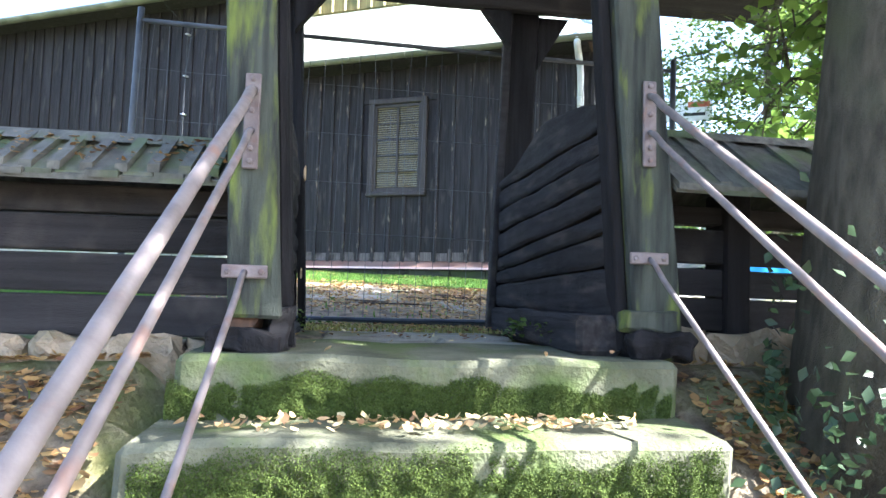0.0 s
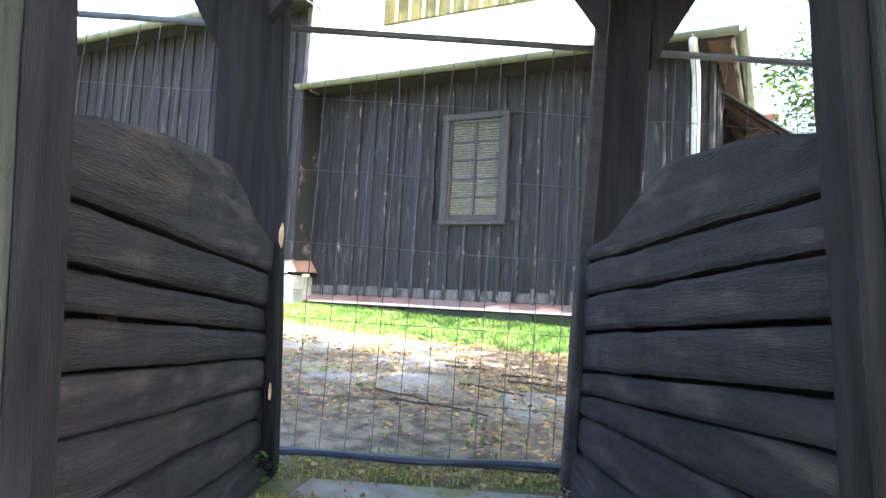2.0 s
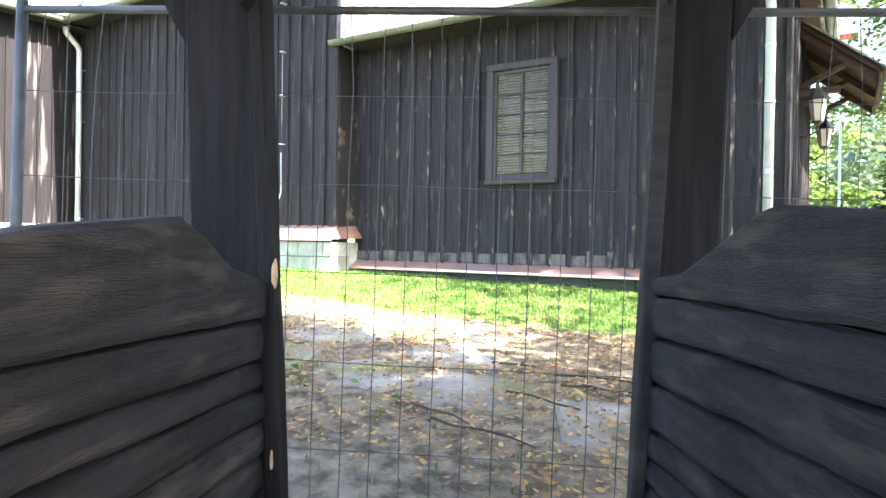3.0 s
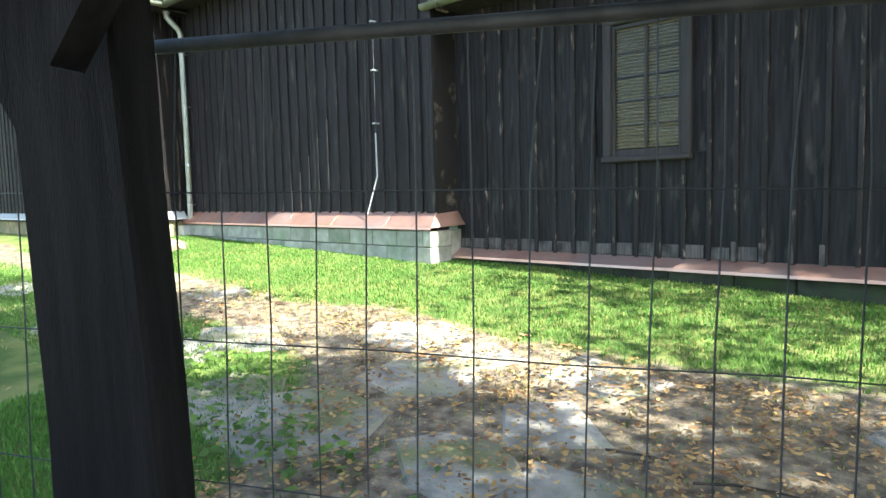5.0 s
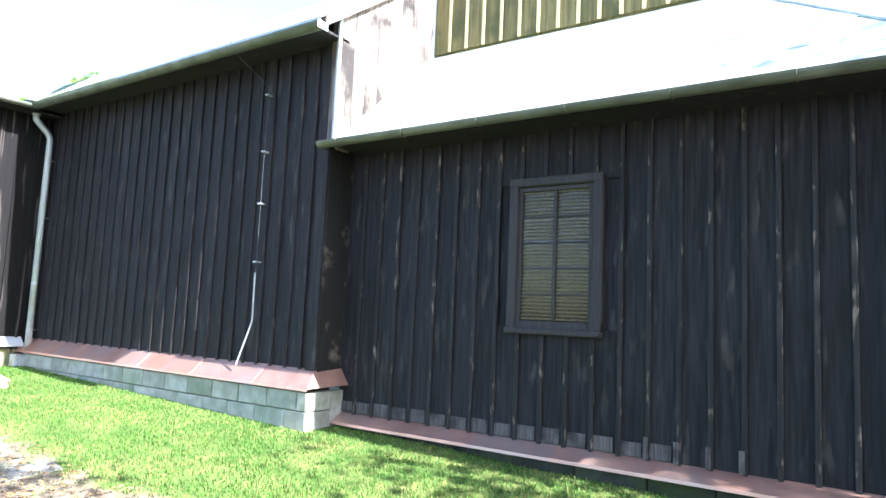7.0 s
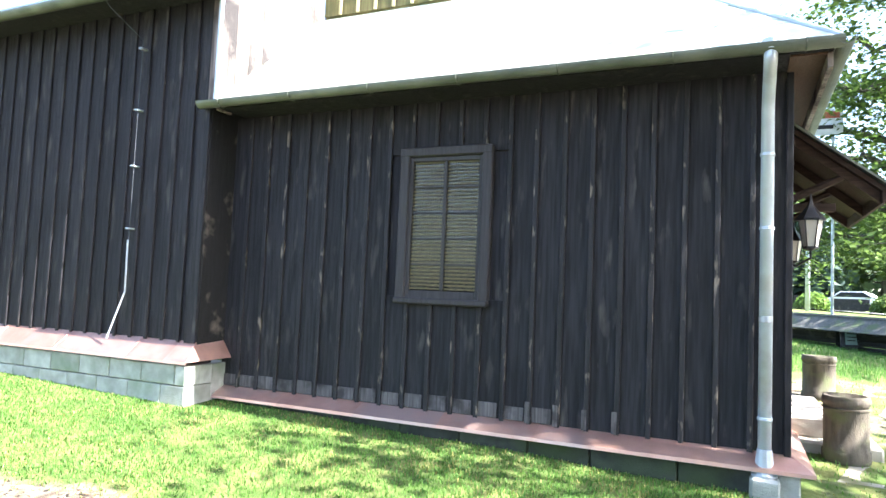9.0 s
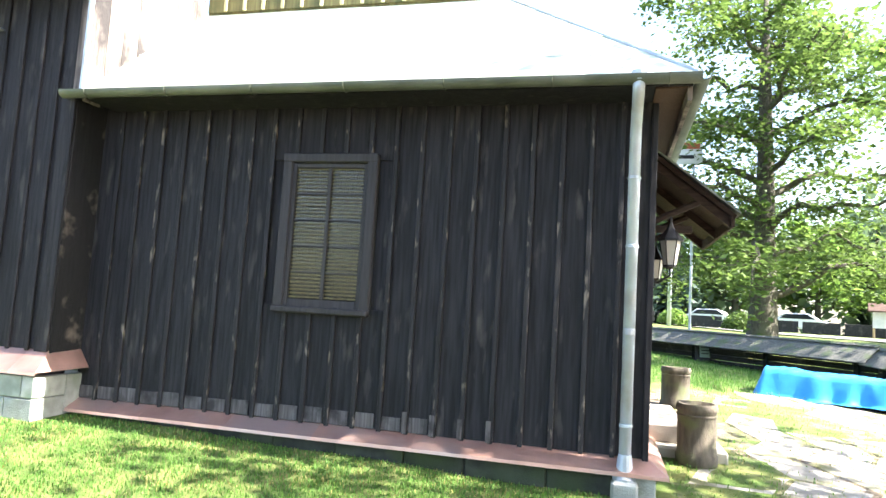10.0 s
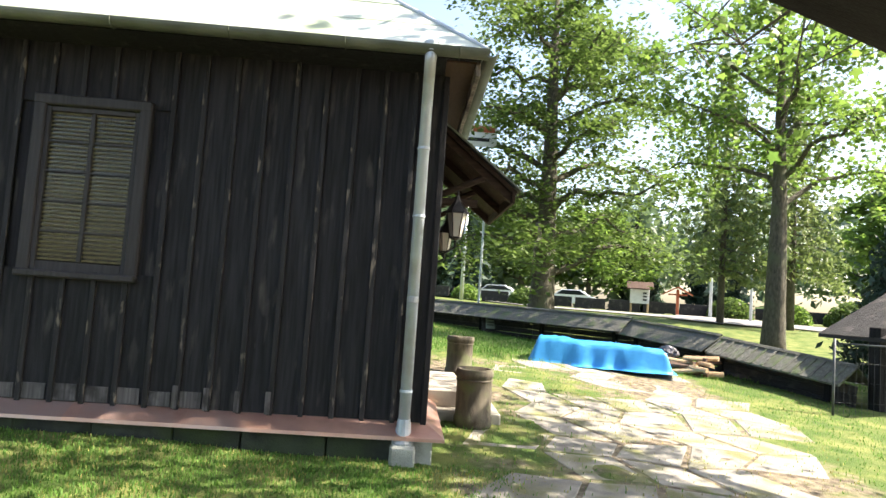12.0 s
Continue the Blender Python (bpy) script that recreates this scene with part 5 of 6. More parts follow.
# ---- churchyard wall with its little roof ----
def yard_wall(name, p0, p1, label, z_base, wall_top, ridge, half, boards=True, stones=True, gaps=(), pitch=(0.17, 0.23), strip=(0.05, 0.018)):
    """Plank wall on stones between two places (x, y), with a boarded roof of two slopes."""
    p0, p1 = Vector((*p0, 0)), Vector((*p1, 0))
    d = (p1 - p0)
    ln = d.length
    m = Matrix.Translation(p0) @ Matrix.Rotation(math.atan2(d.y, d.x), 4, "Z")
    w = base(name, m, label, "wall", kind="structure")
    za, zb = z_base

    def zof(x):
        return za + (zb - za) * x / ln
    sh = math.atan2(zb - za, ln)
    tilt = Matrix.Translation((0, 0, za)) @ Matrix.Rotation(-sh, 4, "Y")
    if stones:
        x = 0.0
        while x < ln:
            s = min(random.uniform(0.3, 0.7), ln - x)
            b = gnarled((x, -0.17, -0.45), (x + s - 0.006, 0.16, random.uniform(-0.05, 0.01)), 0.06, x)
            bmesh.ops.transform(b, matrix=tilt, verts=b.verts[:])
            part("stone", b, M_RUBBLE, w)
            x += s
    z = 0.0
    k = 0
    while z < wall_top - 0.02:
        h = min(random.uniform(0.13, 0.19), wall_top - z)
        gap = 0.008 if not (k + 1 in gaps) else 0.022
        x = 0.0
        while x < ln - 0.01:
            s = min(3.2, ln - x)
            part("plank", boxed((x, -0.06 + random.uniform(-0.008, 0.008), z), (x + s - 0.004, 0.04, z + h - gap), 0.008, tilt, 0.003, 4), M_BEAM, w)
            x += s
        z += h
        k += 1
    x = 0.4
    while x < ln:
        part("wall_post", boxed((x, -0.09, -0.05), (x + 0.12, 0.09, wall_top + 0.06), 0.01, tilt), M_POSTDARK, w)
        x += 2.4
    eave = wall_top + 0.0
    for s in (-1, 1):
        bm = bmesh.new()
        prism(bm, [(0, ridge - 0.02), (s * half, eave - 0.02), (s * half, eave), (0, ridge)], 0, ln, "x")
        bmesh.ops.transform(bm, matrix=tilt, verts=bm.verts[:])
        part("roof_deck", bm, M_ROOFBOARD, w)
        if boards:
            x = 0.0
            while x < ln - 0.02:
                bw = min(random.uniform(*pitch), ln - x)
                bm = bmesh.new()
                t = random.uniform(0.012, 0.02)
                e = random.uniform(-0.015, 0.02)
                prism(bm, [(0, ridge), (s * (half + e), eave - s * s * e * (ridge - eave) / half), (s * (half + e), eave + t), (0, ridge + t)], x + 0.004, x + bw - 0.004, "x")
                bmesh.ops.transform(bm, matrix=tilt, verts=bm.verts[:])
                part("roof_board", bm, M_ROOFBOARD, w)
                bm = bmesh.new()
                prism(bm, [(0, ridge + t), (s * half, eave + t), (s * half, eave + t + strip[1]), (0, ridge + t + strip[1])], x + bw - strip[0] / 2, x + bw + strip[0] / 2, "x")
                bmesh.ops.transform(bm, matrix=tilt, verts=bm.verts[:])
                part("cover_strip", bm, M_ROOFBOARD, w)
                x += bw
    bm = bmesh.new()
    prism(bm, [(-0.06, ridge + 0.0), (0, ridge + 0.05), (0.06, ridge + 0.0), (0, ridge + 0.02)], 0, ln, "x")
    bmesh.ops.transform(bm, matrix=tilt, verts=bm.verts[:])
    part("ridge_cap", bm, M_ROOFBOARD, w)
    return w


yard_wall("wall_south", gate_to_world(-9.0, 2.22), gate_to_world(0.20, 2.22), "black plank churchyard wall on stones under a boarded roof", (0.06, 0.06), 0.575, 0.735, 0.25, pitch=(0.085, 0.12), strip=(0.042, 0.03))
yard_wall("wall_south", gate_to_world(1.80, 2.30), gate_to_world(5.6, 2.30), "gappy black plank wall under a dark boarded roof", (0.13, 0.07), 0.55, 0.84, 0.42, gaps=(2, 3))
E0 = gate_to_world(5.6, 2.30)
yard_wall("wall_east_yard", E0, (8.0, 12.5), "long plank churchyard wall on the east side", (0.06, 0.25), 0.66, 0.92, 0.42, boards=False)
yard_wall("wall_far", (7.3, 14.9), (6.2, 17.6), "low plank churchyard wall with a grey boarded roof", (0.32, 0.58), 0.60, 0.92, 0.46)
yard_wall("wall_far", (6.2, 17.6), (5.3, 20.6), "low plank churchyard wall with a grey boarded roof", (0.58, 0.74), 0.62, 0.96, 0.50, boards=False, gaps=(2,))
yard_wall("wall_far", (5.3, 20.6), (-1.5, 28.5), "low plank churchyard wall with a grey boarded roof", (0.74, 0.85), 0.66, 1.02, 0.55, boards=False, gaps=(2,))
yard_wall("wall_far", (-1.5, 28.5), (-20, 32), "far plank churchyard wall behind the church", (0.85, 1.0), 0.66, 1.0, 0.5, boards=False)

# leaves lying on the roof of the wall
n = 130
us = rng.choice([-0.62, -0.35, -0.02, 0.1], n) + rng.normal(0, 0.10, n)
ds = rng.uniform(0.02, 0.23, n)
x, y = gate_to_world(us, 2.22 - ds)
z = 0.06 + 0.735 - ds * (0.16 / 0.25) + 0.045
ob = fallen("fallen_leaves", np.stack([x, y, z], 1), rng.uniform(0.013, 0.028, n), M_DRY, rng)
tagged(ob, "dry brown leaves caught on the wall roof", "leaves", kind="stuff")

# ---- mesh fence panel behind the gate ----
def mesh_fence(m, width, height_, label, step=0.107, rowstep=0.315):
    f = base("mesh_fence", m, label, "fence", "site fence panels")
    part("top_rail", tube(bmesh.new(), [(0, 0, height_), (width, 0, height_)], 0.0145, 12), M_GALV, f, smooth=True)
    part("bottom_rail", tube(bmesh.new(), [(0, 0, 0.03), (width, 0, 0.03)], 0.0145, 12), M_GALV, f, smooth=True)
    for x in (0.0, width):
        part("post", tube(bmesh.new(), [(x, 0, -0.05), (x, 0, height_ + 0.08)], 0.02, 12), M_GALV, f, smooth=True)
    x = step * 0.73
    while x < width:
        wob = [(x + random.uniform(-0.004, 0.004), random.uniform(-0.004, 0.004), 0.03 + (height_ - 0.0) * k / 6) for k in range(6)]
        wob.append((x + random.uniform(-0.02, 0.02), 0.02, height_ + random.uniform(0.008, 0.016)))
        part("upright_wire", tube(bmesh.new(), wob, 0.0019, 5), M_GALV, f)
        x += step
    z = height_ - 0.30
    while z > 0.1:
        part("level_wire", tube(bmesh.new(), [(width * k / 10, 0.004, z + random.uniform(-0.004, 0.004)) for k in range(11)], 0.0017, 5), M_GALV, f)
        z -= rowstep
    return f


mesh_fence(GATE @ pose(-0.80, 3.74, 0.08, 0, 1.2, 0), 3.5, 1.822, "galvanised wire mesh site fence panel behind the gate")
mesh_fence(pose(6.35, 14.0, 0.30, 0, 0, 5), 3.4, 1.35, "wire mesh fence panel by the far gateway")
hose = base("hose", pose(0, 0, 0), "dark hose lying along the threshold", "hose")
bm = bmesh.new()
tube(bm, [(*gate_to_world(0.2 + 0.14 * k, 3.70 + 0.03 * math.sin(k)), 0.085) for k in range(12)], 0.014, 8)
part("tube", bm, M_HOSE, hose, smooth=True)

# dark shelter by the far gateway
shel = base("gate_shelter", pose(8.5, 14.9, 0.25, 0, 0, 12), "dark timber gate shelter with a shingled roof", "shelter")
for a in (0.0, 2.2):
    part("post", boxed((a - 1.0, -0.1, 0), (a - 0.78, 0.12, 1.7), 0.012, rough=0.005), M_POSTDARK, shel)
bm = bmesh.new()
prism(bm, [(-1.0, 1.45), (0.9, 2.45), (2.8, 1.45), (2.8, 1.52), (0.9, 2.55), (-1.0, 1.52)], -0.9, 1.2, "y")
part("roof", bm, M_BEAM, shel)
for k in range(6):
    part("plank", boxed((-0.76, 0.0, 0.08 + k * 0.14), (1.2, 0.05, 0.21 + k * 0.14), 0.006, rough=0.003), M_BEAM, shel)

# ---- paving slabs ----
pav = base("slab_path", pose(0, 0, 0), "scattered worn grey paving slabs sunk in the ground", "paving", kind="structure")


def slab(cx, cy, r, seed, thick=0.07, mat=M_SLAB, sx=1.0, proud=0.025):
    rs = random.Random(seed)
    cnt = rs.choice((4, 5, 5, 6))
    a0 = rs.uniform(0, 6.28)
    pts = []
    for k in range(cnt):
        a = a0 + 2 * math.pi * (k + rs.uniform(-0.18, 0.18)) / cnt
        rad = r * rs.uniform(0.82, 1.12)
        pts.append((cx + sx * rad * math.cos(a), cy + rad * math.sin(a)))
    bm = bmesh.new()
    zc = [float(height(*p)) for p in pts]
    top = [bm.verts.new((cx + (p[0] - cx) * 0.95, cy + (p[1] - cy) * 0.95, z + proud)) for p, z in zip(pts, zc)]
    rim = [bm.verts.new((p[0], p[1], z + proud - 0.012)) for p, z in zip(pts, zc)]
    low = [bm.verts.new((p[0], p[1], z - thick)) for p, z in zip(pts, zc)]
    bm.faces.new(top)
    for i in range(cnt):
        j = (i + 1) % cnt
        bm.faces.new((rim[i], rim[j], top[j], top[i]))
        bm.faces.new((low[i], low[j], rim[j], rim[i]))
    bmesh.ops.recalc_face_normals(bm, faces=bm.faces[:])
    part("slab", bm, mat, pav)


rs = random.Random(5)
count = 0
for ix in range(-11, 1):
    for iy in range(3):
        cx, cy = ix * 0.95 + rs.uniform(-0.15, 0.15) - 0.4, 4.95 + iy * 0.78 + rs.uniform(-0.12, 0.12)
        if rs.random() < (0.62 if cx > -6 else 0.4):
            slab(cx, cy, rs.uniform(0.36, 0.52), count, sx=1.15, proud=0.014)
        count += 1
NXS, NYS, PIT = 9, 13, 0.78
lattice = {(i, j): (0.05 + i * PIT + rs.uniform(-0.17, 0.17) + 0.3 * (j % 2), 7.3 + j * PIT + rs.uniform(-0.15, 0.15)) for i in range(NXS + 1) for j in range(NYS + 1)}
for i in range(NXS):
    for j in range(NYS):
        q = [lattice[i, j], lattice[i + 1, j], lattice[i + 1, j + 1], lattice[i, j + 1]]
        cx, cy = sum(a for a, _ in q) / 4, sum(c for _, c in q) / 4
        if (cx < 0.5 and cy > 8.9) or (cx < 1.3 and cy > 11.0) or cx - 0.12 * (cy - 8) > 4.0:
            continue
        if rs.random() < (0.08 if cy < 13.5 else 0.4):
            continue
        bm = bmesh.new()
        q = [(cx + (a - cx) * rs.uniform(0.9, 0.97), cy + (c - cy) * rs.uniform(0.9, 0.97)) for a, c in q]
        pr = rs.uniform(0.002, 0.014)
        top = [bm.verts.new((cx + (a - cx) * 0.96, cy + (c - cy) * 0.96, float(height(a, c)) + pr)) for a, c in q]
        rim = [bm.verts.new((a, c, float(height(a, c)) + pr - 0.012)) for a, c in q]
        low = [bm.verts.new((a, c, float(height(a, c)) - 0.06)) for a, c in q]
        bm.faces.new(top)
        for k in range(4):
            m = (k + 1) % 4
            bm.faces.new((rim[k], rim[m], top[m], top[k]))
            bm.faces.new((low[k], low[m], rim[m], rim[k]))
        bmesh.ops.recalc_face_normals(bm, faces=bm.faces[:])
        part("slab", bm, M_SLAB, pav)


# ---- tarpaulin, logs, board ----
def tarp():
    t = base("tarpaulin", pose(3.42, 16.9, float(height(3.42, 16.9)), 0, 0, -17), "blue tarpaulin draped over a low stack", "tarpaulin")
    nx, ny = 60, 40
    verts, faces = [], []
    for j in range(ny + 1):
        for i in range(nx + 1):
            a, b = i / nx * 2 - 1, j / ny * 2 - 1
            x, y = a * 1.55, b * 0.85
            inx, iny = max(0, abs(x) - 1.22), max(0, abs(y) - 0.42)
            d = math.hypot(inx, iny)
            z = 0.53 - 0.05 * (a + 1) - d * 1.7 - 0.10 * b * b - 0.05 * max(0, abs(a) - 0.5) + 0.014 * math.sin(6 * a + 2 * b) * (1 - d)
            wr = 0.035 * noise.noise(Vector((x * 3.2, y * 3.2, 1))) + 0.02 * noise.noise(Vector((x * 8, y * 8, 3)))
            fold = 0.05 * math.sin(x * 9 + 2 * math.sin(x * 3)) * min(1, iny * 3) + 0.05 * math.sin(y * 11) * min(1, inx * 3)
            z = max(z + wr * 1.3, 0.012)
            y -= (0.30 * max(0, iny - 0.02) - fold * 1.0) * (1 if y > 0 else -1)
            x -= (0.35 * inx) * (1 if x > 0 else -1)
            verts.append((x, y, z))
    for j in range(ny):
        for i in range(nx):
            k = j * (nx + 1) + i
            faces.append((k, k + 1, k + nx + 2, k + nx + 1))
    raw("sheet", verts, faces, M_TARP, t, True)
    part("stack", boxed((-1.0, -0.3, 0), (1.0, 0.3, 0.34), 0.03, rough=0.02), M_BROWNWOOD, t)
    return t


tarp()
for i in range(13):
    a, l, r = random.uniform(-50, 30), random.uniform(0.35, 0.7), random.uniform(0.045, 0.085)
    px, py = 5.35 + random.uniform(-0.4, 0.55), 17.0 + random.uniform(-0.35, 0.25)
    b = bmesh.new()
    prism(b, [(r * math.cos(t) * random.uniform(0.8, 1.1), r * math.sin(t) * random.uniform(0.8, 1.1)) for t in np.linspace(-0.3, math.pi + 0.3, 7)], -l / 2, l / 2, "y")
    lg = base("split_log", pose(px, py, float(height(px, py)) + 0.05 + 0.09 * (i % 4), random.uniform(-8, 8), random.uniform(-20, 20), a + 60), "split pale firewood log in a loose heap", "log", "firewood heap")
    part("wood", b, M_PALEWOOD if i % 3 else M_BROWNWOOD, lg)
foil = base("foil_bundle", pose(5.0, 17.35, float(height(5.0, 17.35)) + 0.38), "crumpled dark plastic bundle on the logs", "bundle")
b = bmesh.new()
bmesh.ops.create_icosphere(b, subdivisions=3, radius=0.2)
for v in b.verts:
    v.co *= 1 + 0.35 * noise.noise(v.co * 12)
    v.co.z *= 0.7
part("sheet", b, M_FOIL, foil)
info = base("info_board", pose(2.1, 24.1, 0.85, 0, 0, 10), "small glazed notice board leaning on the wall", "notice board")
part("frame", boxed((-0.28, -0.04, 0.0), (0.28, 0.04, 0.72), 0.02, Matrix.Rotation(radians(-10), 4, "X")), M_BLACKMETAL, info)
part("panel", boxed((-0.17, -0.052, 0.24), (0.17, -0.044, 0.62), 0.004, Matrix.Rotation(radians(-10), 4, "X")), M_GREENBOX, info)
for i in range(3):
    part("text_bar", boxed((-0.12, -0.058, 0.52 - i * 0.09), (0.12 - 0.05 * (i == 2), -0.053, 0.545 - i * 0.09), 0, Matrix.Rotation(radians(-10), 4, "X")), M_BLACKMETAL, info)


# ---- trees ----
def bent(p0, p1, sag, segs, rs, wob):
    p0, p1 = np.array(p0, float), np.array(p1, float)
    out = []
    for k in range(segs + 1):
        f = k / segs
        p = p0 + (p1 - p0) * f
        p[2] += sag * math.sin(math.pi * f)
        if 0 < k:
            p += rs.normal(0, wob, 3)
        out.append(tuple(p))
    return out


def broadleaf(m, label, h, r, crown_r, crown_lo, leaves, leaf, seed, mat, lean=(0, 0), limbs=16, spread_down=0.2, gap=1.0, ivy=0, squash=1.0, sector=None, lobed=None):
    """A tapered trunk with bowed limbs and a ragged crown of separate leaves round the twigs."""
    rs = np.random.default_rng(seed)
    t = base("tree", m, label, "tree")
    trunk = bmesh.new()
    pts = [(lean[0] * f + 0.05 * math.sin(5 * f), lean[1] * f + 0.05 * math.sin(4 * f + 1), h * 0.85 * f - 0.3) for f in np.linspace(0, 1, 12)]
    tube(trunk, pts, [r * (1.25 if k == 0 else 1.08 if k == 1 else 1) * (1 - 0.075 * k) for k in range(12)], 18)
    for v in trunk.verts:
        a = math.atan2(v.co.y, v.co.x)
        s = 1 + 0.05 * math.sin(5 * a + v.co.z) + 0.03 * math.sin(11 * a + 3 * v.co.z)
        v.co.x, v.co.y = v.co.x * s, v.co.y * s
    part("trunk", trunk, M_BARK, t, smooth=True)
    br = bmesh.new()
    tips = []
    for k in range(limbs):
        f = crown_lo + (0.84 - crown_lo) * (k + 0.5) / limbs
        a = k * 2.4 + rs.uniform(-0.4, 0.4)
        if sector and f < 0.62:
            a = sector[0] + (a % (2 * math.pi)) / (2 * math.pi) * (sector[1] - sector[0])
        z0 = h * f
        i = min(11, int(f / 0.85 * 11))
        p0 = np.array([pts[i][0], pts[i][1], z0])
        ln = crown_r * (1.0 - 0.55 * max(0, f - 0.45) / 0.55) * rs.uniform(0.75, 1.1)
        p1 = p0 + [ln * math.cos(a), ln * math.sin(a) * squash, ln * (0.5 * (1 - spread_down) - spread_down * 0.9 * rs.uniform(0.2, 1))]
        path = bent(p0, p1, ln * 0.12, 7, rs, 0.03 * ln)
        r0 = r * (0.35 - 0.2 * f)
        tube(br, path, [r0 * (1 - 0.12 * q) for q in range(8)], 7)
        for q in range(2, 8):
            for _ in range(3):
                s0 = np.array(path[q])
                d = rs.normal(size=3)
                d[2] = d[2] * 0.6 - spread_down * 0.5
                d /= np.linalg.norm(d)
                s1 = s0 + d * ln * rs.uniform(0.16, 0.34)
                tube(br, [tuple(s0), tuple((s0 + s1) / 2 + rs.normal(0, 0.04, 3)), tuple(s1)], [0.018, 0.012, 0.005], 4, False)
                for g in (0.3, 0.65, 1.0):
                    tips.append(s0 + (s1 - s0) * g)
    tagged(part("branch_work", br, M_BARK, t), kind="stuff")
    tips = np.array(tips)
    pick = tips[rs.integers(0, len(tips), leaves)]
    c = pick + rs.normal(0, 0.30 * gap, (leaves, 3)) * [1, 1, 0.7]
    if lobed is None:
        crown = sheet_of_quads("crown", c, leaf * rs.uniform(0.6, 1.3, leaves), mat, rs, t, 0.25)
    else:
        crown = lobed_leaves("crown", c, leaf * rs.uniform(0.6, 1.3, leaves), mat, rs, t, 5, lobed)
    tagged(crown, kind="stuff")
    if ivy:
        a = rs.uniform(0, 6.28, ivy)
        z = rs.beta(1, 4, ivy) * 1.3 - 0.2
        rr = r * (1.25 - 0.1 * z) + rs.uniform(0, 0.05, ivy) + np.clip(0.3 - z, 0, 0.5) * rs.uniform(0, 0.9, ivy)
        iv = sheet_of_quads("ivy", np.stack([rr * np.cos(a), rr * np.sin(a), z], 1), rs.uniform(0.018, 0.04, ivy), M_IVY, rs, t)
        tagged(iv, "dark ivy round the foot of the trunk", kind="stuff")
    return t


def conifer(m, label, h, r, crown_r, lo, n_whorls, needles, seed, mat, droop=0.35, size=0.16):
    rs = np.random.default_rng(seed)
    t = base("conifer", m, label, "tree")
    part("trunk", tube(bmesh.new(), [(0, 0, -0.3), (0.05, 0, h * 0.4), (0, 0.05, h)], [r, r * 0.7, 0.02], 12), M_BARK, t, smooth=True)
    br, c = bmesh.new(), []
    for k in range(n_whorls):
        f = lo + (0.98 - lo) * k / n_whorls
        for q in range(5):
            a = 1.3 * k + q * 1.257 + rs.uniform(-0.2, 0.2)
            ln = crown_r * (1 - f) / (1 - lo) * rs.uniform(0.75, 1.1) + 0.15
            p0 = np.array([0, 0, h * f])
            p1 = p0 + [ln * math.cos(a), ln * math.sin(a), -droop * ln]
            tube(br, [tuple(p0), tuple((p0 + p1) / 2 + [0, 0, 0.08 * ln]), tuple(p1)], [0.03, 0.02, 0.006], 4, False)
            cnt = max(6, int(needles / (n_whorls * 5) * (0.4 + 1.2 * (1 - f))))
            g = rs.uniform(0.12, 1.05, cnt)[:, None]
            pts = p0 + (p1 - p0) * g + rs.normal(0, 0.10, (cnt, 3)) * [1.6, 1.6, 1.0] - [0, 0, 0.1]
            c.append(pts)
    tagged(part("branch_work", br, M_BARK, t), kind="stuff")
    c = np.concatenate(c)
    crown = sheet_of_quads("crown", c, size * rs.uniform(0.6, 1.3, len(c)), mat, rs, t, 0.0, 2.4)
    tagged(crown, kind="stuff")
    return t


lime = broadleaf(pose(1.68, 2.42, -0.35), "broad old lime trunk with ivy beside the stairs", 13, 0.42, 4.8, 0.25, 70000, 0.12, 21, M_LEAF, limbs=26, ivy=2600, spread_down=0.2, sector=(-2.2, 1.0))


def low_shoots(tree, starts, reach, leaves, leaf, seed):
    """Long drooping shoots from the trunk, hung with broad rounded leaves on short side twigs."""
    rs = np.random.default_rng(seed)
    wood, c = bmesh.new(), []
    for x, y, z, a in starts:
        p0 = np.array([x, y, z])
        p1 = p0 + [reach * math.cos(a), reach * math.sin(a), -0.35 * reach * rs.uniform(0.2, 1.0)]
        path = bent(p0, p1, 0.5, 9, rs, 0.05)
        tube(wood, path, [0.022 - 0.002 * q for q in range(10)], 6)
        for q in range(2, 10):
            for _ in range(4):
                d = rs.normal(size=3) * [1, 1, 0.6]
                d[2] -= 0.35
                d *= rs.uniform(0.3, 0.75) / np.linalg.norm(d)
                e = np.array(path[q]) + d
                tube(wood, [path[q], tuple((np.array(path[q]) + e) / 2 + [0, 0, 0.04]), tuple(e)], [0.007, 0.005, 0.002], 4, False)
                for g in rs.uniform(0.15, 1.05, leaves):
                    c.append(np.array(path[q]) + d * g + rs.normal(0, 0.05, 3))
    tagged(part("shoot", wood, M_BARK, tree), kind="stuff")
    c = np.array(c)
    tagged(lobed_leaves("shoot_leaves", c, leaf * rs.uniform(0.6, 1.25, len(c)), M_LEAF, rs, tree, 4, 0.12), kind="stuff")


low_shoots(lime, [(0.0, 0.35, 2.0, 1.68), (0.1, 0.35, 2.5, 1.55), (0.2, 0.3, 2.2, 1.4), (-0.05, 0.35, 2.8, 1.62), (0.3, 0.25, 2.4, 1.2)], 2.7, 8, 0.10, 61)
broadleaf(pose(4.9, 30.5, 0.95), "tall lime tree with heavy drooping limbs behind the wall", 17, 0.52, 6.5, 0.12, 30000, 0.15, 22, M_LEAF2, limbs=26, spread_down=0.45, gap=1.3)
broadleaf(pose(10.0, 22.2, 0.8), "slender maple behind the yard wall", 12, 0.33, 4.6, 0.36, 9500, 0.17, 23, M_LEAF, limbs=16, spread_down=0.25, lobed=0.45)
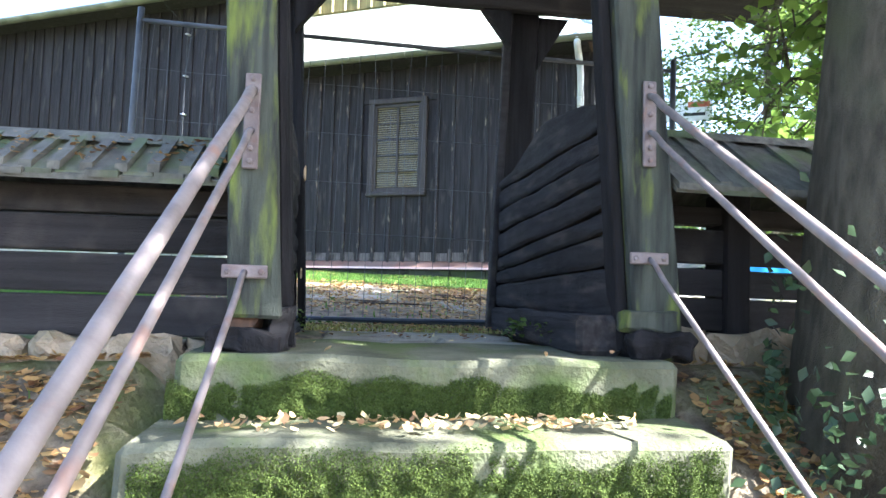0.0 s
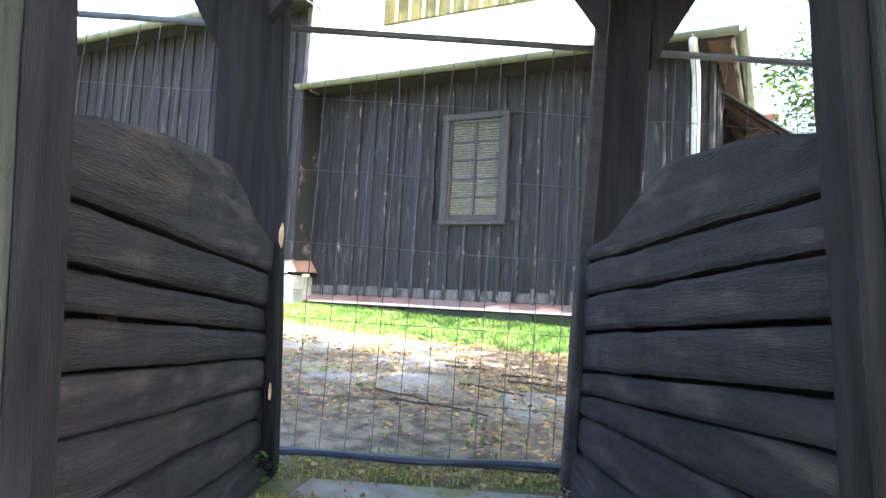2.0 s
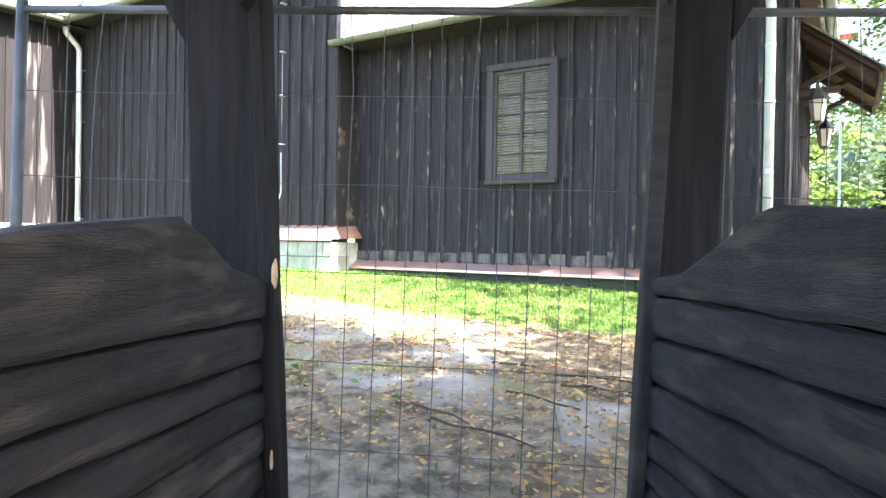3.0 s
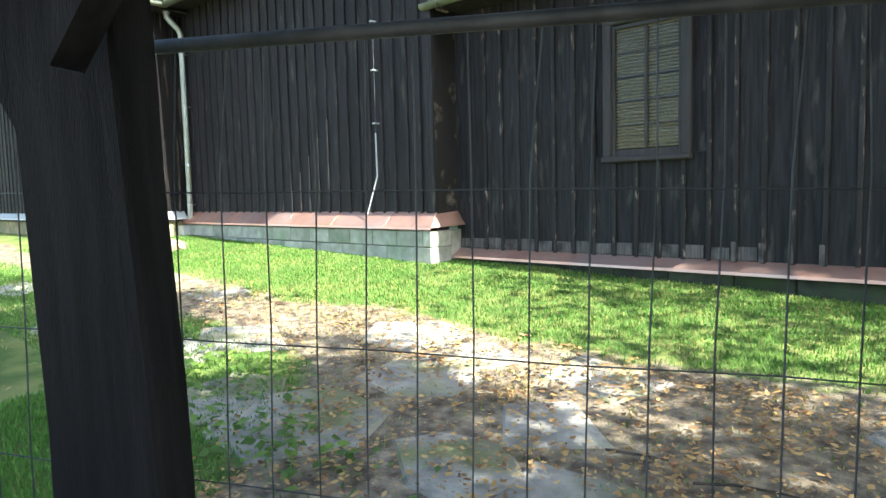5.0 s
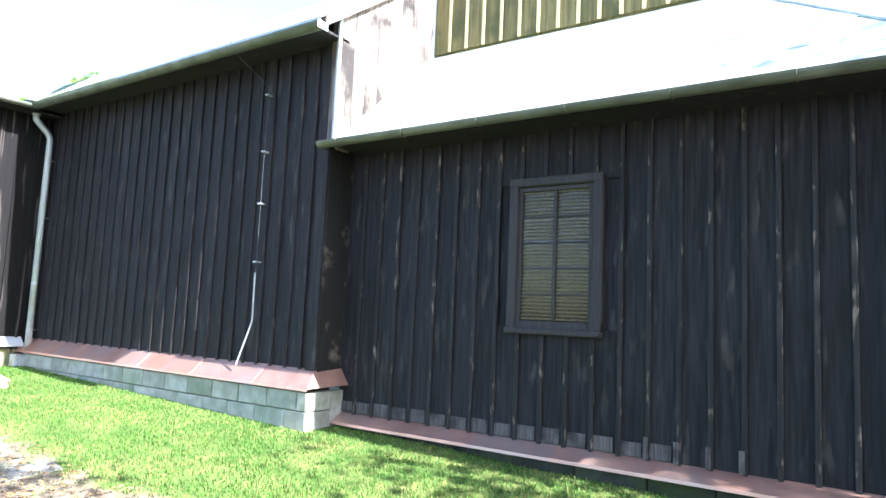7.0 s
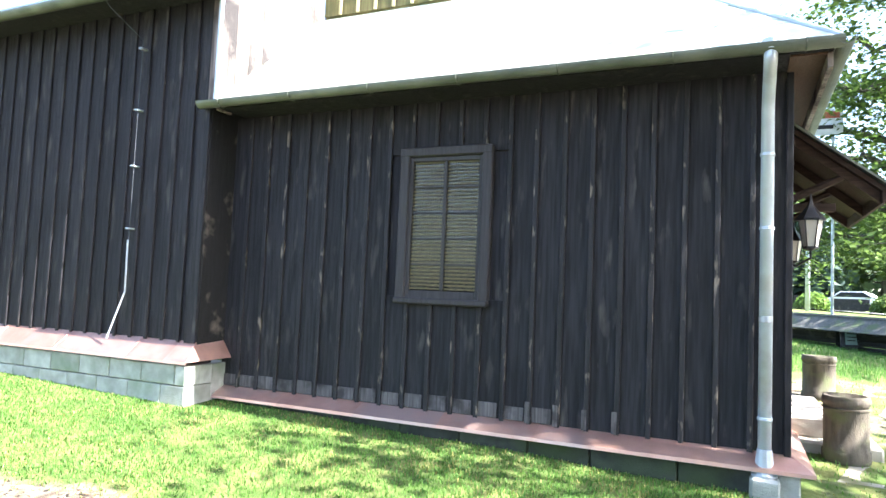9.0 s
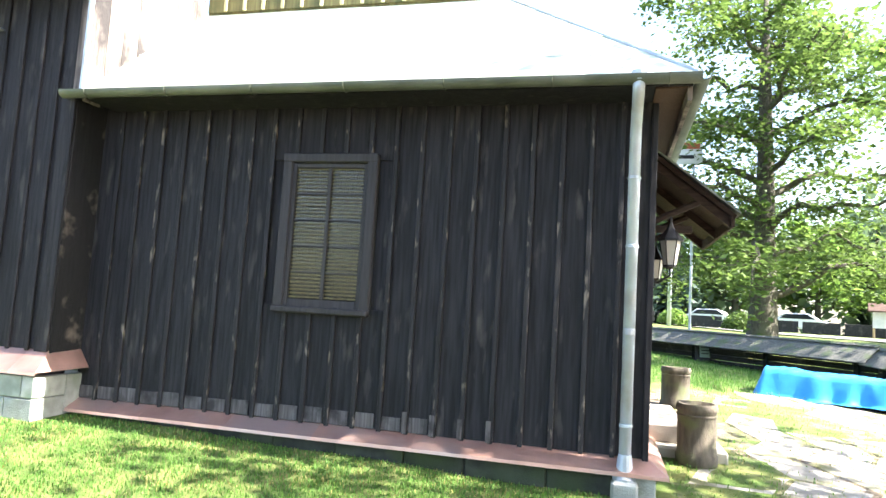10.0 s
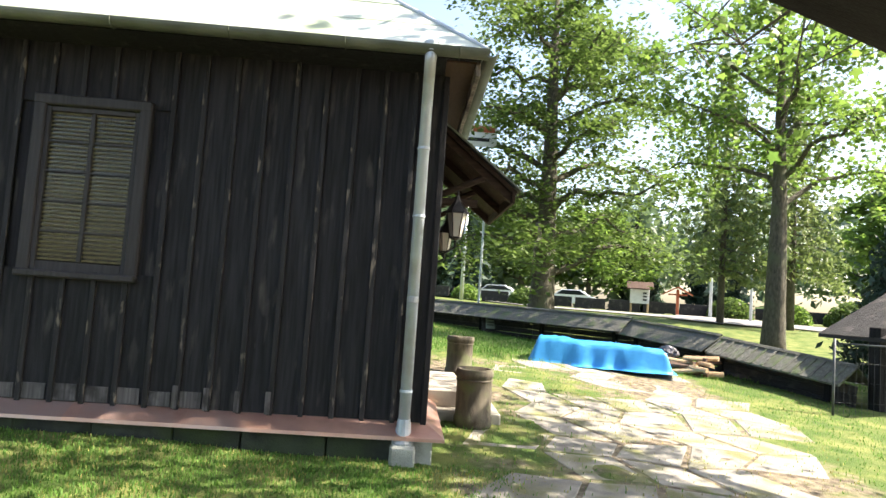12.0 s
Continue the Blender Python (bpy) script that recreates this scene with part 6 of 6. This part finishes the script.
broadleaf(pose(7.6, 9.2, 0.2), "leafy maple with branches overhanging the yard", 9.5, 0.30, 6.2, 0.40, 3300, 0.18, 24, M_LEAF, limbs=18, spread_down=0.22, sector=(2.1, 3.7), lobed=0.45)
broadleaf(pose(-29, 7.5, 1.0), "leafy tree behind the transept", 14, 0.4, 5.0, 0.2, 16000, 0.22, 25, M_LEAF, limbs=18)
conifer(pose(16.0, 38, 1.5), "thin larch with soft hanging twigs", 15, 0.20, 3.0, 0.2, 22, 7000, 31, M_LARCH, 0.3, 0.14)
conifer(pose(19.2, 37, 1.5), "thin larch with soft hanging twigs", 14, 0.24, 3.2, 0.22, 22, 7000, 32, M_LARCH, 0.3, 0.14)
conifer(pose(11.0, 18.5, 0.5), "young blue-green spruce by the gateway", 4.2, 0.09, 1.7, 0.06, 20, 8000, 33, M_NEEDLE, 0.3, 0.10)
conifer(pose(12.2, 16.6, 0.4), "young blue-green spruce by the gateway", 5.4, 0.1, 2.0, 0.06, 20, 8000, 34, M_NEEDLE, 0.3, 0.10)
rs = random.Random(8)
far = [(-6, 72), (5, 76), (13, 84), (22, 86), (32, 72), (41, 58), (48, 44), (30, 90), (-14, 76), (54, 28), (-34, 42), (-42, 26), (-46, 8), (-26, 60)]
for i, (fx, fy) in enumerate(far):
    if i % 3 == 1:
        conifer(pose(fx, fy, float(height(fx, fy))), "tall dark spruce in the far trees", rs.uniform(13, 18), 0.3, 4.0, 0.05, 20, 5200, 50 + i, M_NEEDLE, 0.35, 0.5)
    else:
        broadleaf(pose(fx, fy, float(height(fx, fy))), "far leafy tree beyond the road", rs.uniform(12, 17), 0.4, rs.uniform(5, 7), 0.12, 6500, 0.45, 50 + i, M_LEAF if i % 2 else M_LEAF2, limbs=14, gap=2.0)
for i, (fx, fy, r) in enumerate(((21, 47, 1.4), (24, 45, 1.2), (8, 52, 1.2), (3.5, 50, 1.0), (27.5, 44, 1.6))):
    t = base("bush", pose(fx, fy, float(height(fx, fy))), "rounded leafy bush beyond the road", "bush")
    rr = np.random.default_rng(90 + i)
    d = rr.normal(size=(3000, 3))
    d /= np.linalg.norm(d, axis=1)[:, None]
    d[:, 2] = np.abs(d[:, 2])
    c = d * (r * rr.uniform(0.55, 1.1, 3000) ** 0.6)[:, None]
    part("stems", tube(bmesh.new(), [(0, 0, -0.1), (0.05, 0, r * 0.6)], [0.08, 0.02], 6), M_BARK, t)
    tagged(sheet_of_quads("leaves", c, rr.uniform(0.1, 0.2, 3000), M_LEAF if i % 2 else M_LEAF2, rr, t), kind="stuff")

# ---- beyond the wall ----
def strip(name, pts, width, lift, mat, label):
    verts, faces = [], []
    for k, p in enumerate(pts):
        q0, q1 = Vector((*pts[max(k - 1, 0)], 0)), Vector((*pts[min(k + 1, len(pts) - 1)], 0))
        d = (q1 - q0).normalized()
        s = Vector((-d.y, d.x, 0)) * width / 2
        for sgn in (1, -1):
            c = Vector((*p, 0)) + s * sgn
            verts.append((c.x, c.y, float(height(c.x, c.y)) + lift))
    for k in range(len(pts) - 1):
        faces.append((2 * k, 2 * k + 1, 2 * k + 3, 2 * k + 2))
    return tagged(raw(name, verts, faces, mat), label, name, kind="structure")


strip("road", [(x, 44 - 0.42 * (x - 10)) for x in np.arange(-40, 60, 1.5)], 4.5, 0.05, M_ROAD, "pale sunlit road beyond the churchyard wall")
strip("pavement", [(17 + 0.55 * k, 40 + 1.2 * k) for k in range(-2, 40)], 5.0, 0.07, M_ROAD, "pale side lane leading away between trees")
rf = base("roadside_fence", pose(0, 0, 0), "low dark plank fence beyond the road", "fence", kind="structure")
for k in range(16):
    x = -6 + k * 2.2
    y = 52 - 0.42 * (x - 10)
    z = float(height(x, y))
    part("plank", boxed((0, -0.03, 0.1), (2.15, 0.03, 0.85), 0.01, pose(x, y, z, 0, 0, -22.8)), M_BEAM, rf)


def kiosk(m):
    k = base("sign_kiosk", m, "wooden notice kiosk with a small brown roof", "kiosk")
    for x in (-0.55, 0.55):
        part("post", boxed((x - 0.06, -0.06, -0.3), (x + 0.06, 0.06, 1.9), 0.01), M_PALEWOOD, k)
    part("board", boxed((-0.62, -0.09, 0.65), (0.62, -0.05, 1.6), 0.01), M_WHITE, k)
    for i in range(3):
        part("text_bar", boxed((0.2, -0.1, 0.85 + 0.22 * i), (0.45, -0.092, 0.98 + 0.22 * i)), M_BLACKMETAL, k)
    b = bmesh.new()
    prism(b, [(-0.5, 1.6), (0, 2.05), (0.5, 1.6), (0.5, 1.66), (0, 2.12), (-0.5, 1.66)], -0.85, 0.85, "x")
    part("roof", b, M_BROWNWOOD, k)


kiosk(pose(15.0, 47.5, float(height(15.0, 47.5)), 0, 0, -15))
shrine = base("wayside_shrine", pose(17.2, 46.5, float(height(17.2, 46.5)), 0, 0, -20), "orange-red wooden wayside post with a little gabled roof", "shrine")
part("post", boxed((-0.09, -0.09, -0.3), (0.09, 0.09, 1.75), 0.01), M_RED, shrine)
b = bmesh.new()
prism(b, [(-0.95, 1.35), (0, 1.85), (0.95, 1.35), (0.95, 1.42), (0, 1.95), (-0.95, 1.42)], -0.4, 0.4, "y")
part("roof", b, M_RED, shrine)
part("arm", boxed((-0.6, -0.05, 1.35), (0.6, 0.05, 1.45), 0.008), M_RED, shrine)


def pole(x, y, h, r, label, lamp=False, brace=False):
    p = base("utility_pole", pose(x, y, float(height(x, y))), label, "pole")
    part("shaft", tube(bmesh.new(), [(0, 0, -0.3), (0, 0, h)], [r, r * 0.75], 10), M_ZINC, p, smooth=True)
    if brace:
        part("stay", tube(bmesh.new(), [(0.05, 0, h * 0.8), (2.4, 0, -0.1)], 0.06, 8), M_PALEWOOD, p)


pole(18.5, 44.5, 6.5, 0.10, "slim concrete roadside pole")
pole(19.8, 42.0, 4.2, 0.09, "timber pole with a slanting stay", brace=True)
pole(2.5, 41.5, 6.0, 0.12, "slim concrete roadside pole")


def car(m, mat, label):
    c = base("car", m, label, "car", "cars along the road")
    b = bmesh.new()
    prof = [(-2.05, 0.35), (-2.08, 0.72), (-1.95, 0.92), (-1.3, 1.0), (-0.75, 1.42), (0.75, 1.45), (1.45, 1.02), (2.0, 0.9), (2.1, 0.6), (2.05, 0.3)]
    prism(b, prof, -0.82, 0.82, "y")
    bmesh.ops.bevel(b, geom=[e for e in b.edges if e.calc_face_angle(0) > 0.8], offset=0.08, segments=2, affect="EDGES")
    part("body", b, mat, c, smooth=False)
    for s in (-1, 1):
        b = bmesh.new()
        prism(b, [(-1.1, 1.03), (-0.68, 1.36), (0.68, 1.38), (1.2, 1.04)], s * 0.825, s * 0.835, "y")
        part("side_window", b, M_CARGLASS, c)
        for x in (-1.3, 1.32):
            w = part("wheel", tube(bmesh.new(), [(x, s * 0.62, 0.32), (x, s * 0.86, 0.32)], 0.32, 16), M_RUBBER, c)
            part("rim", tube(bmesh.new(), [(x, s * 0.85, 0.32), (x, s * 0.875, 0.32)], 0.2, 12), M_ZINC, w)
    part("windscreen", boxed((-0.01, -0.7, 0), (0.01, 0.7, 0.52), 0.0, pose(-1.05, 0, 1.02, 0, 36, 0)), M_CARGLASS, c)
    part("rear_window", boxed((-0.01, -0.7, 0), (0.01, 0.7, 0.5), 0.0, pose(1.16, 0, 1.05, 0, -40, 0)), M_CARGLASS, c)
    for s in (-0.6, 0.6):
        part("headlight", boxed((-2.12, s - 0.15, 0.66), (-2.03, s + 0.15, 0.8), 0.03), M_WHITE, c)


for cx, cy, mt, lb in ((6.8, 58.0, M_WHITE, "white car parked across the road"), (12.6, 56.5, M_WHITE, "white car parked across the road")):
    car(pose(cx, cy, float(height(cx, cy)) + 0.05, 0, 0, -20), mt, lb)
# red and white board seen past the church corner
sg = base("billboard", pose(1.1, 30.0, float(height(1.1, 30.0)), 0, 0, 0), "white board with red headings on tall posts beyond the wall", "sign")
top = 9.1 - float(height(1.1, 30.0))
for x in (-1.2, 1.2):
    part("post", tube(bmesh.new(), [(x, 0.06, -0.2), (x, 0.06, top)], 0.05, 8), M_ZINC, sg)
part("panel", boxed((-1.5, -0.03, top - 0.95), (1.5, 0.03, top), 0.01), M_WHITE, sg)
for x0, x1, z0, z1, mt in ((-1.4, -0.7, 0.62, 0.85, M_RED), (0.5, 1.4, 0.6, 0.85, M_RED), (0.3, 1.2, 0.22, 0.36, M_BLACKMETAL)):
    part("text_bar", boxed((x0, -0.04, top - 0.95 + z0), (x1, -0.031, top - 0.95 + z1)), mt, sg)

# wooded slope closing the view
rng = np.random.default_rng(5)
cl = []
for k in range(150):
    az, far = radians(rng.uniform(-25, 75)), rng.uniform(85, 150)
    px, py = far * math.sin(az), far * math.cos(az)
    z0, rad, tall = float(height(px, py)) + 0.10 * (far - 85), rng.uniform(3, 5.5), rng.uniform(9, 17)
    v = rng.normal(size=(260, 3))
    v /= np.linalg.norm(v, axis=1)[:, None]
    v *= rng.uniform(0.55, 1.05, 260)[:, None]
    cl.append(np.stack([px + v[:, 0] * rad, py + v[:, 1] * rad, z0 + tall * 0.5 + v[:, 2] * tall * 0.55], 1))
cl = np.concatenate(cl)
ob = sheet_of_quads("far_woods", cl, rng.uniform(0.5, 1.2, len(cl)), M_FARLEAF, rng)
tagged(ob, "dense blue-green woods on the far slope", "woods", kind="stuff")

# ---- grass, leaves, twigs ----
rng = np.random.default_rng(77)


def scatter(n, x0, x1, y0, y1, keep):
    x, y = rng.uniform(x0, x1, n), rng.uniform(y0, y1, n)
    k = rng.uniform(0, 1, n) < keep(x, y)
    return x[k], y[k]


def free(x, y):
    """Away from walls and buildings."""
    u, n_ = to_gate(x, y)
    church = ((x > -6.3) & (x < -0.05) & (y > 9.62)) | ((x <= -6.2) & (x > -13.3) & (y > 9.12)) | ((x <= -13.2) & (y > 7.55))
    return ~church & ~((n_ < 3.75) & (n_ > 1.9))


def clump(x, y):
    return 0.55 + 0.45 * np.sin(3.1 * x + 1.3 * np.sin(2.2 * y)) * np.sin(2.7 * y + 1.1 * np.sin(1.9 * x))


for name, n, box, hgt, mat, lab in (
        ("grass", 170000, (-14.5, 0.6, 4.4, 9.7), (0.018, 0.05), M_GRASS, "short bright green churchyard grass"),
        ("grass", 26000, (-0.2, 7.2, 7.0, 18.5), (0.02, 0.055), M_GRASS, "patchy grass between the yard slabs"),
        ("dry_and_dapple_grass", 34000, (-10, 7.0, 4.2, 17.5), (0.015, 0.04), M_DRYDAPPLE, "yellowed short grass among the slabs"),
        ("grass", 40000, (-5.2, -0.6, 2.6, 4.45), (0.025, 0.07), M_GRASS, "grass close behind the gate fence"),
        ("dapple_grass", 24000, (-13, 0.6, 6.4, 9.7), (0.015, 0.045), M_DRYDAPPLE, "yellow blades as painted sun dapples in the lawn"),
        ("grass", 30000, (-4.5, 4.5, -2.5, 2.8), (0.02, 0.07), M_GRASS, "thin grass on the bank beside the stairs"),
        ("grass", 40000, (-1, 9, 16.5, 26), (0.05, 0.12), M_GRASS, "longer grass along the far wall")):
    if name == "dry_and_dapple_grass":
        x, y = scatter(n, *box, lambda a, b: np.where(free(a, b) & (to_gate(a, b)[1] > 3.9), np.clip(1.15 - turf_at(a, b), 0.05, 1) * clump(a, b), 0))
    elif name == "dapple_grass":
        name = "dry_and_dapple_grass"
        # yellow blades in clumps imitate sun patches on the lawn
        x, y = scatter(n, *box, lambda a, b: np.where(free(a, b), np.clip(1.7 * clump(1.4 * a + 2, 1.2 * b) - 0.8, 0, 1) + 0.5 * smooth_between(9.0, 9.6, b), 0))
    else:
        x, y = scatter(n, *box, lambda a, b: np.where(free(a, b), np.clip(1.6 * turf_at(a, b) - 0.45, 0.02, 1) * (0.4 + 0.6 * clump(a, b)), 0))
    u, nn = to_gate(x, y)
    k = ~((u > -0.12) & (u < 1.86) & (nn < 2.4))
    x, y = x[k], y[k]
    ob = blades(name, np.stack([x, y], 1), height(x, y), rng.uniform(*hgt, len(x)), mat, rng, 0.0045)
    tagged(ob, lab, "grass", kind="stuff")

# tufts at the threshold
x, y = gate_to_world(rng.uniform(0.3, 1.5, 700), 3.64 + 0.10 * rng.normal(size=700))
x2, y2 = gate_to_world(rng.uniform(0.35, 1.48, 500), 3.2 + 0.02 * rng.normal(size=500))
x, y = np.concatenate([x, x2]), np.concatenate([y, y2])
ob = blades("grass", np.stack([x, y], 1), 0.04 + 0 * x, rng.uniform(0.01, 0.035, len(x)), M_DRYDAPPLE, rng, 0.004)
tagged(ob, "tufts of grass at the gate threshold", "grass", kind="stuff")
cnt = 420
x, y = gate_to_world(rng.uniform(0.36, 1.46, cnt), np.where(rng.uniform(0, 1, cnt) < 0.65, 3.62 + 0.09 * rng.normal(size=cnt), rng.uniform(2.5, 3.5, cnt)))
ob = fallen("fallen_leaves", np.stack([x, y, 0.052 + rng.uniform(0, 0.012, cnt)], 1), rng.uniform(0.012, 0.026, cnt), M_DRY, rng, 0.6)
tagged(ob, "brown and yellow leaves lying on the gate threshold", "leaves", kind="stuff")

# broad-leaved weeds
wx = np.concatenate([rng.normal(-3.2, 0.5, 160), rng.normal(-5.2, 0.4, 160), rng.normal(-4.3, 0.4, 90)])
wy = np.concatenate([rng.normal(4.55, 0.2, 160), rng.normal(4.7, 0.25, 160), rng.normal(5.0, 0.2, 90)])
ob = sheet_of_quads("weeds", np.stack([wx, wy, height(wx, wy) + rng.uniform(0.02, 0.12, len(wx))], 1), rng.uniform(0.03, 0.07, len(wx)), M_LEAF, rng, None, 0.4)
tagged(ob, "broad-leaved weeds in the grass", "weeds", kind="stuff")

n = 9500
x, y = scatter(n * 3, -8, 1.2, 3.9, 7.0, lambda a, b: np.where(to_gate(a, b)[1] > 3.8, np.clip(1.0 - turf_at(a, b), 0.03, 1) * np.clip(1.1 - 0.13 * np.abs(a + 1.2), 0.1, 1) * clump(a * 1.7, b * 1.9), 0))
ob = fallen("fallen_leaves", np.stack([x, y, height(x, y) + 0.03 + rng.uniform(0, 0.012, len(x))], 1), rng.uniform(0.014, 0.036, len(x)), M_DRY, rng, 0.7)
tagged(ob, "yellow and brown leaves scattered on the path", "leaves", kind="stuff")
x, y = scatter(42000, -2.6, 2.9, -0.8, 2.7, lambda a, b: np.where(to_gate(a, b)[1] < 2.1, np.clip(1.2 * clump(2.6 * a, 2.6 * b), 0.25, 1), 0))
u, nn = to_gate(x, y)
k = ~((u > -0.1) & (u < 1.86))
x, y = x[k], y[k]
ob = fallen("fallen_leaves", np.stack([x, y, height(x, y) + 0.02], 1), rng.uniform(0.016, 0.042, len(x)), M_DRY, rng, 0.5)
tagged(ob, "brown leaves lying on the bank", "leaves", kind="stuff")
pts = []
for i in range(6):
    zt, nf = 0.035 - i * RISE, 1.765 - i * RUN
    for _ in range((26, 260, 170, 110, 60, 40)[i]):
        u = rng.uniform(0.1, 1.65) if i == 0 else float(np.clip(rng.choice([0.35, 0.7, 0.95, 1.2, 1.35]) + rng.normal(0, 0.12), 0.05, 1.7))
        w = rng.uniform(0.05, 1.5) if i == 0 else 0.10 + rng.uniform(0.0, 0.2)
        pts.append((*gate_to_world(u, nf + w), zt + 0.012 + rng.uniform(0, 0.012)))
ob = fallen("fallen_leaves", np.array(pts), rng.uniform(0.013, 0.03, len(pts)), M_DRYPALE, rng, 0.3)
tagged(ob, "pale yellow leaves gathered on the steps", "leaves", kind="stuff")
for i in range(9):
    a = random.uniform(-0.5, 0.5)
    cx, cy = random.uniform(-2.0, -0.4), random.uniform(4.4, 5.6)
    pp = [(cx + k * 0.16 * math.cos(a), cy + k * 0.16 * math.sin(a) + 0.03 * math.sin(2 * k + i), float(height(cx + k * 0.16 * math.cos(a), cy)) + 0.04) for k in range(random.randint(3, 6))]
    t = base("twig", pose(0, 0, 0), "thin dead twig lying on the path", "twig", "fallen twigs")
    part("stem", tube(bmesh.new(), pp, [0.008 - 0.001 * k for k in range(len(pp))], 5), M_TWIG, t)
for u, nn, cnt, s in ((1.44, 2.75, 60, 0.028), (1.47, 2.35, 30, 0.022), (0.36, 3.45, 30, 0.02)):
    x0, y0 = gate_to_world(u, nn)
    c = np.stack([rng.normal(x0, 0.05, cnt), rng.normal(y0, 0.05, cnt), 0.05 + rng.uniform(0, 0.09, cnt)], 1)
    ob = sheet_of_quads("weeds", c, rng.uniform(0.7, 1.3, cnt) * s, M_LEAF2, rng, None, 0.2)
    tagged(ob, "small weeds sprouting by the gate wall", "weeds", kind="stuff")
